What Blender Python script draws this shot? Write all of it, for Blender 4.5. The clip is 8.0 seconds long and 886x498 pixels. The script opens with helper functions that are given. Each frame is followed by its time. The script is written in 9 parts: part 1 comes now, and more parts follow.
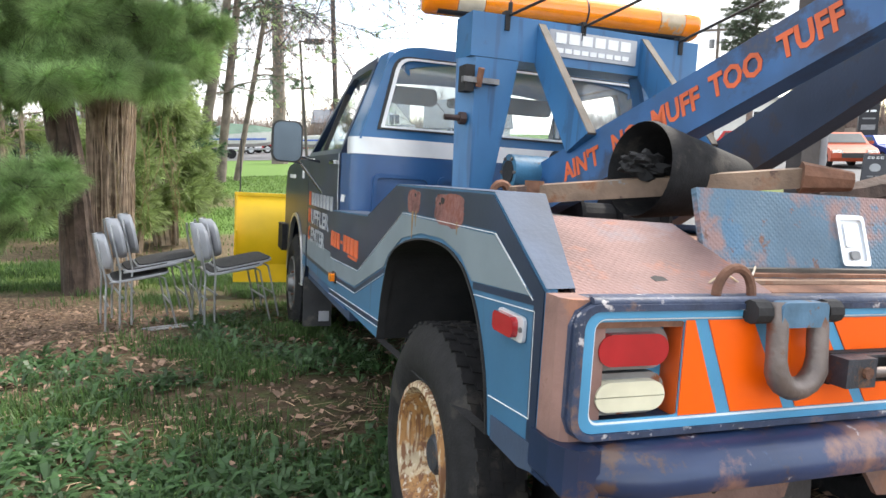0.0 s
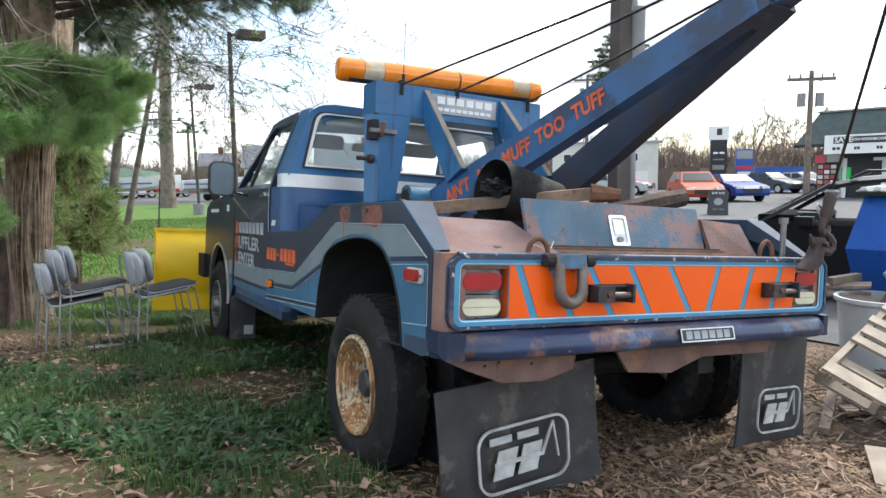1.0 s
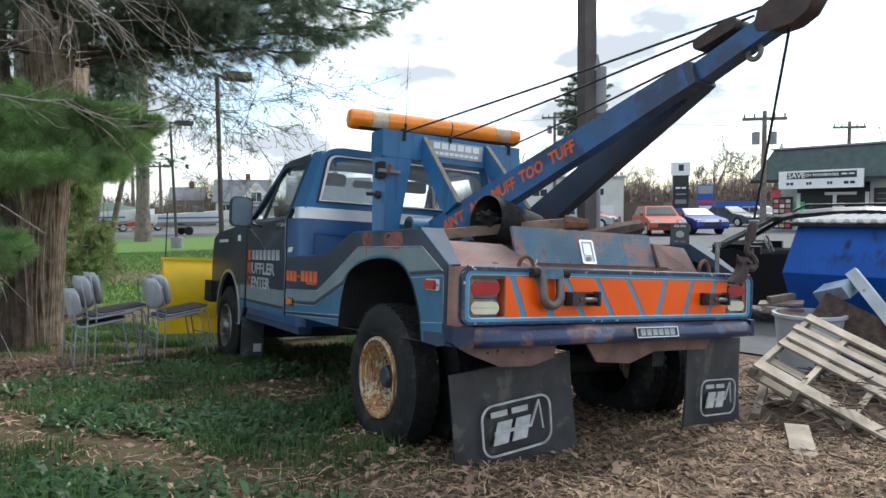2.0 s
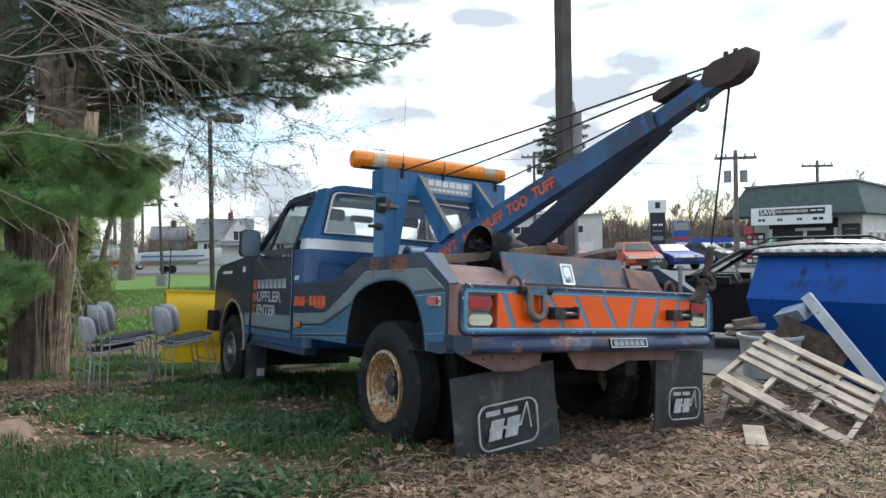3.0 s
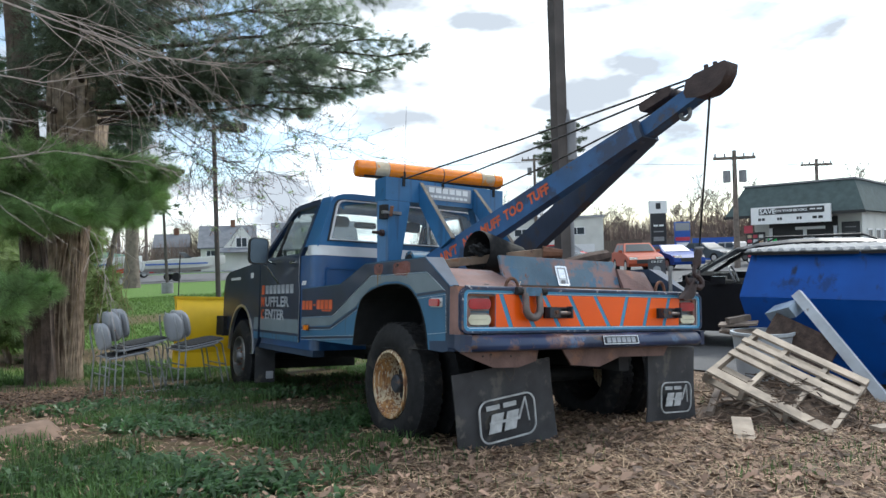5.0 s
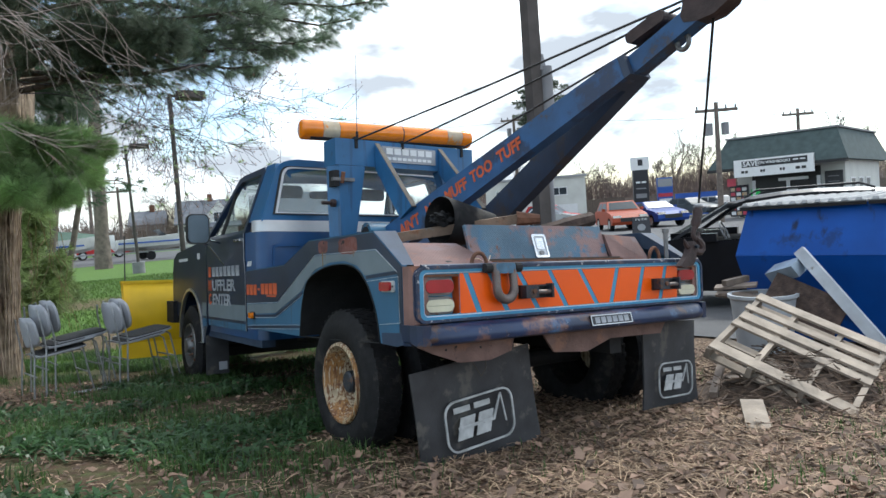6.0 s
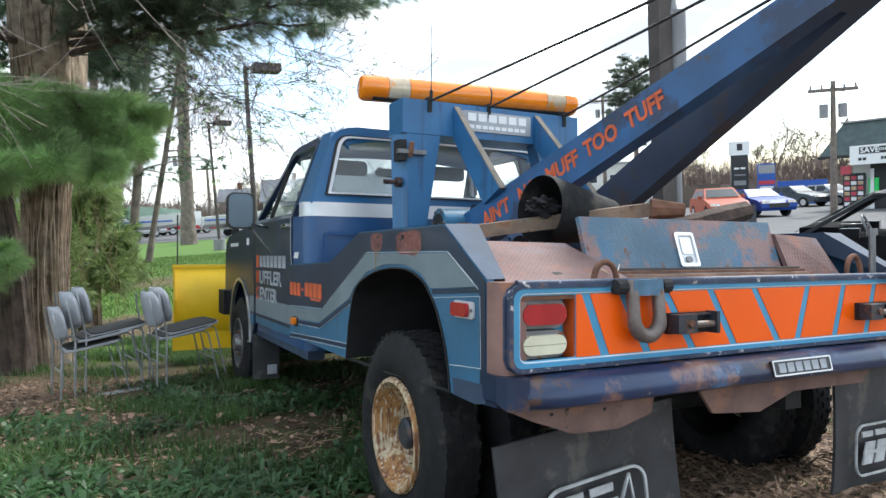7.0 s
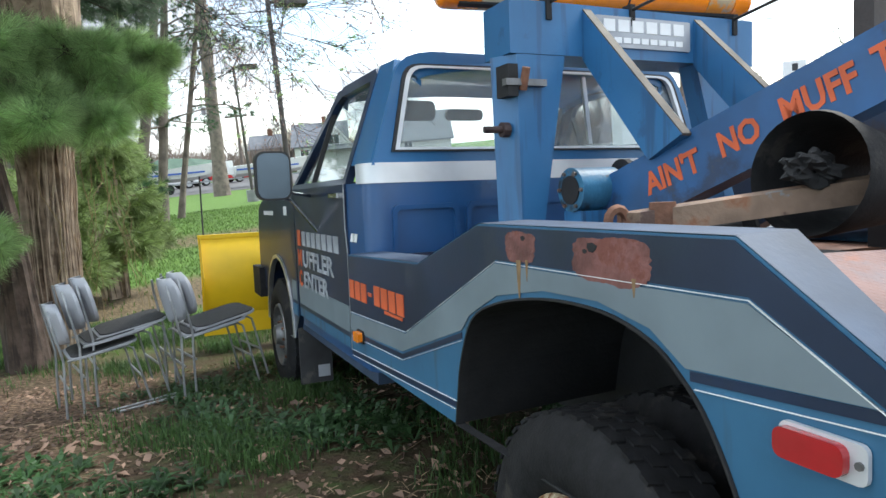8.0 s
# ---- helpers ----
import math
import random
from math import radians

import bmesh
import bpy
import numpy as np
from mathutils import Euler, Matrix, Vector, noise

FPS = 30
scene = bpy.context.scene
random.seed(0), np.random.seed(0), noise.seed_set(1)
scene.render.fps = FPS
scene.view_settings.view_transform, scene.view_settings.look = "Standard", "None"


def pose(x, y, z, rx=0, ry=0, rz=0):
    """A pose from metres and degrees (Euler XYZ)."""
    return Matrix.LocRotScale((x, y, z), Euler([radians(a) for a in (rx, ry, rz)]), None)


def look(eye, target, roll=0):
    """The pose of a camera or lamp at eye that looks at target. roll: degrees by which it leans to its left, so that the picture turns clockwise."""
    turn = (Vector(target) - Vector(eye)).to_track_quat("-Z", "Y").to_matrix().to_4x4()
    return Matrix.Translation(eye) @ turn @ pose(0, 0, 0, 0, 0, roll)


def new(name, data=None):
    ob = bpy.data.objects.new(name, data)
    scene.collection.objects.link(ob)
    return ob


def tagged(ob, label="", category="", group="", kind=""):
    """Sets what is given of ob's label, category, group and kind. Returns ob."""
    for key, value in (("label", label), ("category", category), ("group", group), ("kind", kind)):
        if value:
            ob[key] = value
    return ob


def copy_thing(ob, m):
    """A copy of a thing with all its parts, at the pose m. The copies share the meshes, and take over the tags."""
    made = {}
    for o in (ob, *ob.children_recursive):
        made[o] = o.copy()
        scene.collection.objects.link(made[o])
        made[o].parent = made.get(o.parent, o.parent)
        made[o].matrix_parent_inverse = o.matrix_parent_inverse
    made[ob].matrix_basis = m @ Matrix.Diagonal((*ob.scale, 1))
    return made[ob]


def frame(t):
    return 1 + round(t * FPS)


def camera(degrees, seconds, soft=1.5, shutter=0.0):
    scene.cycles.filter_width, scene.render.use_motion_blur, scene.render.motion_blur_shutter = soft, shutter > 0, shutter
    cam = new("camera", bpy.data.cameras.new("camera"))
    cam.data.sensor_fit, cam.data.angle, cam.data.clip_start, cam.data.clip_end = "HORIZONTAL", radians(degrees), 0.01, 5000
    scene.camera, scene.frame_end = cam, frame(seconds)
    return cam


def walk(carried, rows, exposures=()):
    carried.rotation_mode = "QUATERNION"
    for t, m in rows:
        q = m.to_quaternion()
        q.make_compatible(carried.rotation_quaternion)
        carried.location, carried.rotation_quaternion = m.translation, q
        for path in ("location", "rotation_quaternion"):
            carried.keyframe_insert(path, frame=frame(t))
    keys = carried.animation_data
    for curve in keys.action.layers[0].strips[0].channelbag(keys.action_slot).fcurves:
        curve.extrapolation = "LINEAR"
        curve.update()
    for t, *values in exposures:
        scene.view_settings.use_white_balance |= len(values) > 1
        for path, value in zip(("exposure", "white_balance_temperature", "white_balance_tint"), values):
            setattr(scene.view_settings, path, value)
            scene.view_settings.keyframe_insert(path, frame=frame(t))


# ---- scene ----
cam = camera(67.0, 8.0)
PATH = [
    (0, (-1.657, -1.027, 1.377), (-1.003, 0.832, 1.038), -0.1),
    (0.5, (-1.903, -1.541, 1.396), (-1.002, 0.233, 1.183), -0.8),
    (1, (-2.153, -1.988, 1.336), (-1.199, -0.243, 1.119), -0.6),
    (1.5, (-2.414, -2.367, 1.345), (-1.393, -0.658, 1.156), -0.4),
    (2, (-2.698, -2.559, 1.33), (-1.661, -0.853, 1.213), -0.6),
    (2.2, (-2.814, -2.637, 1.332), (-1.74, -0.95, 1.274), -1.8),
    (3.3, (-3.124, -3.062, 1.25), (-2.036, -1.384, 1.25), -0.7),
    (3.5, (-3.149, -3.108, 1.256), (-2.068, -1.425, 1.247), -1.6),
    (4, (-3.221, -3.186, 1.249), (-2.148, -1.498, 1.28), -1.2),
    (4.2, (-3.255, -3.214, 1.239), (-2.179, -1.529, 1.303), -1.0),
    (5.3, (-3.119, -3.115, 1.278), (-2.028, -1.439, 1.26), -2.0),
    (5.5, (-2.996, -3.009, 1.26), (-1.892, -1.341, 1.229), -2.1),
    (6, (-2.662, -2.649, 1.293), (-1.545, -0.992, 1.195), -4.1),
    (6.5, (-2.286, -2.186, 1.288), (-1.324, -0.436, 1.175), -1.0),
    (7, (-2.082, -1.635, 1.311), (-1.173, 0.141, 1.176), -2.8),
    (7.5, (-1.956, -0.975, 1.395), (-1.027, 0.783, 1.183), -4.9),
    (8, (-1.829, -0.31, 1.42), (-1.029, 1.497, 1.11), -5.3),
]
EXPOSURES = [(0.0, 1.89, 7000, 10), (0.5, 1.86, 6700, 9), (1.0, 1.37, 6600, 7), (1.5, 1.03, 6420, 6), (2.0, 0.95, 6370, 5), (4.0, 0.87, 6320, 5), (6.0, 0.91, 6270, 5), (6.5, 1.11, 6320, 5), (7.0, 1.36, 6370, 5), (7.5, 1.39, 6420, 5), (8.0, 1.56, 6470, 5)]
walk(cam, [(t, look(eye, target, roll)) for t, eye, target, roll in PATH], EXPOSURES)

# ---- world, sun, exposure ----
world = bpy.data.worlds.new("overcast_sky")
scene.world = world
world.use_nodes = True
SUN_ELEV, SUN_TURN = radians(46), radians(72)
wt = world.node_tree
wt.nodes.clear()
w_out = wt.nodes.new("ShaderNodeOutputWorld")
w_bg = wt.nodes.new("ShaderNodeBackground")
w_sky = wt.nodes.new("ShaderNodeTexSky")
w_sky.sky_type, w_sky.sun_disc = "NISHITA", False
w_sky.sun_elevation, w_sky.sun_rotation = SUN_ELEV, SUN_TURN
w_co = wt.nodes.new("ShaderNodeTexCoord")
w_map = wt.nodes.new("ShaderNodeMapping")
w_map.inputs["Scale"].default_value = (1.0, 1.0, 2.6)
w_noise = wt.nodes.new("ShaderNodeTexNoise")
w_noise.inputs["Scale"].default_value = 3.2
w_noise.inputs["Detail"].default_value = 7
w_noise.inputs["Roughness"].default_value = 0.55
w_ramp = wt.nodes.new("ShaderNodeValToRGB")
w_ramp.color_ramp.elements[0].position, w_ramp.color_ramp.elements[0].color = 0.42, (0, 0, 0, 1)
w_ramp.color_ramp.elements[1].position, w_ramp.color_ramp.elements[1].color = 0.53, (1, 1, 1, 1)
w_shade = wt.nodes.new("ShaderNodeTexNoise")
w_shade.inputs["Scale"].default_value = 4.5
w_shade.inputs["Detail"].default_value = 5
w_tone = wt.nodes.new("ShaderNodeValToRGB")
w_tone.color_ramp.elements[0].position, w_tone.color_ramp.elements[0].color = 0.40, (10.5, 10.8, 11.2, 1)
w_tone.color_ramp.elements[1].position, w_tone.color_ramp.elements[1].color = 0.57, (2.9, 3.1, 3.5, 1)
w_mix = wt.nodes.new("ShaderNodeMix")
w_mix.data_type = "RGBA"
wt.links.new(w_co.outputs["Generated"], w_map.inputs["Vector"])
wt.links.new(w_map.outputs["Vector"], w_noise.inputs["Vector"])
wt.links.new(w_map.outputs["Vector"], w_shade.inputs["Vector"])
wt.links.new(w_noise.outputs["Fac"], w_ramp.inputs["Fac"])
wt.links.new(w_shade.outputs["Fac"], w_tone.inputs["Fac"])
wt.links.new(w_ramp.outputs["Color"], w_mix.inputs["Factor"])
wt.links.new(w_sky.outputs["Color"], w_mix.inputs["A"])
wt.links.new(w_tone.outputs["Color"], w_mix.inputs["B"])
wt.links.new(w_mix.outputs["Result"], w_bg.inputs["Color"])
w_bg.inputs["Strength"].default_value = 0.132
wt.links.new(w_bg.outputs["Background"], w_out.inputs["Surface"])

sun_data = bpy.data.lights.new("sun", "SUN")
sun_data.energy, sun_data.angle, sun_data.color = 1.7, radians(10), (1.0, 0.965, 0.92)
sun = new("sun", sun_data)
sun.matrix_world = look((math.sin(SUN_TURN) * 50, math.cos(SUN_TURN) * 50, math.tan(SUN_ELEV) * 50), (0, 0, 0))


# ---- materials ----
def mat(name, col, rough=0.5, metal=0.0, var=0.18, scale=6.0, bump=0.08, bscale=70.0, spots=None, coat=0.0, alpha_glass=False, random_tint=0.0, island=False, spec=0.5):
    m = bpy.data.materials.new(name)
    m.use_nodes = True
    nt = m.node_tree
    b = nt.nodes["Principled BSDF"]
    b.inputs["Roughness"].default_value = rough
    b.inputs["Metallic"].default_value = metal
    b.inputs["Coat Weight"].default_value = coat
    b.inputs["Specular IOR Level"].default_value = spec
    co = nt.nodes.new("ShaderNodeTexCoord")
    n1 = nt.nodes.new("ShaderNodeTexNoise")
    n1.inputs["Scale"].default_value, n1.inputs["Detail"].default_value = scale, 8
    nt.links.new(co.outputs["Object"], n1.inputs["Vector"])
    ramp = nt.nodes.new("ShaderNodeValToRGB")
    lo, hi = 1 - var, 1 + var
    ramp.color_ramp.elements[0].position, ramp.color_ramp.elements[1].position = 0.3, 0.7
    ramp.color_ramp.elements[0].color = (*[min(1, c * lo) for c in col], 1)
    ramp.color_ramp.elements[1].color = (*[min(1, c * hi) for c in col], 1)
    nt.links.new(n1.outputs["Fac"], ramp.inputs["Fac"])
    colour = ramp.outputs["Color"]
    if spots:
        for scol, level, sscale in spots:
            n2 = nt.nodes.new("ShaderNodeTexNoise")
            n2.inputs["Scale"].default_value, n2.inputs["Detail"].default_value, n2.inputs["Roughness"].default_value = sscale, 9, 0.65
            nt.links.new(co.outputs["Object"], n2.inputs["Vector"])
            r2 = nt.nodes.new("ShaderNodeValToRGB")
            r2.color_ramp.elements[0].position, r2.color_ramp.elements[1].position = level, min(0.99, level + 0.06)
            nt.links.new(n2.outputs["Fac"], r2.inputs["Fac"])
            mx = nt.nodes.new("ShaderNodeMix")
            mx.data_type = "RGBA"
            nt.links.new(r2.outputs["Color"], mx.inputs["Factor"])
            nt.links.new(colour, mx.inputs["A"])
            mx.inputs["B"].default_value = (*scol, 1)
            colour = mx.outputs["Result"]
    if random_tint:
        src = nt.nodes.new("ShaderNodeNewGeometry").outputs["Random Per Island"] if island else nt.nodes.new("ShaderNodeObjectInfo").outputs["Random"]
        hsv = nt.nodes.new("ShaderNodeHueSaturation")
        mr = nt.nodes.new("ShaderNodeMapRange")
        mr.inputs["To Min"].default_value, mr.inputs["To Max"].default_value = 1 - random_tint, 1 + random_tint
        nt.links.new(src, mr.inputs["Value"])
        nt.links.new(mr.outputs["Result"], hsv.inputs["Value"])
        nt.links.new(colour, hsv.inputs["Color"])
        colour = hsv.outputs["Color"]
    nt.links.new(colour, b.inputs["Base Color"])
    if bump:
        n3 = nt.nodes.new("ShaderNodeTexNoise")
        n3.inputs["Scale"].default_value, n3.inputs["Detail"].default_value = bscale, 4
        nt.links.new(co.outputs["Object"], n3.inputs["Vector"])
        bp = nt.nodes.new("ShaderNodeBump")
        bp.inputs["Strength"].default_value, bp.inputs["Distance"].default_value = bump, 0.01
        nt.links.new(n3.outputs["Fac"], bp.inputs["Height"])
        nt.links.new(bp.outputs["Normal"], b.inputs["Normal"])
    return m


RUST, DKRUST, CHALK = (0.23, 0.085, 0.04), (0.07, 0.03, 0.02), (0.33, 0.17, 0.13)
M = {
    "blue": mat("faded_blue_paint", (0.026, 0.13, 0.29), 0.45, var=0.16, scale=3, bump=0.03, spots=[((0.022, 0.09, 0.2), 0.62, 5), ((0.12, 0.09, 0.08), 0.72, 11)], coat=0.1),
    "sky_blue": mat("light_blue_paint", (0.06, 0.27, 0.46), 0.45, var=0.12, scale=4, bump=0.04, spots=[((0.03, 0.1, 0.2), 0.66, 7)]),
    "navy": mat("dark_navy_paint", (0.008, 0.019, 0.048), 0.42, var=0.3, scale=4, bump=0.03, spots=[((0.016, 0.025, 0.045), 0.6, 3)], coat=0.15),
    "cab_blue": mat("deep_blue_cab_paint", (0.008, 0.060, 0.175), 0.36, var=0.25, scale=2.5, bump=0.015, coat=0.12, spots=[((0.014, 0.085, 0.21), 0.62, 2.2)]),
    "roof_blue": mat("mid_blue_cab_paint", (0.011, 0.095, 0.23), 0.34, var=0.2, scale=2.5, bump=0.015, coat=0.15, spots=[((0.018, 0.12, 0.26), 0.62, 2.2)]),
    # dark tint stands for the trees this mirror would reflect
    "mirror": mat("darkened_mirror_glass", (0.06, 0.08, 0.10), 0.25, 1.0, var=0.15, scale=9, bump=0.0),
    "boom_blue": mat("worn_boom_blue", (0.010, 0.07, 0.19), 0.5, var=0.35, scale=4, bump=0.06, spots=[((0.010, 0.030, 0.08), 0.52, 2.5), ((0.045, 0.042, 0.055), 0.58, 5), ((0.02, 0.10, 0.24), 0.64, 5), ((0.075, 0.05, 0.045), 0.66, 9)], coat=0.05),
    "boom_rust": mat("rust_stained_boom", (0.028, 0.044, 0.078), 0.6, var=0.35, scale=3, bump=0.12, spots=[((0.05, 0.042, 0.045), 0.54, 2.2), ((0.02, 0.045, 0.10), 0.62, 3), ((0.08, 0.045, 0.035), 0.67, 6)]),
    "head_brown": mat("greasy_brown_iron", (0.045, 0.028, 0.026), 0.6, 0.2, var=0.4, scale=12, bump=0.3, bscale=60),
    "grey": mat("grey_blue_stripe_paint", (0.145, 0.185, 0.21), 0.5, var=0.12, scale=5, bump=0.02),
    "steel_blue": mat("dull_steel_blue_paint", (0.030, 0.115, 0.21), 0.45, var=0.15, scale=4, bump=0.03, spots=[((0.03, 0.07, 0.1), 0.64, 6)]),
    "white_line": mat("white_pinstripe", (0.7, 0.72, 0.72), 0.5, var=0.1),
    "orange": mat("reflective_orange_sheet", (0.88, 0.115, 0.004), 0.28, var=0.05, scale=3, bump=0.01),
    "orange_text": mat("orange_lettering", (0.55, 0.10, 0.03), 0.6, var=0.25, bump=0.0),
    "faded_text": mat("faded_white_lettering", (0.30, 0.32, 0.35), 0.55, var=0.35, scale=8, bump=0.0),
    "white_text": mat("white_lettering", (0.75, 0.76, 0.76), 0.5, var=0.1, bump=0.0),
    "pink_rust": mat("chalky_rusted_primer", (0.22, 0.125, 0.105), 0.75, var=0.25, scale=7, bump=0.3, bscale=40, spots=[((0.30, 0.14, 0.09), 0.55, 4), ((0.14, 0.075, 0.055), 0.62, 14)]),
    "rust": mat("brown_rust", (0.16, 0.075, 0.045), 0.85, var=0.4, scale=14, bump=0.5, bscale=60, spots=[(DKRUST, 0.58, 8)]),
    "rust_pale": mat("pale_rusty_steel", (0.26, 0.17, 0.12), 0.8, var=0.3, scale=12, bump=0.4, bscale=50, spots=[(RUST, 0.58, 10)]),
    # darker copy of the orange sheet, with the bay's shade in its colour
    "orange_shaded": mat("shaded_orange_sheet", (0.62, 0.10, 0.015), 0.45, var=0.15, scale=6, bump=0.02),
    "rust_steel": mat("rust_filmed_steel", (0.15, 0.125, 0.115), 0.5, 0.5, var=0.35, scale=10, bump=0.25, spots=[((0.16, 0.075, 0.045), 0.56, 8)]),
    # light blue blotches stand for sky sheen; brown and white spots are wear
    "bumper": mat("worn_navy_bumper_sheen", (0.013, 0.028, 0.075), 0.36, 0.1, var=0.5, scale=2, bump=0.08, bscale=20, spots=[((0.07, 0.15, 0.28), 0.54, 1.3), ((0.20, 0.11, 0.09), 0.55, 2.2), ((0.08, 0.045, 0.035), 0.57, 7), ((0.42, 0.42, 0.44), 0.66, 22)], coat=0.1),
    "black": mat("black_rubber", (0.012, 0.012, 0.013), 0.75, var=0.4, scale=20, bump=0.2, bscale=120, spots=[((0.034, 0.031, 0.028), 0.58, 6)], spec=0.25),
    "flap": mat("dusty_black_flap_rubber", (0.033, 0.033, 0.036), 0.65, var=0.35, scale=6, bump=0.15, bscale=90, spots=[((0.085, 0.08, 0.07), 0.57, 5)]),
    # near-black; in wheel wells and underbody the shade is in this colour
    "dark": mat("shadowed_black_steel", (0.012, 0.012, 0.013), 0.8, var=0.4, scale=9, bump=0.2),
    "wheel": mat("rusty_cream_wheel", (0.50, 0.40, 0.26), 0.65, var=0.3, scale=8, bump=0.25, spots=[((0.36, 0.18, 0.06), 0.44, 7), ((0.16, 0.065, 0.03), 0.55, 15), ((0.06, 0.03, 0.02), 0.64, 26)]),
    "wheel_disc": mat("rust_streaked_wheel_disc", (0.20, 0.11, 0.06), 0.75, var=0.4, scale=8, bump=0.4, bscale=50, spots=[((0.46, 0.37, 0.25), 0.52, 5), ((0.10, 0.045, 0.025), 0.58, 12)]),
    "chrome": mat("bright_chrome", (0.7, 0.7, 0.7), 0.18, 1.0, var=0.1, bump=0.02),
    "silver": mat("brushed_silver_trim", (0.55, 0.56, 0.57), 0.32, 0.85, var=0.12, scale=9, bump=0.03),
    "steel": mat("worn_grey_steel", (0.2, 0.2, 0.2), 0.5, 0.7, var=0.3, scale=12, bump=0.2, spots=[(RUST, 0.6, 12)]),
    "red_lens": mat("red_lens", (0.35, 0.015, 0.02), 0.22, var=0.15, scale=12, bump=0.03, coat=0.4),
    "white_lens": mat("yellowed_white_lens", (0.62, 0.6, 0.45), 0.3, var=0.1, scale=12, bump=0.03, coat=0.3),
    "amber_lens": mat("amber_lens", (0.84, 0.225, 0.006), 0.16, var=0.15, scale=7, bump=0.02, coat=0.5, spots=[((0.72, 0.14, 0.004), 0.60, 6), ((0.86, 0.36, 0.03), 0.66, 9)]),
    "clear_lens": mat("hazy_clear_lens", (0.50, 0.40, 0.27), 0.2, var=0.3, scale=9, bump=0.02, coat=0.4, spots=[((0.74, 0.26, 0.03), 0.53, 7), ((0.62, 0.58, 0.52), 0.60, 9)]),
    "yellow": mat("yellow_plow_paint", (0.78, 0.5, 0.012), 0.4, var=0.08, scale=4, bump=0.03, spots=[((0.5, 0.3, 0.02), 0.68, 9)]),
    "chair_grey": mat("grey_moulded_plastic", (0.36, 0.37, 0.4), 0.5, var=0.06, scale=5, bump=0.05),
    "chair_steel": mat("dull_chair_steel", (0.34, 0.35, 0.36), 0.45, 0.6, var=0.2, scale=14, bump=0.05),
    "chair_pad": mat("dark_seat_pad", (0.03, 0.03, 0.032), 0.7, var=0.3, scale=30, bump=0.3, bscale=150),
    "bark": mat("furrowed_grey_brown_bark", (0.35, 0.27, 0.20), 0.9, var=0.45, scale=9, bump=1.0, bscale=22, spots=[((0.19, 0.135, 0.10), 0.58, 6)]),
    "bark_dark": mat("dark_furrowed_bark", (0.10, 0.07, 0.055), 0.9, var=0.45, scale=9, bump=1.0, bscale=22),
    "dry_vine": mat("dry_yellow_vine", (0.32, 0.24, 0.12), 0.8, var=0.3, scale=9, bump=0.1),
    "dark_wood": mat("dark_rotten_wood", (0.075, 0.05, 0.04), 0.9, var=0.5, scale=12, bump=0.8, bscale=35, spots=[((0.16, 0.11, 0.085), 0.6, 9)]),
    "bark_far": mat("grey_bark", (0.16, 0.13, 0.11), 0.9, var=0.35, scale=5, bump=0.5, bscale=15),
    "far_brush": mat("far_leafless_brush", (0.19, 0.14, 0.12), 0.9, var=0.25, scale=0.2, bump=0.0, random_tint=0.35, island=True),
    "twig_fine": mat("dark_budding_twig", (0.095, 0.09, 0.10), 0.85, var=0.3, scale=20, bump=0.0),
    "twig": mat("bare_grey_twig", (0.38, 0.32, 0.285), 0.85, var=0.3, scale=20, bump=0.1),
    "twig_red": mat("reddish_budding_twig", (0.22, 0.13, 0.10), 0.9, var=0.3, scale=3, bump=0.0, random_tint=0.3, island=True),
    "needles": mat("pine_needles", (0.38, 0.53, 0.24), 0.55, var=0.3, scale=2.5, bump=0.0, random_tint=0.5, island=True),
    "needles_olive": mat("olive_green_needles", (0.22, 0.30, 0.10), 0.6, var=0.35, scale=1.5, bump=0.0, random_tint=0.45, island=True),
    # on the near pine these three carry crown shade in their colour
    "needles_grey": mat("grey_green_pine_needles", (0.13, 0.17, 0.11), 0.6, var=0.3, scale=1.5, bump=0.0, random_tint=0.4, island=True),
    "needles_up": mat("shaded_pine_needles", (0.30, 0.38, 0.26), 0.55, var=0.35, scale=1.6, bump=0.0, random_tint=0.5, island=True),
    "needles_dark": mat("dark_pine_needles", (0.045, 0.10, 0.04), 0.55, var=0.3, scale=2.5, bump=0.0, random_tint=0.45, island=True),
    "blade": mat("grass_blade", (0.072, 0.135, 0.042), 0.5, var=0.35, scale=0.9, bump=0.0, random_tint=0.45, island=True),
    "lawn": mat("lawn_blade", (0.095, 0.165, 0.038), 0.5, var=0.3, scale=0.7, bump=0.0, random_tint=0.35, island=True),
    "weed": mat("weed_leaf", (0.060, 0.125, 0.048), 0.4, var=0.3, scale=2, bump=0.0, random_tint=0.4, island=True),
    "straw": mat("dry_straw", (0.29, 0.205, 0.13), 0.8, var=0.25, scale=3, bump=0.0, random_tint=0.6, island=True),
    "stick_dark": mat("dark_dry_stick", (0.13, 0.09, 0.065), 0.9, var=0.4, scale=9, bump=0.0, random_tint=0.5, island=True),
    "heap_dirt": mat("dark_leaf_mould", (0.075, 0.05, 0.035), 0.95, var=0.6, scale=18, bump=1.0, bscale=40, spots=[((0.19, 0.13, 0.085), 0.56, 26)]),
    "litter": mat("dead_leaf", (0.19, 0.122, 0.085), 0.8, var=0.3, scale=3, bump=0.0, random_tint=0.7, island=True),
    "chip": mat("wood_chip", (0.205, 0.132, 0.088), 0.85, var=0.25, scale=3, bump=0.0, random_tint=0.6, island=True),
    "pallet": mat("weathered_pallet_wood", (0.285, 0.235, 0.185), 0.8, var=0.3, scale=7, bump=0.3, bscale=45, random_tint=0.2),
    "wood": mat("grey_weathered_wood", (0.165, 0.13, 0.105), 0.85, var=0.3, scale=9, bump=0.4, bscale=40, random_tint=0.3),
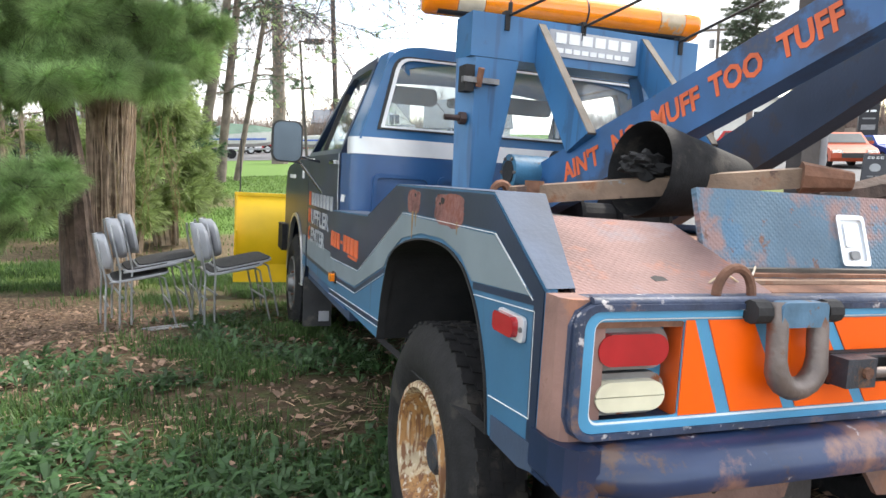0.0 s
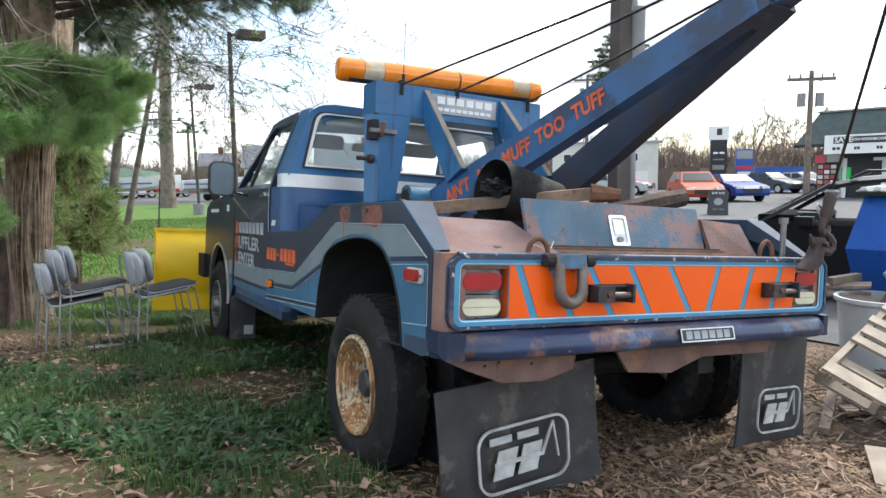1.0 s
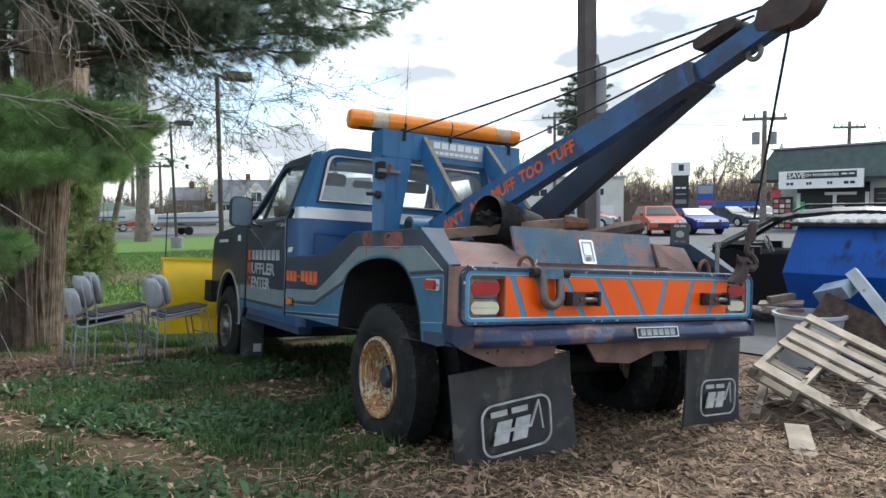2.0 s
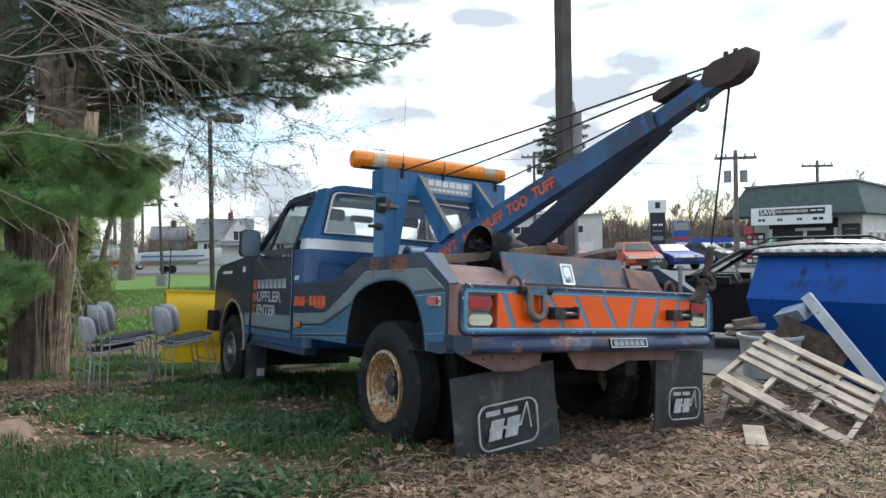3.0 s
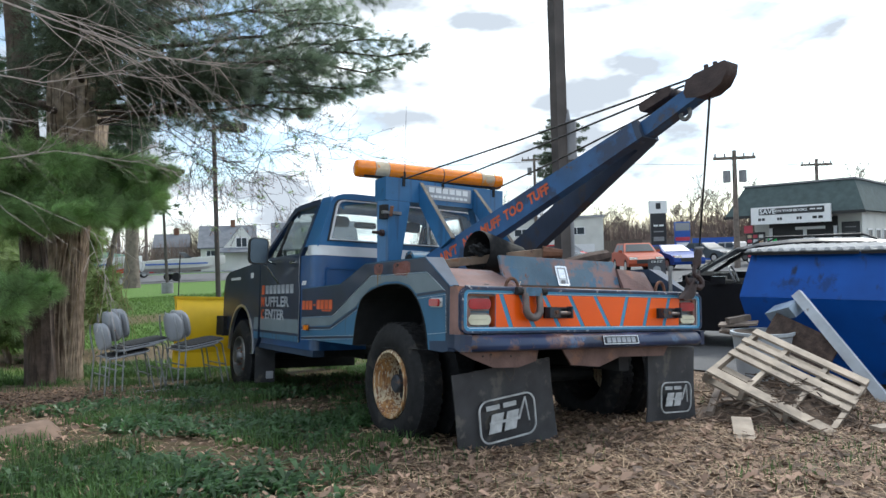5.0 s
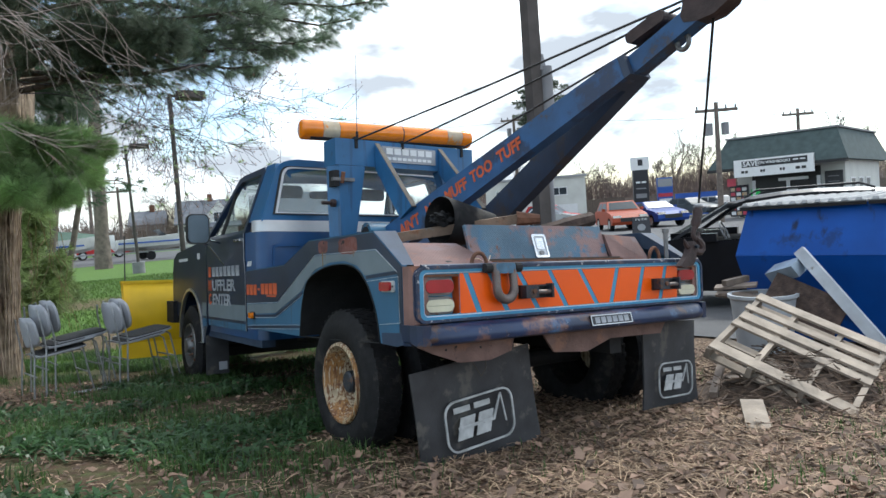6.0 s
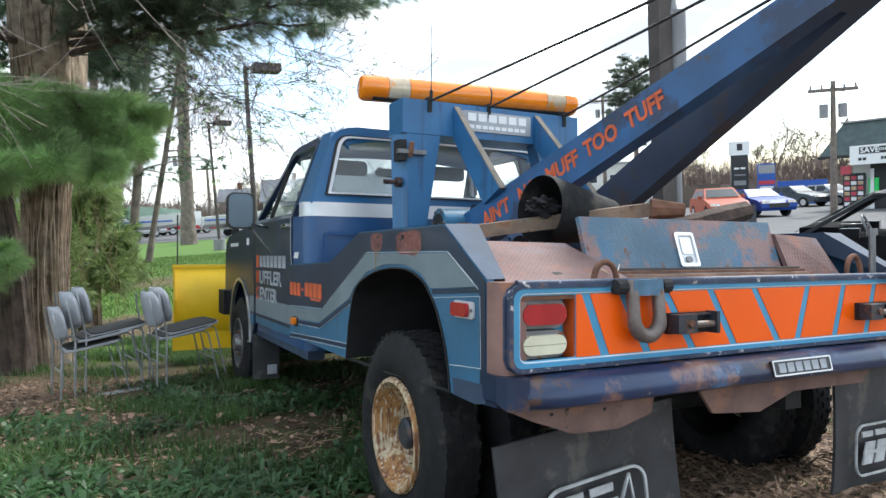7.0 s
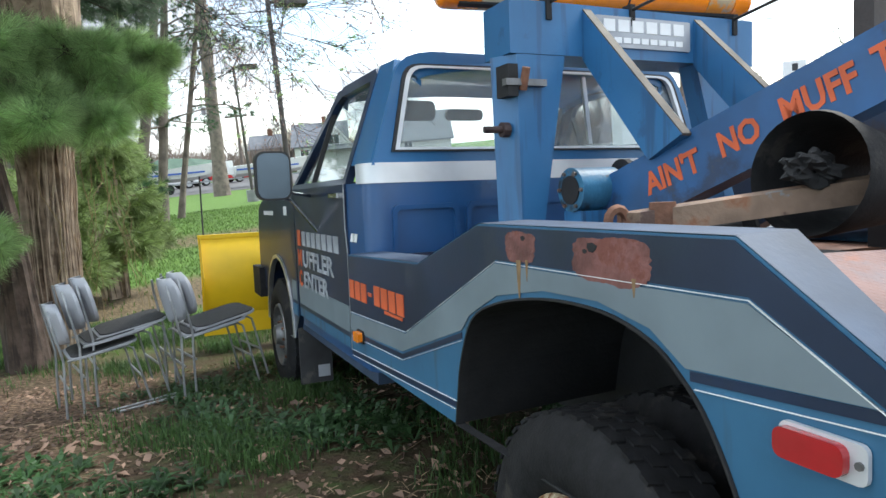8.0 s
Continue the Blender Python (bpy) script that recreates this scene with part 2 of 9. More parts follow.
    "dumpster": mat("blue_dumpster_paint", (0.003, 0.070, 0.33), 0.5, var=0.2, scale=2, bump=0.06, spec=0.3, spots=[((0.006, 0.045, 0.19), 0.58, 2.2), ((0.012, 0.02, 0.05), 0.68, 5)]),
    "dumpster_lid": mat("grey_ribbed_lid_plastic", (0.33, 0.33, 0.33), 0.6, var=0.15, scale=5, bump=0.1),
    "car_black": mat("black_car_paint", (0.006, 0.006, 0.008), 0.35, var=0.2, bump=0.0, spec=0.25),
    "trim_black": mat("black_plastic_trim", (0.012, 0.012, 0.013), 0.5, var=0.2, bump=0.05),
    "galv": mat("galvanised_grey_steel", (0.35, 0.36, 0.38), 0.5, 0.5, var=0.15, scale=5, bump=0.05),
    "pole": mat("dark_weathered_pole", (0.075, 0.065, 0.06), 0.8, var=0.3, scale=5, bump=0.25, bscale=40),
    "conduit": mat("grey_conduit", (0.22, 0.22, 0.23), 0.6, var=0.15, scale=5, bump=0.05),
    "asphalt": mat("worn_asphalt", (0.085, 0.085, 0.088), 0.85, var=0.2, scale=1.5, bump=0.4, bscale=120),
    "roof_green": mat("dark_green_roof_shingle", (0.055, 0.08, 0.08), 0.8, var=0.2, scale=3, bump=0.4, bscale=12),
    "wall_white": mat("white_painted_wall", (0.62, 0.62, 0.58), 0.7, var=0.08, scale=1, bump=0.05),
    "wall_grey": mat("grey_wall_siding", (0.33, 0.34, 0.36), 0.7, var=0.1, scale=1, bump=0.1),
    "roof_grey": mat("grey_roof_shingle", (0.13, 0.14, 0.16), 0.85, var=0.2, scale=2, bump=0.3, bscale=10),
    "sign_white": mat("white_sign_face", (0.75, 0.75, 0.75), 0.4, var=0.04, bump=0.0),
    "sign_black": mat("black_sign_face", (0.02, 0.02, 0.025), 0.4, var=0.1, bump=0.0),
    "sign_blue": mat("blue_sign_face", (0.03, 0.1, 0.4), 0.4, var=0.1, bump=0.0),
    "sign_red": mat("red_sign_face", (0.5, 0.05, 0.08), 0.4, var=0.1, bump=0.0),
    "sign_green": mat("bright_green_poster", (0.03, 0.6, 0.12), 0.4, var=0.1, bump=0.0),
    "car_orange": mat("orange_car_paint", (0.34, 0.065, 0.03), 0.45, var=0.08, bump=0.0, spec=0.2),
    "car_blue": mat("blue_car_paint", (0.018, 0.055, 0.25), 0.5, var=0.08, bump=0.0, spec=0.2),
    "car_grey": mat("dark_grey_car_paint", (0.05, 0.065, 0.08), 0.4, var=0.08, bump=0.0, spec=0.3),
    "car_red": mat("red_car_paint", (0.4, 0.03, 0.03), 0.5, var=0.08, bump=0.0, spec=0.2),
    "car_white": mat("white_car_paint", (0.7, 0.7, 0.7), 0.25, var=0.05, bump=0.0, coat=0.5),
    "car_silver": mat("silver_car_paint", (0.42, 0.43, 0.45), 0.25, 0.4, var=0.05, bump=0.0, coat=0.5),
    "boat": mat("white_boat_gelcoat", (0.68, 0.68, 0.64), 0.25, var=0.05, bump=0.0, coat=0.4),
    "tarp": mat("green_boat_cover", (0.05, 0.1, 0.07), 0.7, var=0.2, scale=2, bump=0.1),
    "dark_glass": mat("dark_vehicle_glass", (0.04, 0.05, 0.06), 0.3, var=0.1, bump=0.0, spec=0.12),
    "far_wood": mat("far_bare_woods", (0.13, 0.105, 0.09), 0.95, var=0.35, scale=0.5, bump=0.0, random_tint=0.35, island=True),
    "cable": mat("oily_wire_rope", (0.03, 0.028, 0.026), 0.5, 0.5, var=0.3, scale=60, bump=0.4, bscale=300),
}
def tread(material, pitch=0.014, strength=0.35, tip=0):
    """Adds the raised diagonal lugs of tread plate to a material's bump."""
    nt = material.node_tree
    b = nt.nodes["Principled BSDF"]
    co = nt.nodes.new("ShaderNodeTexCoord")
    parts = []
    for turn in (45, -45):
        mp = nt.nodes.new("ShaderNodeMapping")
        mp.inputs["Rotation"].default_value = (radians(tip), 0, radians(turn))
        wv = nt.nodes.new("ShaderNodeTexWave")
        wv.inputs["Scale"].default_value = 0.314 / pitch
        wv.inputs["Distortion"].default_value = 0.6
        nt.links.new(co.outputs["Object"], mp.inputs["Vector"])
        nt.links.new(mp.outputs["Vector"], wv.inputs["Vector"])
        parts.append(wv)
    mul = nt.nodes.new("ShaderNodeMath")
    mul.operation = "MULTIPLY"
    for k, wv in enumerate(parts):
        nt.links.new(wv.outputs["Fac"], mul.inputs[k])
    bp = nt.nodes.new("ShaderNodeBump")
    bp.inputs["Strength"].default_value, bp.inputs["Distance"].default_value = strength, 0.004
    nt.links.new(mul.outputs[0], bp.inputs["Height"])
    old = b.inputs["Normal"].links[0].from_socket
    nt.links.new(old, bp.inputs["Normal"])
    nt.links.new(bp.outputs["Normal"], b.inputs["Normal"])
    return material


M["pink_plate"] = tread(mat("chalky_tread_plate", (0.165, 0.094, 0.086), 0.75, var=0.3, scale=5, bump=0.2, bscale=60, spots=[((0.16, 0.12, 0.13), 0.52, 2.6), ((0.22, 0.095, 0.068), 0.57, 4.5), ((0.10, 0.05, 0.04), 0.68, 14)]))
M["box_plate"] = tread(mat("scuffed_blue_tread_plate", (0.075, 0.14, 0.20), 0.55, var=0.25, scale=4, bump=0.3, bscale=55, spots=[((0.23, 0.14, 0.13), 0.47, 2.6), ((0.055, 0.135, 0.22), 0.56, 6), ((0.13, 0.06, 0.04), 0.60, 16)]), 0.013, 0.35, 90)
def streaked(material, colour, level, across=34.0, along=2.2):
    """Adds rust that has run down the surface."""
    nt = material.node_tree
    b = nt.nodes["Principled BSDF"]
    co, mp, nz, rp, mx = [nt.nodes.new(k) for k in ("ShaderNodeTexCoord", "ShaderNodeMapping", "ShaderNodeTexNoise", "ShaderNodeValToRGB", "ShaderNodeMix")]
    mp.inputs["Scale"].default_value = (across, across, along)
    nz.inputs["Scale"].default_value, nz.inputs["Detail"].default_value = 1.0, 6
    rp.color_ramp.elements[0].position, rp.color_ramp.elements[1].position = level, level + 0.09
    mx.data_type = "RGBA"
    nt.links.new(co.outputs["Object"], mp.inputs["Vector"])
    nt.links.new(mp.outputs["Vector"], nz.inputs["Vector"])
    nt.links.new(nz.outputs["Fac"], rp.inputs["Fac"])
    nt.links.new(rp.outputs["Color"], mx.inputs["Factor"])
    nt.links.new(b.inputs["Base Color"].links[0].from_socket, mx.inputs["A"])
    mx.inputs["B"].default_value = (*colour, 1)
    nt.links.new(mx.outputs["Result"], b.inputs["Base Color"])
    return material


streaked(M["dumpster"], (0.010, 0.024, 0.07), 0.62, 6.0, 1.0)
streaked(M["blue"], (0.022, 0.085, 0.19), 0.56, 18.0, 1.6)
streaked(M["steel_blue"], (0.035, 0.085, 0.14), 0.58, 14.0, 1.5)
streaked(M["bark"], (0.12, 0.085, 0.06), 0.53, 26.0, 2.0)
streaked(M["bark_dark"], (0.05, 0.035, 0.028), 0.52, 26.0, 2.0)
streaked(M["wheel"], (0.17, 0.075, 0.03), 0.50, 60.0, 3.0)
streaked(M["wheel"], (0.58, 0.50, 0.38), 0.57, 75.0, 3.0)
streaked(M["wheel_disc"], (0.55, 0.46, 0.33), 0.42, 60.0, 2.5)
streaked(M["wheel_disc"], (0.12, 0.05, 0.02), 0.54, 75.0, 2.5)


def leafy(material, share=0.52):
    """Lets light through thin leaves."""
    nt = material.node_tree
    b = nt.nodes["Principled BSDF"]
    t = nt.nodes.new("ShaderNodeBsdfTranslucent")
    nt.links.new(b.inputs["Base Color"].links[0].from_socket, t.inputs["Color"])
    mx = nt.nodes.new("ShaderNodeMixShader")
    mx.inputs["Fac"].default_value = share
    nt.links.new(b.outputs["BSDF"], mx.inputs[1])
    nt.links.new(t.outputs["BSDF"], mx.inputs[2])
    nt.links.new(mx.outputs["Shader"], nt.nodes["Material Output"].inputs["Surface"])


for key in ("needles", "needles_olive", "needles_up", "needles_grey", "needles_dark", "blade", "lawn", "weed"):
    leafy(M[key], 0.62 if key == "needles" else 0.52)
tg = bpy.data.materials.new("thin_vehicle_glass")
tg.use_nodes = True
tb = tg.node_tree.nodes["Principled BSDF"]
tb.inputs["Base Color"].default_value = (0.75, 0.82, 0.8, 1)
tb.inputs["Roughness"].default_value, tb.inputs["Transmission Weight"].default_value, tb.inputs["IOR"].default_value = 0.02, 1.0, 1.08
M["tint_glass"] = tg
M["cabin_black"] = mat("matt_black_cabin_inside", (0.006, 0.006, 0.007), 0.9, var=0.3, bump=0.05, spec=0.03)
M["bin_grey"] = mat("pale_grey_plastic", (0.40, 0.43, 0.46), 0.55, var=0.12, scale=5, bump=0.05)
M["duct_metal"] = mat("blue_grey_sheet_metal", (0.33, 0.40, 0.47), 0.4, 0.5, var=0.2, scale=6, bump=0.05)
M["trim_paint"] = mat("dirty_white_trim_paint", (0.50, 0.53, 0.57), 0.55, var=0.15, scale=6, bump=0.05, spots=[((0.25, 0.24, 0.23), 0.66, 7)])
M["bright_trim"] = mat("dull_bright_window_trim", (0.62, 0.64, 0.66), 0.35, 0.3, var=0.1, bump=0.0)
hz = bpy.data.materials.new("sky_hazed_rear_glass")
hz.use_nodes = True
hb = hz.node_tree.nodes["Principled BSDF"]
hb.inputs["Base Color"].default_value = (0.85, 0.9, 0.88, 1)
hb.inputs["Roughness"].default_value, hb.inputs["Transmission Weight"].default_value, hb.inputs["IOR"].default_value = 0.03, 1.0, 1.01
hb.inputs["Coat Weight"].default_value, hb.inputs["Coat Roughness"].default_value = 0.8, 0.03
# patchy pale diffuse mixed in for the sky's reflection on the pane
hd = hz.node_tree.nodes.new("ShaderNodeBsdfDiffuse")
hd.inputs["Color"].default_value = (0.62, 0.64, 0.64, 1)
hn = hz.node_tree.nodes.new("ShaderNodeTexNoise")
hn.inputs["Scale"].default_value, hn.inputs["Detail"].default_value = 3.0, 6
hr = hz.node_tree.nodes.new("ShaderNodeMapRange")
hr.inputs["To Min"].default_value, hr.inputs["To Max"].default_value = 0.03, 0.16
hm = hz.node_tree.nodes.new("ShaderNodeMixShader")
hz.node_tree.links.new(hn.outputs["Fac"], hr.inputs["Value"])
hz.node_tree.links.new(hr.outputs["Result"], hm.inputs["Fac"])
hz.node_tree.links.new(hb.outputs["BSDF"], hm.inputs[1])
hz.node_tree.links.new(hd.outputs["BSDF"], hm.inputs[2])
hz.node_tree.links.new(hm.outputs["Shader"], hz.node_tree.nodes["Material Output"].inputs["Surface"])
M["sky_hazed_glass"] = hz
M["bar_paint"] = mat("worn_tow_bar_paint", (0.19, 0.125, 0.085), 0.7, var=0.4, scale=8, bump=0.3, spots=[((0.20, 0.09, 0.045), 0.53, 4), ((0.08, 0.045, 0.035), 0.58, 9), ((0.15, 0.20, 0.24), 0.64, 6)])
M["ledge"] = mat("chalky_navy_ledge", (0.027, 0.048, 0.088), 0.7, var=0.3, scale=5, bump=0.1, spots=[((0.25, 0.14, 0.12), 0.70, 6)])
M["rail"] = mat("chipped_rail_paint", (0.022, 0.036, 0.075), 0.55, var=0.4, scale=14, bump=0.3, spots=[((0.13, 0.085, 0.075), 0.57, 7), ((0.45, 0.43, 0.43), 0.59, 30)])
M["rust_blister"] = mat("blistered_red_rust", (0.165, 0.07, 0.06), 0.85, var=0.45, scale=12, bump=0.6, bscale=45, spots=[((0.17, 0.06, 0.045), 0.56, 12), ((0.05, 0.025, 0.02), 0.66, 30)])
M["bracket_steel"] = mat("worn_blue_black_steel", (0.03, 0.035, 0.045), 0.55, 0.2, var=0.35, scale=18, bump=0.2, spots=[((0.10, 0.055, 0.035), 0.56, 22), ((0.20, 0.20, 0.20), 0.68, 30)])
M["flap_print"] = mat("worn_white_print", (0.42, 0.43, 0.43), 0.7, var=0.3, scale=14, bump=0.05, spots=[((0.10, 0.10, 0.10), 0.64, 30)])
M["shackle_blue"] = mat("worn_blue_steel", (0.07, 0.155, 0.24), 0.6, var=0.35, scale=14, bump=0.15, spots=[((0.14, 0.07, 0.04), 0.55, 25)])
M["rust_run"] = mat("orange_rust_stain", (0.21, 0.13, 0.06), 0.7, var=0.35, scale=30, bump=0.1)
M["under_rust"] = mat("dull_brown_under_plate", (0.15, 0.09, 0.075), 0.8, var=0.3, scale=7, bump=0.3, bscale=40, spots=[((0.21, 0.11, 0.075), 0.56, 4), ((0.08, 0.05, 0.04), 0.60, 11)])
M["winch_blue"] = mat("greasy_winch_paint", (0.03, 0.13, 0.23), 0.5, var=0.4, scale=10, bump=0.2, spots=[((0.02, 0.03, 0.04), 0.53, 8), ((0.10, 0.06, 0.04), 0.64, 14)])
M["bare_edge"] = mat("bare_weathered_steel", (0.066, 0.055, 0.045), 0.75, var=0.3, scale=10, bump=0.2, spots=[((0.10, 0.06, 0.04), 0.62, 12)])
g = bpy.data.materials.new("window_glass")
g.use_nodes = True
gb = g.node_tree.nodes["Principled BSDF"]
gb.inputs["Base Color"].default_value = (0.85, 0.9, 0.88, 1)
gb.inputs["Roughness"].default_value = 0.03
gb.inputs["Transmission Weight"].default_value = 1.0
gb.inputs["IOR"].default_value = 1.01
gb.inputs["Coat Weight"].default_value = 0.6
gb.inputs["Coat Roughness"].default_value = 0.03
M["glass"] = g


# ---- mesh helpers ----
def finish(name, bm, material, smooth=False, bevel=0.0, segments=2):
    if bevel:
        edges = [e for e in bm.edges if len(e.link_faces) == 2 and e.calc_face_angle(0) > 0.6]
        bmesh.ops.bevel(bm, geom=edges, offset=bevel, segments=segments, affect="EDGES", profile=0.6, clamp_overlap=True)
    bmesh.ops.recalc_face_normals(bm, faces=bm.faces)
    me = bpy.data.meshes.new(name)
    bm.to_mesh(me)
    bm.free()
    if smooth:
        for p in me.polygons:
            p.use_smooth = True
        me.set_sharp_from_angle(angle=radians(38))
    me.materials.append(M[material] if isinstance(material, str) else material)
    return me


def part(name, bm, material, parent=None, label="", smooth=False, bevel=0.0, m=None, segments=2):
    ob = new(name, finish(name, bm, material, smooth, bevel, segments))
    ob.parent = parent
    if m is not None:
        ob.matrix_basis = m
    return tagged(ob, label) if label else ob


def root(name, label, category, m=None, group="", kind=""):
    ob = new(name)
    ob.empty_display_size = 0.1
    if m is not None:
        ob.matrix_basis = m
    return tagged(ob, label, category, group, kind)


def box(x0, x1, y0, y1, z0, z1, bm=None):
    bm = bm or bmesh.new()
    v = [bm.verts.new(p) for p in ((x0, y0, z0), (x1, y0, z0), (x1, y1, z0), (x0, y1, z0), (x0, y0, z1), (x1, y0, z1), (x1, y1, z1), (x0, y1, z1))]
    for f in ((3, 2, 1, 0), (4, 5, 6, 7), (0, 1, 5, 4), (1, 2, 6, 5), (2, 3, 7, 6), (3, 0, 4, 7)):
        bm.faces.new([v[i] for i in f])
    return bm


def prism(poly, axis, a, b, bm=None):
    """A closed outline in the other two axes, drawn out from a to b along an axis."""
    bm = bm or bmesh.new()

    def put(u, v, w):
        return {"x": (w, u, v), "y": (u, w, v), "z": (u, v, w)}[axis]
    lo = [bm.verts.new(put(u, v, a)) for u, v in poly]
    hi = [bm.verts.new(put(u, v, b)) for u, v in poly]
    bm.faces.new(lo)
    bm.faces.new(list(reversed(hi)))
    n = len(poly)
    for i in range(n):
        bm.faces.new((lo[i], hi[i], hi[(i + 1) % n], lo[(i + 1) % n]))
    return bm


def hexa(a, b, bm=None):
    """A block between two four-cornered ends."""
    bm = bm or bmesh.new()
    lo, hi = [bm.verts.new(p) for p in a], [bm.verts.new(p) for p in b]
    bm.faces.new(lo)
    bm.faces.new(list(reversed(hi)))
    n = len(lo)
    for i in range(n):
        bm.faces.new((lo[i], hi[i], hi[(i + 1) % n], lo[(i + 1) % n]))
    return bm


def loft(rings, bm=None, caps=True):
    bm = bm or bmesh.new()
    rows = [[bm.verts.new(p) for p in r] for r in rings]
    n = len(rows[0])
    for a, b in zip(rows, rows[1:]):
        for i in range(n):
            bm.faces.new((a[i], a[(i + 1) % n], b[(i + 1) % n], b[i]))
    if caps:
        bm.faces.new(list(reversed(rows[0])))
        bm.faces.new(rows[-1])
    return bm


def tube(pts, radii, n=8, bm=None, caps=True):
    bm = bm or bmesh.new()
    pts = [Vector(p) for p in pts]
    if not isinstance(radii, (list, tuple)):
        radii = [radii] * len(pts)
    rings, side = [], None
    for i, p in enumerate(pts):
        d = (pts[min(i + 1, len(pts) - 1)] - pts[max(i - 1, 0)]).normalized()
        if side is None:
            side = d.orthogonal().normalized()
        side = (side - d * side.dot(d)).normalized()
        other = d.cross(side)
        rings.append([p + (side * math.cos(k * 2 * math.pi / n) + other * math.sin(k * 2 * math.pi / n)) * radii[i] for k in range(n)])
    return loft(rings, bm, caps)


def lathe(profile, axis="x", n=32, centre=(0, 0, 0), bm=None, closed=False):
    """Turns (along, radius) pairs about an axis through centre."""
    bm = bm or bmesh.new()
    rows = []
    for s, r in profile:
        ring = []
        for k in range(n):
            c, q = math.cos(k * 2 * math.pi / n) * r, math.sin(k * 2 * math.pi / n) * r
            p = {"x": (s, c, q), "y": (c, s, q), "z": (c, q, s)}[axis]
            ring.append(bm.verts.new(Vector(p) + Vector(centre)))
        rows.append(ring)
    pairs = list(zip(rows, rows[1:])) + ([(rows[-1], rows[0])] if closed else [])
    for a, b in pairs:
        for k in range(n):
            bm.faces.new((a[k], a[(k + 1) % n], b[(k + 1) % n], b[k]))
    return bm


def rounded(w, h, r, n=5, cx=0.0, cy=0.0):
    out = []
    for sx, sy, a0 in ((1, 1, 0), (-1, 1, 90), (-1, -1, 180), (1, -1, 270)):
        for k in range(n + 1):
            a = radians(a0 + 90 * k / n)
            out.append((cx + sx * (w / 2 - r) + r * math.cos(a), cy + sy * (h / 2 - r) + r * math.sin(a)))
    return out


def ring_prism(outer, inner, axis, a, b, bm=None):
    """A frame: an outline with a hole of as many corners, drawn out along an axis."""
    bm = bm or bmesh.new()

    def put(u, v, w):
        return {"x": (w, u, v), "y": (u, w, v), "z": (u, v, w)}[axis]
    n = len(outer)
    o0, o1 = [bm.verts.new(put(*p, a)) for p in outer], [bm.verts.new(put(*p, b)) for p in outer]
    i0, i1 = [bm.verts.new(put(*p, a)) for p in inner], [bm.verts.new(put(*p, b)) for p in inner]
    for k in range(n):
        j = (k + 1) % n
        for q in ((o0[k], o0[j], i0[j], i0[k]), (o1[k], i1[k], i1[j], o1[j]), (o0[k], o1[k], o1[j], o0[j]), (i0[k], i0[j], i1[j], i1[k])):
            bm.faces.new(q)
    return bm


def text_mesh(words, size, depth=0.002, bold=0.0, slant=0.0, squeeze=1.0):
    cu = bpy.data.curves.new("lettering", "FONT")
    cu.body, cu.size, cu.extrude, cu.offset, cu.shear = words, size, depth, bold, slant
    cu.align_x, cu.align_y = "CENTER", "CENTER"
    cu.resolution_u = 2
    ob = bpy.data.objects.new("lettering", cu)
    scene.collection.objects.link(ob)
    me = bpy.data.meshes.new_from_object(ob.evaluated_get(bpy.context.evaluated_depsgraph_get()))
    bpy.data.objects.remove(ob)
    for v in me.vertices:
        v.co.x *= squeeze
    return me


def lettering(name, words, size, m, material, parent, label="", **kw):
    me = text_mesh(words, size, **kw)
    me.materials.clear()
    me.materials.append(M[material])
    ob = new(name, me)
    ob.parent = parent
    ob.matrix_basis = m
    return tagged(ob, label) if label else ob


def bars(name, count, width, height, m, material, parent, depth=0.0015, gap=0.22, slant=0.0):
    """A row of plain blocks in place of writing, each a piece of its own on one mesh."""
    pitch = width / count
    w, h = pitch * (1 - gap) / 2, height / 2
    sl = slant * h
    me = finish(name, prism([(-w - sl, -h), (w - sl, -h), (w + sl, h), (-w + sl, h)], "z", -depth, depth), material)
    for k in range(count):
        ob = new(name, me)
        ob.parent = parent
        ob.matrix_basis = m @ pose((k + 0.5) * pitch - width / 2, 0, 0)


FACE_BACK = pose(0, 0, 0, 90, 0, 0)      # letters read from behind the truck
FACE_LEFT = pose(0, 0, 0, 90, 0, -90)    # letters read from its left side


# ---- ground ----
def ground_z(x, y):
    k = max(0.0, min(1.0, (y - 2.0) / 4.5))
    p = -0.079 * x - 0.047 * y - 0.15 * k * k * (3 - 2 * k)
    near = 0.7 * math.tanh(p / 0.7) if p < 0 else 0.6 * math.tanh(p / 0.6)
    return near + (-0.12 - near) * smooth01(7.0, 20.0, math.hypot(x + 1.0, y - 2.0))


def smooth01(a, b, v):
    k = max(0.0, min(1.0, (v - a) / (b - a)))
    return k * k * (3 - 2 * k)


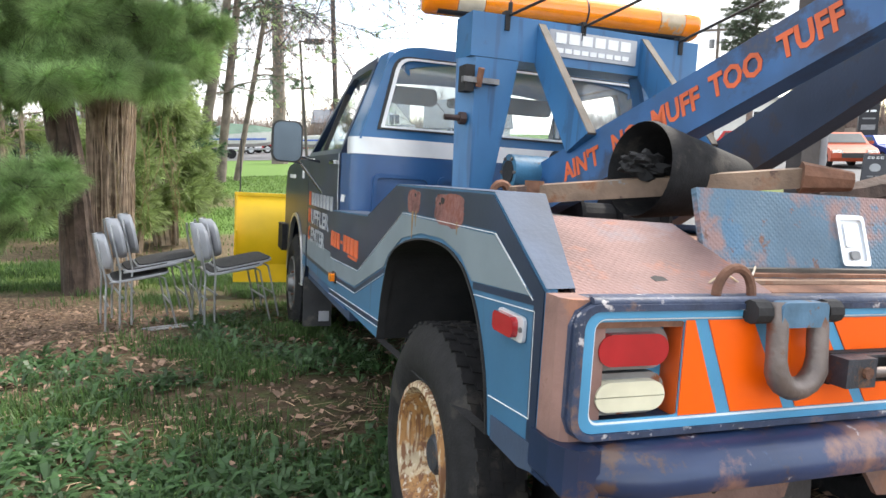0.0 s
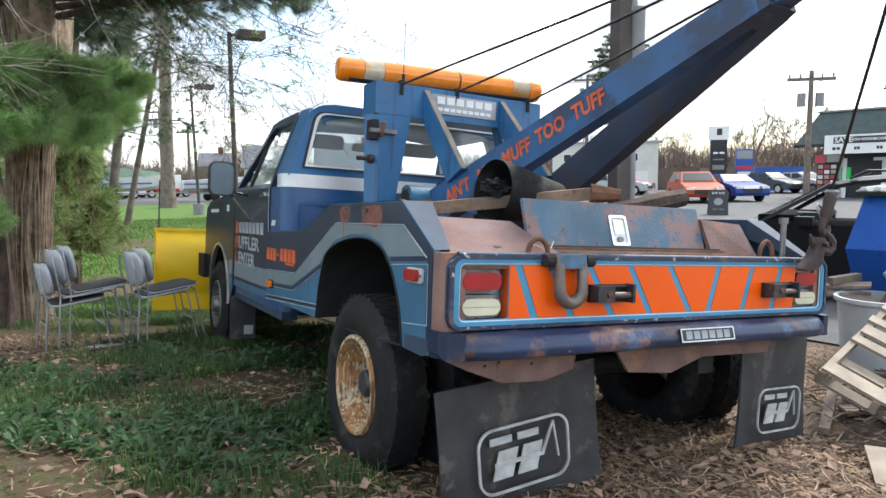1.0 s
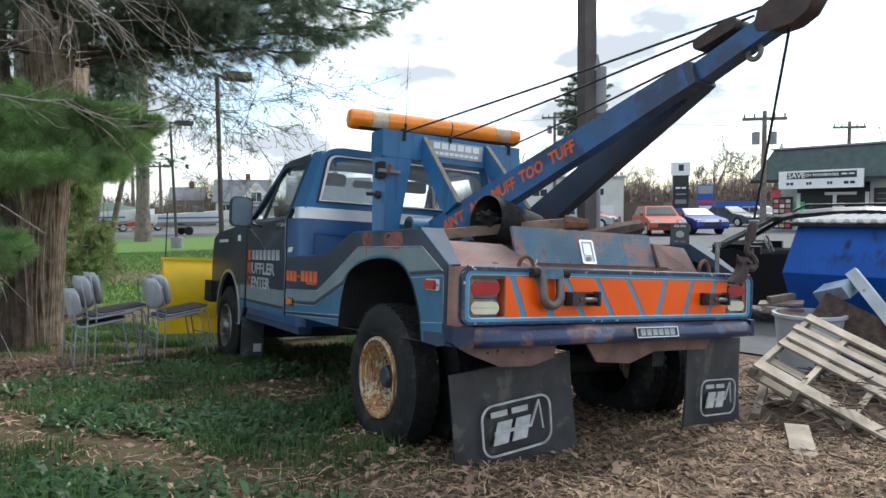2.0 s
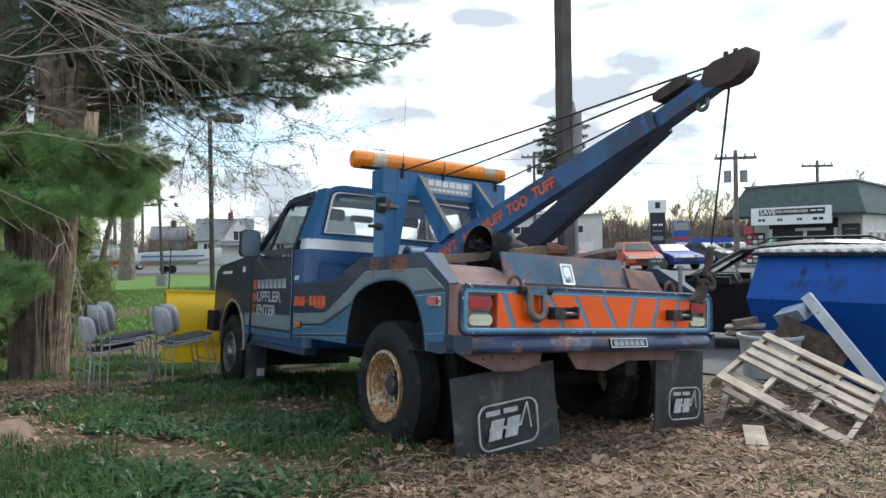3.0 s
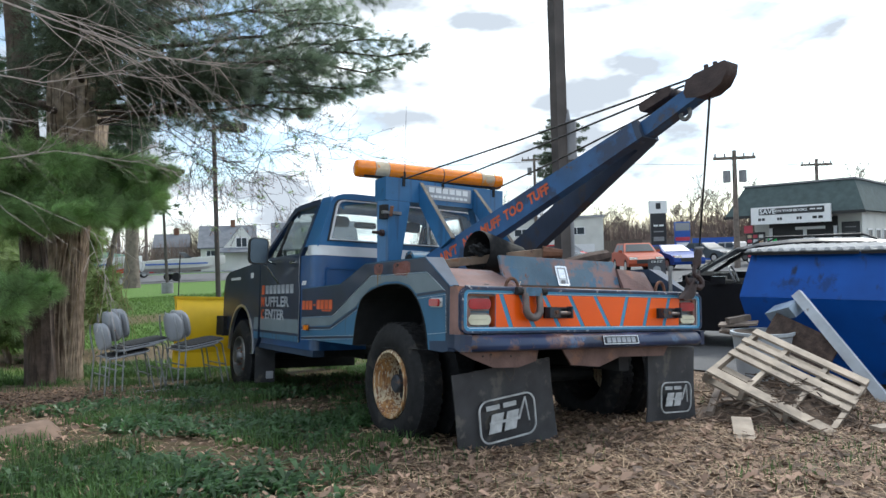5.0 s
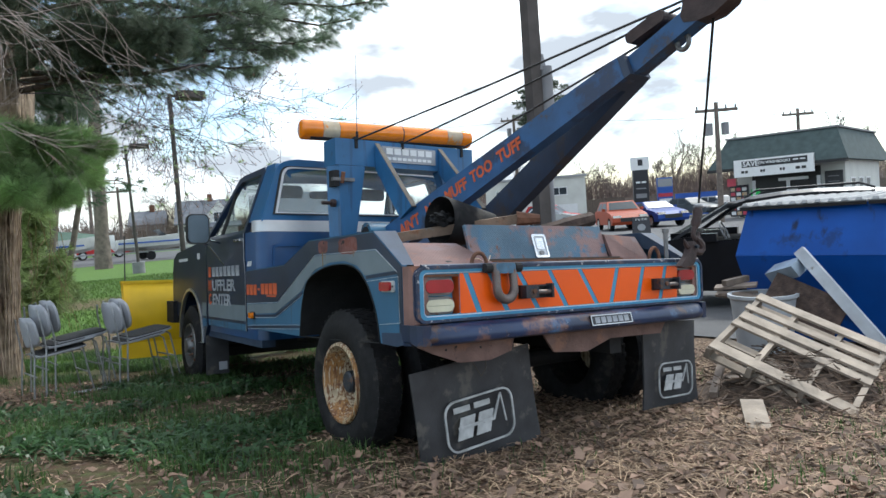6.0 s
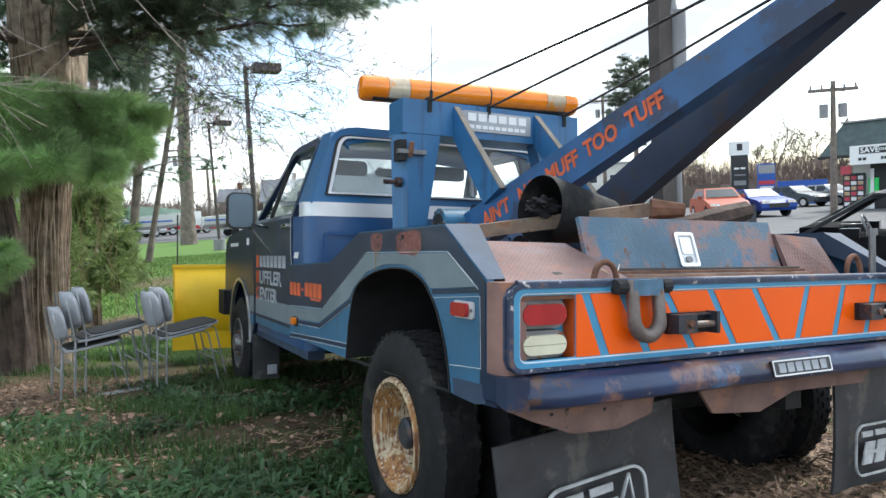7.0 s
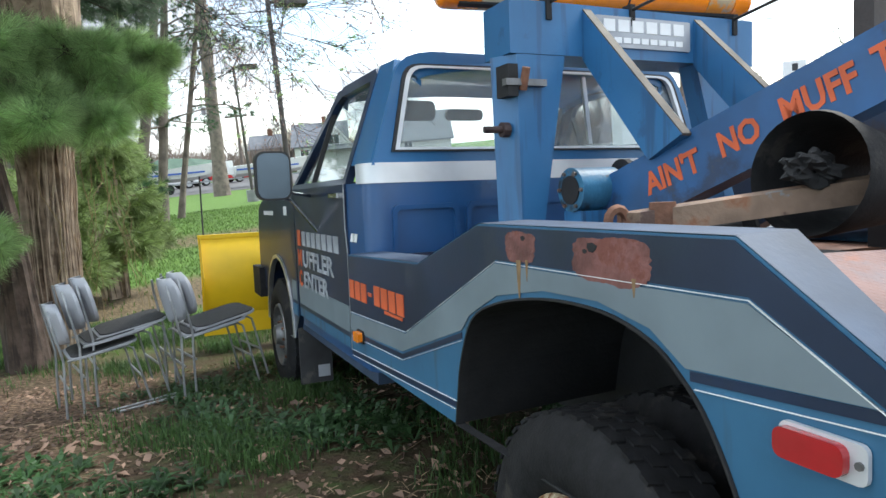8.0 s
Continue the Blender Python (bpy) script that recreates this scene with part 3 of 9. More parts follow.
def mulch_part(x, y):
    """How far the ground is bare chips and dead leaves (1) and not grass (0)."""
    n = noise.noise(Vector((x * 0.9, y * 0.9, 3.0))) * 0.5 + noise.noise(Vector((x * 3, y * 3, 7.0))) * 0.25
    edge = 0.25 + 0.45 * (x + 1.0) if x < -1.0 else 0.25 + 0.9 * (x + 1.0)
    rear = smooth01(0.5, -0.4, y - edge + n * 0.9)
    right = smooth01(1.4, 2.0, x + n * 0.4) * smooth01(10.0, 6.5, y + n)
    tree = smooth01(0.9, 0.0, math.hypot((x + 3.3) / 1.5, (y - 4.6) / 2.0) - 0.5 + n * 0.7)
    strip = smooth01(1.9, 1.0, abs(y - 10.4 - 0.15 * x + n) / 1.0) * (1.0 if x < 1.5 else 0.0) * 0.9
    bare = smooth01(1.4, 0.4, abs(y - 16.5 + n)) * (0.8 if -2.5 < x < 6 else 0.0)
    return max(rear, right, tree, strip, bare)


def build_ground():
    def steps(lo, hi, core0, core1, fine):
        out, v, d = [], core0, fine
        while v > lo:
            out.append(v)
            v -= d
            d *= 1.22
        out = [lo] + list(reversed(out))
        v, d = core0 + fine, fine
        while v < hi:
            out.append(v)
            d = fine if v < core1 else d * 1.22
            v += d
        return out + [hi]
    xs, ys = steps(-1500, 1500, -4.2, 4.5, 0.16), steps(-1500, 1500, -4.6, 19.5, 0.16)
    verts, cols, greens = [], [], []
    for y in ys:
        for x in xs:
            near = smooth01(40, 6, math.hypot(x, y))
            z = ground_z(x, y) + near * (0.03 * noise.noise(Vector((x * 0.8, y * 0.8, 0))) + 0.012 * noise.noise(Vector((x * 4, y * 4, 5))))
            verts.append((x, y, z))
            cols.append(mulch_part(x, y))
            greens.append(smooth01(6.0, 8.5, y + 0.8 * noise.noise(Vector((x * 0.7, y * 0.7, 13)))))
    n = len(xs)
    faces = [(j * n + i, j * n + i + 1, (j + 1) * n + i + 1, (j + 1) * n + i) for j in range(len(ys) - 1) for i in range(n - 1)]
    me = bpy.data.meshes.new("ground")
    me.from_pydata(verts, [], faces)
    at = me.attributes.new("bare", "FLOAT", "POINT")
    at.data.foreach_set("value", cols)
    at = me.attributes.new("mown", "FLOAT", "POINT")
    at.data.foreach_set("value", greens)
    for p in me.polygons:
        p.use_smooth = True
    m = bpy.data.materials.new("lawn_and_mulch")
    m.use_nodes = True
    nt = m.node_tree
    b = nt.nodes["Principled BSDF"]
    b.inputs["Roughness"].default_value = 0.9
    b.inputs["Specular IOR Level"].default_value = 0.2
    co = nt.nodes.new("ShaderNodeTexCoord")

    def ramped(scale, stops, detail=8):
        t = nt.nodes.new("ShaderNodeTexNoise")
        t.inputs["Scale"].default_value, t.inputs["Detail"].default_value = scale, detail
        nt.links.new(co.outputs["Object"], t.inputs["Vector"])
        r = nt.nodes.new("ShaderNodeValToRGB")
        while len(r.color_ramp.elements) < len(stops):
            r.color_ramp.elements.new(0.5)
        for e, (p, c) in zip(r.color_ramp.elements, stops):
            e.position, e.color = p, (*c, 1)
        nt.links.new(t.outputs["Fac"], r.inputs["Fac"])
        return t, r
    _, grass = ramped(7, [(0.38, (0.075, 0.05, 0.035)), (0.56, (0.07, 0.066, 0.034)), (0.72, (0.07, 0.10, 0.034))])
    _, grass2 = ramped(0.35, [(0.35, (0.75, 0.8, 0.7)), (0.65, (1.1, 1.05, 1.0))])
    t3, dirt = ramped(30, [(0.34, (0.035, 0.022, 0.015)), (0.48, (0.10, 0.065, 0.043)), (0.66, (0.23, 0.16, 0.108))], 12)
    mul = nt.nodes.new("ShaderNodeMix")
    mul.data_type, mul.blend_type = "RGBA", "MULTIPLY"
    mul.inputs["Factor"].default_value = 1
    nt.links.new(grass.outputs["Color"], mul.inputs["A"])
    nt.links.new(grass2.outputs["Color"], mul.inputs["B"])
    a = nt.nodes.new("ShaderNodeAttribute")
    a.attribute_name = "bare"
    mx = nt.nodes.new("ShaderNodeMix")
    mx.data_type = "RGBA"
    nt.links.new(a.outputs["Fac"], mx.inputs["Factor"])
    a2 = nt.nodes.new("ShaderNodeAttribute")
    a2.attribute_name = "mown"
    _, turf = ramped(9, [(0.3, (0.070, 0.125, 0.026)), (0.6, (0.10, 0.18, 0.038))])
    mx2 = nt.nodes.new("ShaderNodeMix")
    mx2.data_type = "RGBA"
    nt.links.new(a2.outputs["Fac"], mx2.inputs["Factor"])
    nt.links.new(mul.outputs["Result"], mx2.inputs["A"])
    nt.links.new(turf.outputs["Color"], mx2.inputs["B"])
    nt.links.new(mx2.outputs["Result"], mx.inputs["A"])
    nt.links.new(dirt.outputs["Color"], mx.inputs["B"])
    nt.links.new(mx.outputs["Result"], b.inputs["Base Color"])
    bp = nt.nodes.new("ShaderNodeBump")
    bp.inputs["Strength"].default_value, bp.inputs["Distance"].default_value = 0.7, 0.03
    nt.links.new(t3.outputs["Fac"], bp.inputs["Height"])
    nt.links.new(bp.outputs["Normal"], b.inputs["Normal"])
    me.materials.append(m)
    return tagged(new("ground", me), "lawn and wood-chip mulch with dead leaves", "ground", kind="structure")


build_ground()


def sheet(name, outline, lift, material, label, cat):
    """A flat-lying piece of ground that follows the terrain."""
    (x0, x1), (y0, y1) = outline
    nx, ny = max(2, int((x1 - x0) / 1.5)), max(2, int((y1 - y0) / 1.5))
    bm = bmesh.new()
    rows = [[bm.verts.new((x0 + (x1 - x0) * i / nx, y0 + (y1 - y0) * j / ny, ground_z(x0 + (x1 - x0) * i / nx, y0 + (y1 - y0) * j / ny) + lift)) for i in range(nx + 1)] for j in range(ny + 1)]
    for j in range(ny):
        for i in range(nx):
            bm.faces.new((rows[j][i], rows[j][i + 1], rows[j + 1][i + 1], rows[j + 1][i]))
    return tagged(part(name, bm, material), label, cat, kind="structure")


sheet("road", ((4.4, 130), (1.6, 12)), 0.02, "asphalt", "worn grey asphalt parking lot beside the truck", "road")
sheet("road", ((15, 130), (12, 75)), 0.02, "asphalt", "worn grey asphalt street and lots", "road")
sheet("pavement", ((-45, 15), (39.0, 62)), 0.02, "asphalt", "grey asphalt yard behind the lawn", "pavement")

# ---- tow truck; its own frame: x right, y ahead, z up, zero on the ground under the tail ----
UP = Vector((-0.0785, -0.047, 0.0))
UP.z = math.sqrt(1 - UP.x ** 2 - UP.y ** 2)
LEVEL = UP.rotation_difference(Vector((0, 0, 1))).to_matrix().to_4x4()
truck = root("tow_truck", "faded blue wrecker truck with rusty body, parked on grass", "tow truck", LEVEL)

# wheels
def make_wheel(name, x_out, y, z, sign, dual=False, front=False):
    """x_out: the tyre's outer face; sign -1 on the left side."""
    R = 0.412
    wheel = tagged(new(name), "worn black tyre on a rusty wheel")
    wheel.parent = truck
    wheel.matrix_basis = pose(x_out, y, z)
    s = -sign  # inward
    def tyre(off):
        w = 0.21
        prof = [(off + 0.03, 0.225), (off + 0.008, 0.25), (off - 0.004, 0.30), (off + 0.004, 0.355), (off + 0.022, 0.385), (off + 0.04, R), (off + w - 0.04, R), (off + w - 0.022, 0.385), (off + w - 0.004, 0.355), (off + w + 0.004, 0.30), (off + w - 0.008, 0.25), (off + w - 0.03, 0.225)]
        bm = lathe([(p * s, r) for p, r in prof], "x", 48, closed=True)
        part("tyre", bm, "black", wheel, smooth=True)
        tread = bmesh.new()
        for k in range(44):
            a = k * 2 * math.pi / 44
            for row in range(4):
                u0 = off + 0.032 + row * 0.038
                c0 = a + (0.03 if row % 2 else -0.03)
                da, rr = 0.042, R + 0.005
                pts = [(u0, c0 - da), (u0 + 0.03, c0 - da + 0.02), (u0 + 0.03, c0 + da), (u0, c0 + da - 0.02)]
                lo = [((u * s), math.cos(t) * (R - 0.004), math.sin(t) * (R - 0.004)) for u, t in pts]
                hi = [((u * s), math.cos(t) * rr, math.sin(t) * rr) for u, t in pts]
                hexa(lo, hi, tread)
        part("tread", tread, "black", wheel)
    tyre(0.0)
    if dual:
        tyre(0.27)
    rim_mat = "wheel" if not front else "steel"
    if dual:
        prof = [(0.018, 0.232), (0.002, 0.226), (0.0, 0.212), (0.02, 0.202), (0.05, 0.196), (0.07, 0.178), (0.11, 0.172), (0.16, 0.162), (0.172, 0.13), (0.168, 0.09), (0.155, 0.075), (0.155, 0.0001)]
    else:
        prof = [(0.018, 0.232), (0.002, 0.226), (0.0, 0.212), (0.02, 0.2), (0.06, 0.19), (0.065, 0.16), (0.035, 0.13), (0.02, 0.09), (0.0, 0.075), (-0.03, 0.07), (-0.035, 0.0001)]
    if dual:
        part("rim", lathe([(p * s, r) for p, r in prof[:7]], "x", 48), "wheel", wheel, "cream rim streaked with rust", smooth=True)
        part("wheel_disc", lathe([(p * s, r) for p, r in prof[6:]], "x", 48), "wheel_disc", wheel, "rusty dished wheel centre", smooth=True)
        for k in range(5):
            a = k * 2 * math.pi / 5 + 0.5
            part("hand_hole", tube([(0.158 * s, math.cos(a) * 0.135, math.sin(a) * 0.135), (0.166 * s, math.cos(a) * 0.135, math.sin(a) * 0.135)], 0.022, 12), "dark", wheel)
    else:
        part("rim", lathe([(p * s, r) for p, r in prof], "x", 40), rim_mat, wheel, "dull steel wheel", smooth=True)
    for k in range(8):
        a = k * math.pi / 4 + 0.2
        d = 0.165 if dual else 0.03
        bm = tube([(d * s, math.cos(a) * 0.1, math.sin(a) * 0.1), ((d - 0.025) * s, math.cos(a) * 0.1, math.sin(a) * 0.1)], 0.011, 6)
        part("lug_nut", bm, "rust", wheel)
    if dual:
        part("hub", lathe([(0.16 * s, 0.07), (0.06 * s, 0.062), (0.05 * s, 0.05), (0.05 * s, 0.0001)], "x", 20), "bracket_steel", wheel, smooth=True)
    return wheel


make_wheel("rear_wheel", -1.12, 0.82, 0.34, -1, dual=True)
make_wheel("rear_wheel", 1.12, 0.82, 0.34, 1, dual=True)
make_wheel("front_wheel", -1.05, 4.62, 0.27, -1, front=True)
make_wheel("front_wheel", 1.05, 4.62, 0.27, 1, front=True)
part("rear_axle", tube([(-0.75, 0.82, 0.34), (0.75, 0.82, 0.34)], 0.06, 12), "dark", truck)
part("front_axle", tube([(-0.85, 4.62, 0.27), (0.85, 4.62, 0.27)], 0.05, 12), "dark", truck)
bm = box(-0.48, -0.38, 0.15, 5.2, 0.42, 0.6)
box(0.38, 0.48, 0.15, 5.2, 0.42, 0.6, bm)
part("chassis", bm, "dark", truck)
# added dark plate: hides plow edge and lit lawn, keeps the underside dark
part("plow_mount", box(-0.78, 0.78, 5.36, 5.5, 0.04, 0.46), "dark", truck, "black plate added to darken the view under the truck", bevel=0.01)
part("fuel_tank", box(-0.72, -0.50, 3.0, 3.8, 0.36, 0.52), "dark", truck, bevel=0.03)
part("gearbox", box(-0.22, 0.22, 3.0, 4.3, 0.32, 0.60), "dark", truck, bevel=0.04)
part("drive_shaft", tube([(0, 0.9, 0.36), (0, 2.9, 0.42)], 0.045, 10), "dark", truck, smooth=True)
part("exhaust_pipe", tube([(0.55, 3.6, 0.36), (0.55, 2.0, 0.38), (0.6, 1.5, 0.48)], 0.04, 10), "rust", truck, smooth=True)

# bed sides with wheel arches
ARCH = [(0.325, 0.60), (0.355, 0.74), (0.42, 0.865), (0.48, 0.93), (0.56, 0.983), (0.70, 1.016), (0.91, 1.014), (1.125, 0.976), (1.275, 0.909), (1.355, 0.775), (1.385, 0.66), (1.405, 0.57)]


def softened(pts, steps=4):
    """A smooth line through the points."""
    out = []
    for k in range(len(pts) - 1):
        a, b, c, d = [Vector(pts[min(max(j, 0), len(pts) - 1)]) for j in (k - 1, k, k + 1, k + 2)]
        for q in range(steps):
            u = q / steps
            p = 0.5 * (2 * b + (c - a) * u + (2 * a - 5 * b + 4 * c - d) * u * u + (3 * b - a - 3 * c + d) * u ** 3)
            out.append((p.x, p.y))
    return out + [pts[-1]]


ARCH = softened(ARCH)
SIDE_TOP = [(2.48, 1.01), (1.66, 1.035), (1.22, 1.175), (0.37, 1.175), (0.085, 0.99)]


def side_outline(grow=0.0):
    return [(2.48, 0.57)] + [(2.48, 1.01), (1.66, 1.035), (1.22, 1.175), (0.37, 1.175), (0.085, 0.99), (0.085, 0.66), (0.14, 0.60)] + ARCH


for sx in (-1, 1):
    side = part("bed_side", prism(side_outline(), "x", sx * 1.11, sx * 1.085), "steel_blue", truck, bevel=0.003)
    x0, x1 = sx * 1.1105, sx * 1.113
    navy = [(2.475, 0.76), (2.475, 1.005), (1.665, 1.03), (1.225, 1.17), (0.372, 1.17), (0.09, 0.985), (0.09, 0.64), (0.125, 0.66), (0.13, 0.965), (0.345, 1.085), (1.13, 1.085), (1.80, 0.785)]
    part("navy_panel", prism(navy, "x", x0, x1), "navy", side, "dark navy paint with rust blisters")
    grey = [(2.475, 0.678), (2.475, 0.75), (1.80, 0.775), (1.135, 1.075), (0.348, 1.075), (0.145, 0.968), (0.475, 0.948), (0.56, 1.002), (0.71, 1.032), (0.91, 1.030), (1.13, 0.992), (1.29, 0.917), (1.345, 0.865), (1.84, 0.705)]
    part("grey_band", prism(grey, "x", x0, sx * 1.1135), "grey", side, "grey stripe")
    for a, b in (((2.475, 0.654), (1.842, 0.678)), ((1.842, 0.678), (1.345, 0.842)), ((0.13, 0.95), (0.465, 0.928)), ((2.475, 0.568), (1.40, 0.622))):
        part("pinstripe", hexa([(x0, a[0], a[1]), (x0, a[0], a[1] + 0.017), (x0, b[0], b[1] + 0.017), (x0, b[0], b[1])], [(sx * 1.1125, a[0], a[1]), (sx * 1.1125, a[0], a[1] + 0.017), (sx * 1.1125, b[0], b[1] + 0.017), (sx * 1.1125, b[0], b[1])]), "navy", side)
    for path in ([(2.475, 0.757), (1.80, 0.781), (1.133, 1.08), (0.346, 1.08), (0.135, 0.96)], [(0.12, 0.712), (0.125, 0.938), (0.455, 0.916)], [(0.12, 0.712), (0.33, 0.695)], [(2.475, 0.650), (1.842, 0.673), (1.345, 0.836)], [(2.475, 0.563), (1.41, 0.616)], [(2.475, 0.589), (1.40, 0.643)]):
        for a, b in zip(path, path[1:]):
            part("white_line", hexa([(x0, a[0], a[1] - 0.0008), (x0, a[0] - 0.001, a[1] + 0.0006), (x0, b[0] - 0.001, b[1] + 0.0006), (x0, b[0], b[1] - 0.0008)], [(sx * 1.1138, a[0], a[1] - 0.0008), (sx * 1.1138, a[0] - 0.001, a[1] + 0.0006), (sx * 1.1138, b[0] - 0.001, b[1] + 0.0006), (sx * 1.1138, b[0], b[1] - 0.0008)]), "white_line", side)
    for py, pz, pw, ph, seed in ((1.005, 1.126, 0.15, 0.078, 3), (0.67, 1.115, 0.27, 0.098, 8)):
        pts = []
        for k in range(110):
            a_ = k * 2 * math.pi / 110
            c_, s_ = math.cos(a_), math.sin(a_)
            r_ = 1 / (abs(c_) ** 3.5 + abs(s_) ** 3.5) ** (1 / 3.5)
            r_ *= 0.92 + 0.16 * noise.noise(Vector((c_ * 1.6, s_ * 1.6, seed))) + 0.07 * noise.noise(Vector((c_ * 7, s_ * 7, seed + 2)))
            pts.append((py + pw / 2 * r_ * c_, min(1.171, pz + ph / 2 * r_ * s_)))
        part("rust_patch", prism(pts, "x", sx * 1.1125, sx * 1.1136), "rust_blister", side, "blistered pink rust patch")
    for hy, hz, hr in ((0.725, 1.139, 0.015), (0.99, 1.146, 0.009), (0.748, 1.13, 0.007)):
        part("rust_hole", prism([(hy + hr * math.cos(k * 0.9) * (1 + 0.4 * (k % 2)), hz + 0.7 * hr * math.sin(k * 0.9)) for k in range(7)], "x", sx * 1.1135, sx * 1.1144), "dark", side)
    for ry, rz, rw, rh in ((1.012, 1.045, 0.022, 0.095), (0.975, 1.07, 0.012, 0.05), (0.60, 1.07, 0.012, 0.035)):
        pts = [(ry - rw / 2, rz + rh / 2), (ry + rw / 2, rz + rh / 2), (ry + rw * 0.32, rz), (ry + rw * 0.1, rz - rh / 2), (ry - rw * 0.12, rz - rh / 2), (ry - rw * 0.3, rz - rh * 0.1)]
        part("rust_run", prism(pts, "x", sx * 1.1133, sx * 1.1141), "rust_run", side, "thin orange run of rust")
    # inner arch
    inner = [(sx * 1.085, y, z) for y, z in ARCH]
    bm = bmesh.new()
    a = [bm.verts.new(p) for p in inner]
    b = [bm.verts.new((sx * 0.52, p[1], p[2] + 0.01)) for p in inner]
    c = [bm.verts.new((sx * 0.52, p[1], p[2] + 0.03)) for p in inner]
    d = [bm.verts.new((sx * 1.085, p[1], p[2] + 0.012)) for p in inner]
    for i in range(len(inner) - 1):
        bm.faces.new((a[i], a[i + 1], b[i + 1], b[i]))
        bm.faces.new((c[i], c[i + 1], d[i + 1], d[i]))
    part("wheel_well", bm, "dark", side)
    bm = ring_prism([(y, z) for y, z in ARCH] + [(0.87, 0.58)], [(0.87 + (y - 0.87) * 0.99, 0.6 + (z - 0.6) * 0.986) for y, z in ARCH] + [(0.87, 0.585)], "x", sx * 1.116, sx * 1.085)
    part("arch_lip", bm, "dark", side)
    # top ledge and sloped corner plates
    top = [(sx * 1.11, 2.48, 1.012), (sx * 1.11, 1.66, 1.037), (sx * 1.11, 1.22, 1.177), (sx * 1.11, 0.37, 1.177), (sx * 1.11, 0.085, 0.992)]
    bm = bmesh.new()
    o = [bm.verts.new(p) for p in top]
    ins = (0.95, 0.95, 0.96, 0.975, 1.045)
    i_ = [bm.verts.new((sx * q, p[1], p[2] + 0.002)) for q, p in zip(ins, top)]
    lo = [bm.verts.new((sx * q, p[1], p[2] - drop)) for q, p, drop in zip(ins, top, (0.03, 0.03, 0.10, 0.10, 0.025))]
    for k in range(4):
        bm.faces.new((o[k], o[k + 1], i_[k + 1], i_[k]))
        bm.faces.new((i_[k], i_[k + 1], lo[k + 1], lo[k]))
    part("top_ledge", bm, "ledge", side, "navy ledge with chipped rust patches")
    plate = hexa([(sx * 1.05, 0.06, 0.974), (sx * 0.54, 0.06, 0.98), (sx * 0.54, 0.06, 0.96), (sx * 1.05, 0.06, 0.955)], [(sx * 1.03, 0.50, 1.125), (sx * 0.54, 0.44, 1.115), (sx * 0.54, 0.44, 1.09), (sx * 1.03, 0.50, 1.10)])
    if sx > 0:
        plate = hexa([(0.93, 0.26, 0.976), (0.58, 0.26, 0.978), (0.58, 0.28, 0.968), (0.93, 0.28, 0.966)], [(0.90, 0.36, 1.15), (0.58, 0.345, 1.165), (0.58, 0.365, 1.165), (0.90, 0.38, 1.15)])
    part("tread_plate", plate, "pink_plate", truck, "tread plate with chalky pink primer and rust")
    part("plate_edge", box(min(sx * 0.95, sx * 0.54), max(sx * 0.95, sx * 0.54), 0.46, 1.25, 1.0, 1.10), "dark", truck)
    # rear corner post, bare primer
    post = prism([(sx * 1.1105, 0.086), (sx * 1.1105, 0.035), (sx * 1.10, 0.012), (sx * 1.085, 0.004), (sx * 1.02, 0.004), (sx * 1.02, 0.086)], "z", 0.705, 0.985)
    part("bumper_return", loft([[(sx * 1.118, 0.10, z0), (sx * 1.118, 0.02, z0), (sx * 1.105, -0.02, z1), (sx * 1.085, -0.04, z1), (sx * 1.04, -0.045, z1), (sx * 1.04, 0.10, z0)] for z0, z1 in ((0.625, 0.605), (0.7045, 0.7045))]), "bumper", truck)
    part("corner_post", post, "pink_rust", truck, "corner post in pink primer")

# red side markers, left and right
for sx in (-1, 1):
    mk = part("side_marker", prism(rounded(0.130, 0.056, 0.012, 3, 0.222, 0.890), "x", sx * 1.112, sx * 1.120), "bright_trim", truck, "chrome bezel")
    part("lens", prism(rounded(0.106, 0.045, 0.015, 4, 0.234, 0.890), "x", sx * 1.118, sx * 1.134), "red_lens", mk, "red lens", smooth=True, bevel=0.007)
    part("bezel_screw", tube([(sx * 1.119, 0.167, 0.890), (sx * 1.124, 0.167, 0.890)], 0.006, 8), "steel", mk)
    mk = part("side_marker", prism(rounded(0.085, 0.055, 0.008, 3, 2.33, 0.672), "x", sx * 1.112, sx * 1.12), "trim_black", truck)
    part("lens", prism(rounded(0.07, 0.042, 0.008, 3, 2.33, 0.672), "x", sx * 1.118, sx * 1.14), "amber_lens", mk, "amber lens", bevel=0.005)

# deck
bm = box(-0.52, 0.52, 0.0, 2.45, 0.93, 0.965)
for sx in (-1, 1):
    box(min(sx * 0.52, sx * 1.085), max(sx * 0.52, sx * 1.085), 0.0, 0.27, 0.93, 0.965, bm)
    box(min(sx * 0.52, sx * 1.085), max(sx * 0.52, sx * 1.085), 1.45, 2.45, 0.93, 0.965, bm)
part("deck", bm, "rust", truck, "rusty steel deck")
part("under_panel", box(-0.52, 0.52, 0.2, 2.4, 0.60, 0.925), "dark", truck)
part("deck_front_wall", box(-1.0845, 1.0845, 2.40, 2.435, 0.57, 1.0), "navy", truck)

# tail panel
LAMP_X, LAMP_W = 0.952, 0.225
bm = box(-LAMP_X + LAMP_W / 2 - 0.002, LAMP_X - LAMP_W / 2 + 0.002, 0.0, 0.05, 0.7075, 0.9825)
prism(rounded(2.20, 0.275, 0.05, 5, 0, 0.845), "y", 0.062, 0.08, bm)
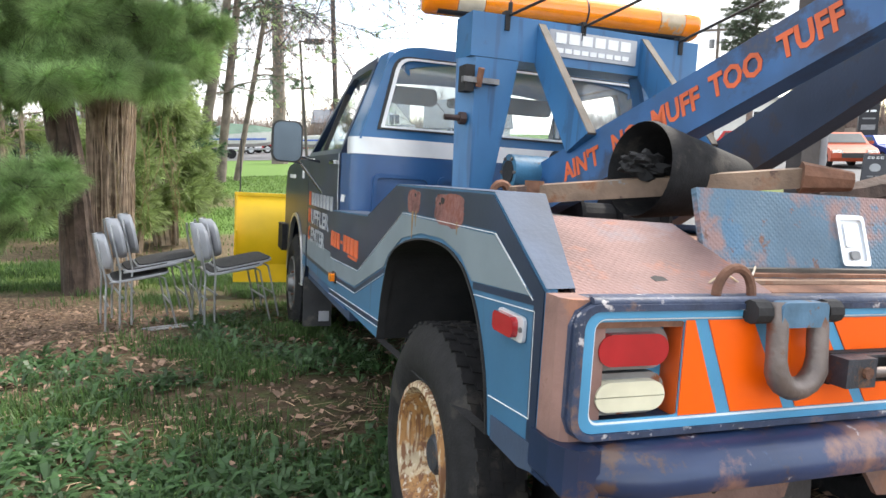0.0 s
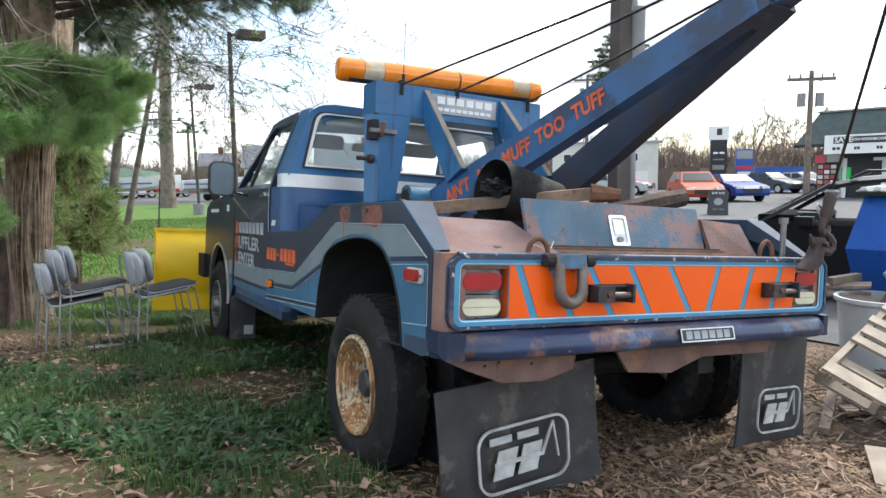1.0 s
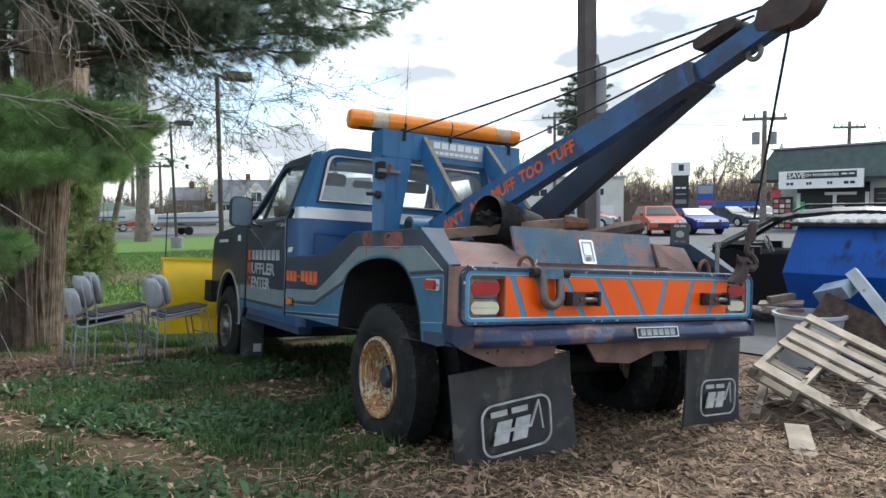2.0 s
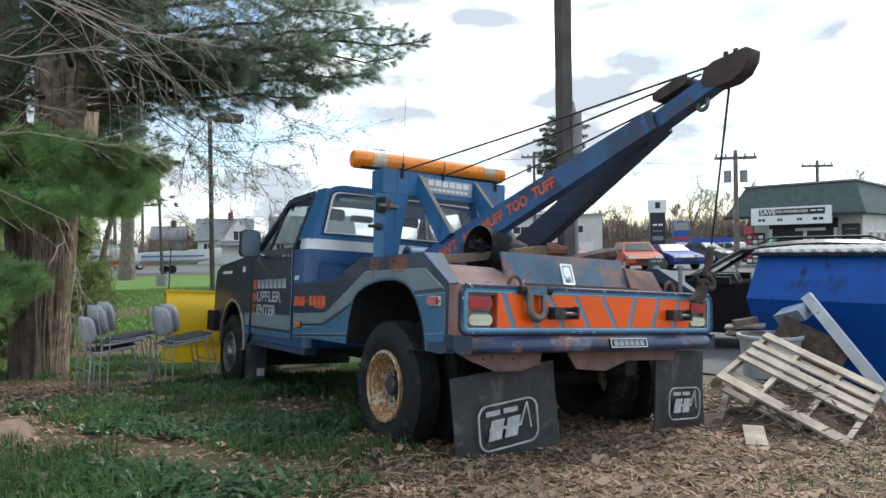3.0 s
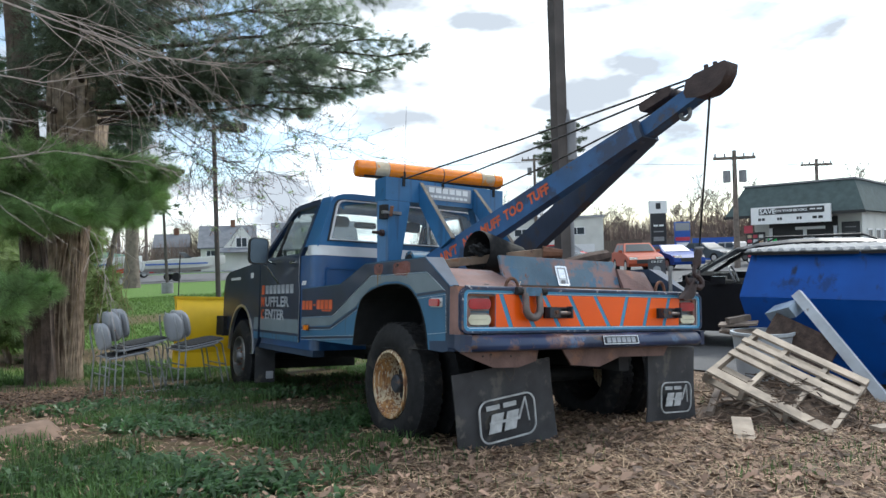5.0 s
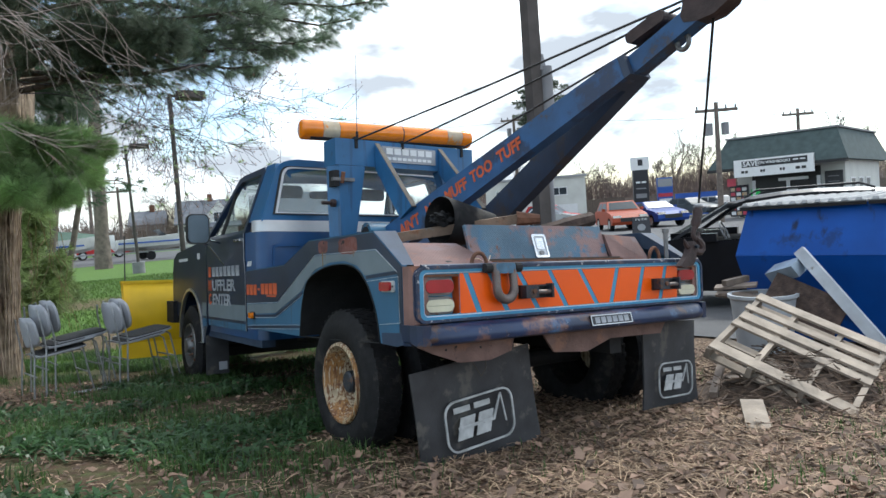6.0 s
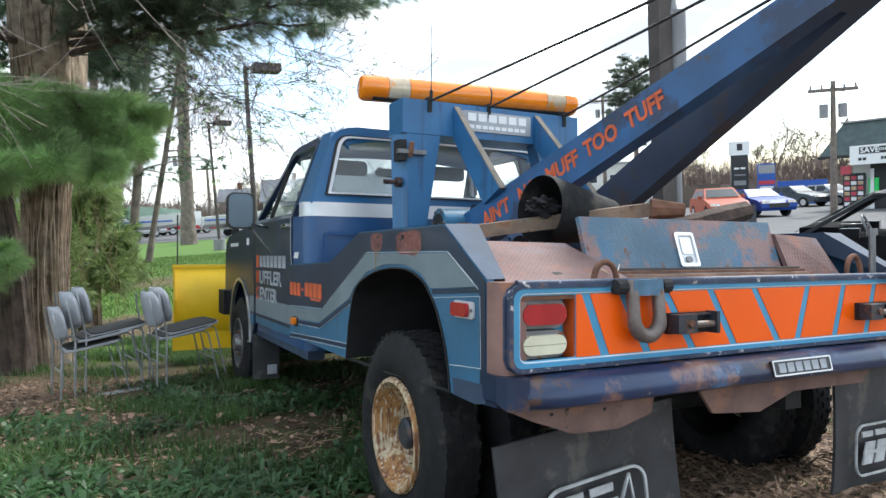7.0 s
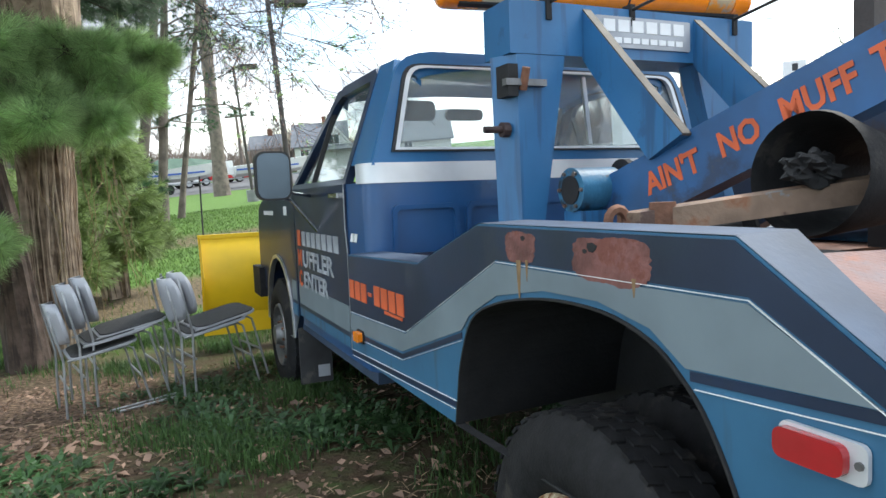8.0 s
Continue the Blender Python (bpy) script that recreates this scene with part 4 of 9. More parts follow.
for sx in (-1, 1):
    edge = [(sx * (LAMP_X - LAMP_W / 2), 0.9825), (sx * (LAMP_X - LAMP_W / 2), 0.947)] + [(sx * (LAMP_X - LAMP_W / 2 + 0.02), 0.947), (sx * 1.068, 0.942), (sx * 1.068, 0.742), (sx * (LAMP_X - LAMP_W / 2 + 0.02), 0.740)] + [(sx * (LAMP_X - LAMP_W / 2), 0.740), (sx * (LAMP_X - LAMP_W / 2), 0.7075), (sx * 1.06, 0.7075), (sx * 1.09, 0.725), (sx * 1.10, 0.755), (sx * 1.10, 0.935), (sx * 1.09, 0.965), (sx * 1.06, 0.9825)]
    prism(edge, "y", 0.0, 0.0615, bm)
tail = part("tail_panel", bm, "rail", truck, "blue tail panel with orange stripes and sunken lamp bays", bevel=0.003)
part("rim_lip", ring_prism(rounded(2.19, 0.268, 0.045, 6, 0, 0.845), rounded(2.16, 0.242, 0.036, 6, 0, 0.845), "y", -0.018, 0.0), "rail", tail, "chipped navy lip", bevel=0.004)
part("rim_inner", ring_prism(rounded(2.159, 0.241, 0.036, 6, 0, 0.845), rounded(2.11, 0.212, 0.025, 6, 0, 0.845), "y", -0.012, 0.0), "sky_blue", tail, "light blue inner lip")
part("rim_band", ring_prism(rounded(2.11, 0.212, 0.025, 5, 0, 0.845), rounded(2.10, 0.204, 0.022, 5, 0, 0.845), "y", -0.0065, -0.003), "white_line", tail, "thin white line inside the lip")
part("back_sheet", box(-LAMP_X + LAMP_W / 2, LAMP_X - LAMP_W / 2, -0.003, 0.0, 0.741, 0.949), "sky_blue", tail)
for sx in (-1, 1):
    part("bay_lip", ring_prism(rounded(0.235, 0.212, 0.025, 5, sx * 0.94, 0.845), rounded(0.222, 0.196, 0.02, 5, sx * 0.942, 0.845), "y", -0.004, 0.0), "sky_blue", tail, "light blue lip of the lamp bay")
ZT, ZB = 0.944, 0.746
LINES = [(-0.838, -0.838), (-0.80, -0.72), (-0.65, -0.54), (-0.46, -0.33), (-0.24, -0.12), (-0.01, 0.12), (0.30, 0.24), (0.53, 0.47), (0.74, 0.68), (0.872, 0.86)]
stripes = []
for (t0, b0), (t1, b1) in zip(LINES, LINES[1:]):
    k0 = 0.0 if t0 == -0.838 else 0.017
    stripes.append((t0 + k0, max(t0 + k0 + 0.001, t1 - 0.017), b1 - 0.02, b0 + k0))
for a, b, c, d in stripes:
    part("orange_stripe", prism([(a, ZT), (b, ZT), (c, ZB), (d, ZB)], "y", -0.006, -0.003), "orange", tail)
for sx in (-1, 1):
    bay = part("lamp_bay", prism(rounded(0.226, 0.20, 0.02, 4, sx * 0.952, 0.844), "y", 0.058, 0.0615), "sky_blue", tail, "light blue back of the lamp bay")
    for x in (-0.035, 0.07):
        part("orange_stripe", prism([(sx * LAMP_X + x - 0.045, 0.943), (sx * LAMP_X + x + 0.045, 0.943), (sx * LAMP_X + x + 0.045, 0.930), (sx * LAMP_X + x - 0.045, 0.930)], "y", 0.054, 0.0578), "orange", bay)
    wall_x = sx * (LAMP_X - LAMP_W / 2)
    part("bay_side", box(min(wall_x, wall_x + sx * 0.003), max(wall_x, wall_x + sx * 0.003), 0.0, 0.057, 0.742, 0.946), "orange_shaded", tail, "orange sheet wrapped round the bay's side, coloured for shade")
    for z, lens, label, hh in ((0.884, "red_lens", "red tail lens", 0.064), (0.790, "white_lens", "yellowed white lens", 0.060)):
        lamp = part("tail_lamp", prism(rounded(0.192, hh + 0.026, 0.042, 6, sx * 0.952, z), "y", 0.022, 0.0578), "steel", bay, "grey rubber surround", bevel=0.004)
        part("lens", prism(rounded(0.163, hh, 0.031, 6, sx * 0.952, z), "y", 0.0, 0.024), lens, bay, label, smooth=True, bevel=0.009, segments=3)
part("tail_top_plate", box(-1.05, 1.07, 0.0, 0.07, 0.972, 0.985), "rail", truck, "chipped top edge", bevel=0.004)
part("tail_top_rail", tube([(-1.06, -0.002, 0.98), (1.07, -0.002, 0.98)], 0.012, 10), "rail", truck, "rounded rail along the tail", smooth=True)

# bumper
prof = [(0.02, 0.705), (-0.03, 0.703), (-0.056, 0.694), (-0.076, 0.676), (-0.088, 0.652), (-0.09, 0.632), (-0.082, 0.615), (-0.064, 0.606), (0.02, 0.602)]
bm = loft([[(x, y + (0.10 * max(0, (abs(x) - 0.93) / 0.18) ** 2), z) for y, z in prof] for x in (-1.11, -1.09, -1.06, -1.0, -0.93, -0.6, -0.2, 0.2, 0.6, 0.93, 1.0, 1.06, 1.09, 1.11)])
bumper = part("rear_bumper", bm, "bumper", truck, "worn navy bumper with white chips, rust and painted blue sheen", smooth=True)
PLATE = Matrix.Translation((0.14, -0.088, 0.657)) @ pose(0, 0, 0, -14, 0, 0)
plate = part("name_plate", prism(rounded(0.33, 0.058, 0.004, 2, 0, 0), "y", -0.006, 0.006), "sign_black", bumper, "dark name plate with worn silver letters", m=PLATE)
bars("plate_bar", 6, 0.28, 0.034, pose(0, -0.0075, 0) @ FACE_BACK, "faded_text", plate)
part("plate_border", ring_prism(rounded(0.33, 0.058, 0.004, 2, 0, 0), rounded(0.318, 0.047, 0.003, 2, 0, 0), "y", -0.009, -0.0062), "silver", plate)
bm = prism([(-1.09, 0.60), (-0.50, 0.60), (-0.52, 0.535), (-0.66, 0.50), (-0.85, 0.505), (-0.93, 0.535), (-1.0, 0.56)], "y", 0.0, 0.012)
part("under_plate", bm, "under_rust", truck, "bent rusty under plate")
bm = prism([(-0.28, 0.60), (0.75, 0.60), (0.70, 0.53), (0.25, 0.535), (0.05, 0.475), (-0.20, 0.495)], "y", 0.02, 0.034)
part("under_plate", bm, "under_rust", truck)

for x, z in ((-0.93, 0.575), (-0.87, 0.585), (-0.72, 0.57)):
    part("rust_hole", prism([(x + 0.007 * math.cos(k), z + 0.006 * math.sin(k)) for k in range(6)], "y", -0.002, 0.001), "dark", truck)
for sx in (-1, 1):
    part("lower_corner", prism([(0.088, 0.61), (0.088, 0.665), (0.305, 0.655), (0.30, 0.60), (0.15, 0.595)], "x", sx * 1.1105, sx * 1.1145), "ledge", truck, "dark lower corner of the bed")
for z, y, mt in ((0.986, 0.19, "rust_pale"), (0.998, 0.225, "rust"), (1.008, 0.25, "bare_edge")):
    part("deck_edge_rail", box(-0.54, 0.62, y, y + 0.03, z, z + 0.009), mt, truck, bevel=0.002)
hole = [(-0.80 + 0.019 * math.cos(k * 0.8) * (1 + 0.35 * (k % 2)), 0.15 + 0.010 * math.sin(k * 0.8) * (1 + 0.3 * (k % 3))) for k in range(8)]
part("rust_hole", prism(hole, "z", 0, 0.003), "dark", truck, m=Matrix.Translation((0, 0.0, 0.955)) @ pose(0, 0, 0, 18.8, 0, 0))
part("loose_wire", tube([(-0.68 + 0.16 * k / 12, 0.12 + 0.03 * (k / 12) ** 3, 1.0 + 0.018 * math.sin(k * 0.5) + 0.04 * (k / 12) ** 4) for k in range(13)], 0.0026, 6), "clear_lens", truck, "pale loose wire end", smooth=True)
part("loose_wire", tube([(-0.73, 0.10, 0.53), (-0.70, 0.085, 0.47), (-0.66, 0.08, 0.41), (-0.63, 0.08, 0.45), (-0.62, 0.09, 0.54)], 0.0025, 5), "bare_edge", truck, "thin wire hanging over the flap", smooth=True)

# mud flaps
def flap(name, m, w, h, emblem, label):
    bm = bmesh.new()
    nx, nz = 8, 8
    grid = {}
    for s, y in ((0, 0.0), (1, 0.012)):
        for j in range(nz + 1):
            for i in range(nx + 1):
                u, v = i / nx - 0.5, j / nz
                grid[s, i, j] = bm.verts.new((u * w, y + 0.02 * math.sin(u * 4 + v * 2) * v, -v * h))
    for j in range(nz):
        for i in range(nx):
            bm.faces.new((grid[0, i, j], grid[0, i + 1, j], grid[0, i + 1, j + 1], grid[0, i, j + 1]))
            bm.faces.new((grid[1, i, j], grid[1, i, j + 1], grid[1, i + 1, j + 1], grid[1, i + 1, j]))
    for i in range(nx):
        bm.faces.new((grid[0, i, 0], grid[1, i, 0], grid[1, i + 1, 0], grid[0, i + 1, 0]))
        bm.faces.new((grid[0, i, nz], grid[0, i + 1, nz], grid[1, i + 1, nz], grid[1, i, nz]))
    for j in range(nz):
        bm.faces.new((grid[0, 0, j], grid[0, 0, j + 1], grid[1, 0, j + 1], grid[1, 0, j]))
        bm.faces.new((grid[0, nx, j], grid[1, nx, j], grid[1, nx, j + 1], grid[0, nx, j + 1]))
    f = part(name, bm, "flap", truck, label, smooth=True, m=m)
    ex, ez, k = emblem
    border = ring_prism(rounded(0.375 * k, 0.225 * k, 0.06 * k, 5, ex, ez), rounded(0.358 * k, 0.208 * k, 0.052 * k, 5, ex, ez), "y", -0.026, -0.018)
    part("emblem_border", border, "flap_print", f)
    bars("emblem_bar", 2, 0.22 * k, 0.024 * k, pose(ex - 0.04 * k, -0.022, ez + 0.068 * k) @ FACE_BACK, "flap_print", f, depth=0.003)
    bars("emblem_bar", 2, 0.20 * k, 0.095 * k, pose(ex - 0.03 * k, -0.022, ez - 0.015 * k) @ FACE_BACK, "flap_print", f, depth=0.003, slant=0.3)
    bars("emblem_bar", 1, 0.24 * k, 0.014 * k, pose(ex - 0.03 * k, -0.023, ez - 0.012 * k) @ FACE_BACK, "flap_print", f, depth=0.003)
    part("emblem_boom", prism([(ex + 0.06 * k, ez - 0.02 * k), (ex + 0.075 * k, ez - 0.02 * k), (ex + 0.125 * k, ez + 0.09 * k), (ex + 0.118 * k, ez + 0.09 * k)], "y", -0.026, -0.018), "flap_print", f)
    part("emblem_line", prism([(ex + 0.118 * k, ez + 0.09 * k), (ex + 0.124 * k, ez + 0.09 * k), (ex + 0.142 * k, ez - 0.04 * k), (ex + 0.136 * k, ez - 0.04 * k)], "y", -0.026, -0.018), "flap_print", f)
    return f


flap("mud_flap", pose(-0.685, 0.12, 0.50, 0, -6.5, 0), 0.77, 0.52, (-0.01, -0.315, 1.18), "twisted black rubber mud flap with a white emblem")
flap("mud_flap", pose(0.89, 0.10, 0.585, 0, 2.0, 4), 0.58, 0.54, (0.03, -0.37, 1.0), "black rubber mud flap with a white emblem")

# shackle and pockets on the tail
SX = -0.585
pts = [(SX - 0.054, -0.035, 0.985), (SX - 0.055, -0.045, 0.93), (SX - 0.056, -0.05, 0.87)] + [(SX - 0.056 * math.cos(a), -0.052, 0.86 - 0.056 * math.sin(a)) for a in [k * math.pi / 10 for k in range(1, 10)]] + [(SX + 0.056, -0.05, 0.87), (SX + 0.055, -0.045, 0.93), (SX + 0.054, -0.035, 0.985)]
shackle = part("tow_shackle", tube(pts, [0.022] * 3 + [0.025] * 9 + [0.022] * 3, 10), "rust_steel", truck, "heavy worn steel shackle", smooth=True)
part("shackle_web", prism(rounded(0.125, 0.052, 0.012, 3, SX, 0.962), "y", -0.062, -0.03), "shackle_blue", shackle, "worn blue cross web", bevel=0.006)
for dx in (-0.097, 0.097):
    part("shackle_nut", tube([(SX + dx - 0.02, -0.03, 0.965), (SX + dx + 0.02, -0.03, 0.965)], 0.025, 10), "dark", shackle, bevel=0.004)
part("shackle_pin", tube([(SX - 0.11, -0.03, 0.965), (SX + 0.11, -0.03, 0.965)], 0.018, 12), "rust", shackle, smooth=True)
part("shackle_ring", tube([(SX - 0.14 + 0.048 * (1 - math.cos(a)), 0.045, 0.985 + 0.06 * math.sin(a)) for a in [k * math.pi / 10 for k in range(11)]], 0.0105, 8), "rust", shackle, smooth=True)
part("deck_ring", tube([(0.72 + 0.05 * (1 - math.cos(a)), 0.10, 0.985 + 0.08 * math.sin(a)) for a in [k * math.pi / 10 for k in range(11)]], 0.011, 8), "rust", truck, smooth=True)
for x in (-0.365, 0.70):
    br = part("chain_bracket", box(x - 0.10, x + 0.10, -0.03, -0.006, 0.80, 0.87), "dark", truck, "black steel bracket", bevel=0.004)
    part("bracket_block", box(x - 0.105, x - 0.02, -0.078, -0.03, 0.805, 0.868), "bracket_steel", br, "worn blue-black block", bevel=0.004)
    part("bracket_bolt", tube([(x - 0.05, -0.078, 0.838), (x - 0.05, -0.086, 0.838)], 0.013, 8), "rust", br, bevel=0.002)
    part("bracket_cheek", box(x + 0.075, x + 0.089, -0.078, -0.03, 0.80, 0.875), "bracket_steel", br, bevel=0.003)
    part("bracket_top", box(x - 0.02, x + 0.075, -0.05, -0.03, 0.862, 0.868), "bracket_steel", br, bevel=0.002)
    part("bracket_pin", tube([(x - 0.02, -0.06, 0.832), (x + 0.075, -0.06, 0.832)], 0.012, 10), "rust_steel", br, smooth=True)

# leaning tool-box front with its paddle latch
BOXM = pose(0.025, 0.30, 0.985, -18, 0, 0)
tool_box = part("tool_box", box(-0.55, 0.55, 0, 0.02, 0, 0.245), "box_plate", truck, "scuffed blue tread-plate tool box front streaked with rust", m=BOXM, bevel=0.002)
latch = part("paddle_latch", ring_prism(rounded(0.11, 0.15, 0.012, 3, -0.02, 0.11), rounded(0.085, 0.122, 0.008, 3, -0.02, 0.11), "y", -0.010, 0.0), "chrome", tool_box, "chrome paddle latch", bevel=0.002)
part("latch_tray", prism(rounded(0.085, 0.122, 0.008, 3, -0.02, 0.11), "y", -0.004, 0.0), "silver", tool_box)
part("latch_paddle", prism(rounded(0.058, 0.07, 0.006, 3, -0.02, 0.125), "y", -0.009, -0.003), "chrome", tool_box, bevel=0.002)
part("latch_lock", prism(rounded(0.034, 0.026, 0.01, 3, -0.02, 0.066), "y", -0.01, -0.003), "steel", tool_box)
part("tool_box_floor", box(-0.53, 0.58, 0.08, 0.9, 0.968, 0.985), "rust", truck)

# mast: two tapered legs, cross beam, braces
YB, YF, MX = 1.885, 1.99, 0.035
for sx in (-1, 1):
    ins = 0.39 if sx < 0 else 0.30
    lo = [(MX + sx * 0.605, YB, 0.97), (MX + sx * 0.53, YB, 0.97), (MX + sx * 0.53, YF, 0.97), (MX + sx * 0.65, YF, 0.97)]
    mid = [(MX + sx * 0.612, YB, 1.785), (MX + sx * ins, YB, 1.785), (MX + sx * ins, YF, 1.785), (MX + sx * 0.67, YF, 1.785)]
    leg = part("mast_leg", hexa(lo, mid), "blue", truck, bevel=0.006)
    tagged(leg, "light blue tapered steel mast leg")
    br = part("mast_bracket", box(min(MX + sx * 0.625, MX + sx * 0.67), max(MX + sx * 0.625, MX + sx * 0.67), YB - 0.03, YB + 0.06, 1.62, 1.74), "dark", leg, bevel=0.004)
    part("bracket_arm", box(min(MX + sx * 0.68, MX + sx * 0.50), max(MX + sx * 0.68, MX + sx * 0.50), YB - 0.035, YB - 0.003, 1.66, 1.685), "steel", leg, bevel=0.004)
    part("bracket_pin", tube([(MX + sx * 0.60, YB - 0.05, 1.725), (MX + sx * 0.60, YB - 0.02, 1.645)], 0.016, 8), "rust", leg)
    part("side_stud", tube([(MX + sx * 0.62, YB + 0.05, 1.50), (MX + sx * 0.735, YB + 0.05, 1.50)], 0.014, 8), "head_brown", leg)
    part("stud_washer", tube([(MX + sx * 0.63, YB + 0.05, 1.50), (MX + sx * 0.66, YB + 0.05, 1.50)], 0.03, 10), "head_brown", leg)
    # diagonal brace
    x0, x1 = (-0.27, -0.225) if sx < 0 else (0.318, 0.363)
    x2, x3 = x0 - 0.02 * (sx < 0) + 0.02 * (sx > 0), x1 - 0.02 * (sx < 0) + 0.02 * (sx > 0)
    a = [(x0, YB, 1.97), (x1, YB, 1.97), (x1, YB, 1.775), (x0, YB, 1.775)]
    b = [(x2, 1.33, 1.425), (x3, 1.33, 1.425), (x3, 1.49, 1.35), (x2, 1.49, 1.35)]
    brace = part("mast_brace", hexa(a, b), "blue", truck, "diagonal steel brace with bare top edge", bevel=0.004)
    part("brace_edge", hexa([(x0 + 0.003, YB - 0.004, 1.974), (x1 - 0.003, YB - 0.004, 1.974), (x1 - 0.003, YB - 0.004, 1.967), (x0 + 0.003, YB - 0.004, 1.967)], [(x2 + 0.003, 1.327, 1.428), (x3 - 0.003, 1.327, 1.428), (x3 - 0.003, 1.33, 1.42), (x2 + 0.003, 1.33, 1.42)]), "bare_edge", brace)
beam = part("mast_beam", box(MX - 0.64, MX + 0.64, YB - 0.002, YF + 0.10, 1.787, 1.99), "blue", truck, "blue steel cross beam", bevel=0.006)
sg = part("name_sign", prism(rounded(0.50, 0.125, 0.006, 2, 0.04, 1.893), "y", YB - 0.012, YB - 0.003), "galv", beam, "silver maker sign with raised letters")
bars("sign_bar", 6, 0.44, 0.048, pose(0.04, YB - 0.0135, 1.918) @ FACE_BACK, "white_text", sg)
bars("sign_bar", 9, 0.42, 0.022, pose(0.04, YB - 0.0135, 1.86) @ FACE_BACK, "white_text", sg)

# light bar
bar = part("light_bar", tube([(-0.70, 2.13, 2.045), (0.66, 1.97, 2.045)], 0.03, 8), "trim_black", truck, "amber beacon light bar")
A0, A1 = Vector((-0.765, 2.17, 2.094)), Vector((0.72, 1.99, 2.10))
def bar_piece(name, u0, u1, material, round0=False, round1=False, r=0.093):
    d = A1 - A0
    us = [(u0, 1), (u1, 1)]
    if round0:
        us = [(u0, 0.78), (u0 + 0.005, 0.9), (u0 + 0.014, 0.98), (u0 + 0.03, 1)] + us[1:]
    if round1:
        us = us[:-1] + [(u1 - 0.03, 1), (u1 - 0.014, 0.98), (u1 - 0.005, 0.9), (u1, 0.78)]
    rings = []
    side = Vector((-d.y, d.x, 0)).normalized()
    for u, k in us:
        c = A0 + d * u
        rings.append([c + side * (math.cos(a) * r * k) + Vector((0, 0, math.sin(a) * r * k * 0.85)) for a in [q * math.pi / 12 for q in range(24)]])
    part(name, loft(rings), material, bar, smooth=True)
bar_piece("amber_dome", 0.0, 0.11, "amber_lens", round0=True)
bar_piece("clear_section", 0.112, 0.20, "clear_lens")
bar_piece("amber_dome", 0.202, 0.56, "amber_lens")
bar_piece("bar_band", 0.56, 0.565, "trim_black", r=0.0955)
bar_piece("amber_dome", 0.567, 0.835, "amber_lens")
bar_piece("clear_section", 0.837, 0.93, "clear_lens")
bar_piece("amber_dome", 0.932, 1.0, "amber_lens", round1=True)
part("antenna", tube([(-0.41, 1.9, 1.975), (-0.41, 1.9, 2.075), (-0.405, 1.9, 2.65)], [0.006, 0.003, 0.0015], 6), "dark", truck, "thin whip antenna")
part("antenna_base", tube([(-0.41, 1.9, 1.975), (-0.41, 1.9, 2.055)], 0.011, 8), "dark", truck)

# boom: two tapered box beams that meet at the head
B0 = [Vector((x, 1.78, 1.175)) for x in (-0.275, 0.50)]
B1 = [Vector((0.085 + sx * 0.046, -0.36, 1.965)) for sx in (-1, 1)]
for sx, b0, b1 in zip((-1, 1), B0, B1):
    d = (b1 - b0).normalized()
    n = Vector((0, -d.z, d.y)).normalized()
    n = n if n.z > 0 else -n
    def ring(c, h, w):
        top = c + n * 0.095
        return [top + Vector((-w / 2, 0, 0)), top + Vector((w / 2, 0, 0)), top - n * h + Vector((w / 2, 0, 0)), top - n * h + Vector((-w / 2, 0, 0))]
    bm = loft([ring(b0, 0.235, 0.085), ring(b0.lerp(b1, 0.45), 0.195, 0.085), ring(b1, 0.130, 0.085)])
    part("boom_beam", bm, "boom_blue" if sx < 0 else "boom_rust", truck, "long blue steel boom beam with faded slogan" if sx < 0 else "rust-stained steel boom beam", bevel=0.006)
S0 = Vector((0.085, -0.36, 1.995))
HEAD = Vector((0.085, -0.835, 2.178))
d = (HEAD - S0).normalized()
n = Vector((0, -d.z, d.y))
n = n if n.z > 0 else -n
def bring(c, h, w):
    return [c + n * h / 2 + Vector((-w / 2, 0, 0)), c + n * h / 2 + Vector((w / 2, 0, 0)), c - n * h / 2 + Vector((w / 2, 0, 0)), c - n * h / 2 + Vector((-w / 2, 0, 0))]
part("boom_sleeve", loft([bring(S0 + d * -0.10, 0.135, 0.20), bring(S0 + d * 0.03, 0.12, 0.16)]), "boom_rust", truck, bevel=0.006)
part("boom_extension", loft([bring(S0, 0.105, 0.10), bring(HEAD + d * -0.06, 0.095, 0.09)]), "boom_blue", truck, "boom extension", bevel=0.006)
prof = [(-0.115, -0.02), (-0.10, 0.045), (-0.05, 0.075), (0.06, 0.09), (0.12, 0.098), (0.138, 0.085), (0.132, 0.03), (0.10, -0.03), (0.04, -0.065), (-0.04, -0.07), (-0.10, -0.055)]
part("boom_head", prism(prof, "x", -0.05, 0.05), "head_brown", truck, "dark brown pulley head", m=Matrix.Translation(HEAD) @ pose(0, 0, 0, 0, 0, 180) @ Matrix.Diagonal((1.0, 1.18, 1.0, 1.0)), bevel=0.024, segments=3, smooth=True)
for dy in (-0.03, 0.03):
    part("head_bolt", tube([HEAD + Vector((0, -0.02 + dy, 0.085)), HEAD + Vector((0, -0.02 + dy, 0.125))], 0.014, 8), "head_brown", truck)
part("sheave_block", prism(rounded(0.25, 0.065, 0.03, 4), "x", -0.06, 0.06), "head_brown", truck, m=Matrix.Translation((0.085, -0.49, 2.172)) @ pose(0, 0, 0, -15, 0, 0), bevel=0.008)
part("boom_ring", tube([HEAD + Vector((0, 0.16, -0.03)) + Vector((0, 0.034 * math.cos(a), -0.10 + 0.038 * math.sin(a))) for a in [k * math.pi / 8 for k in range(17)]], 0.013, 8), "steel", truck, smooth=True)
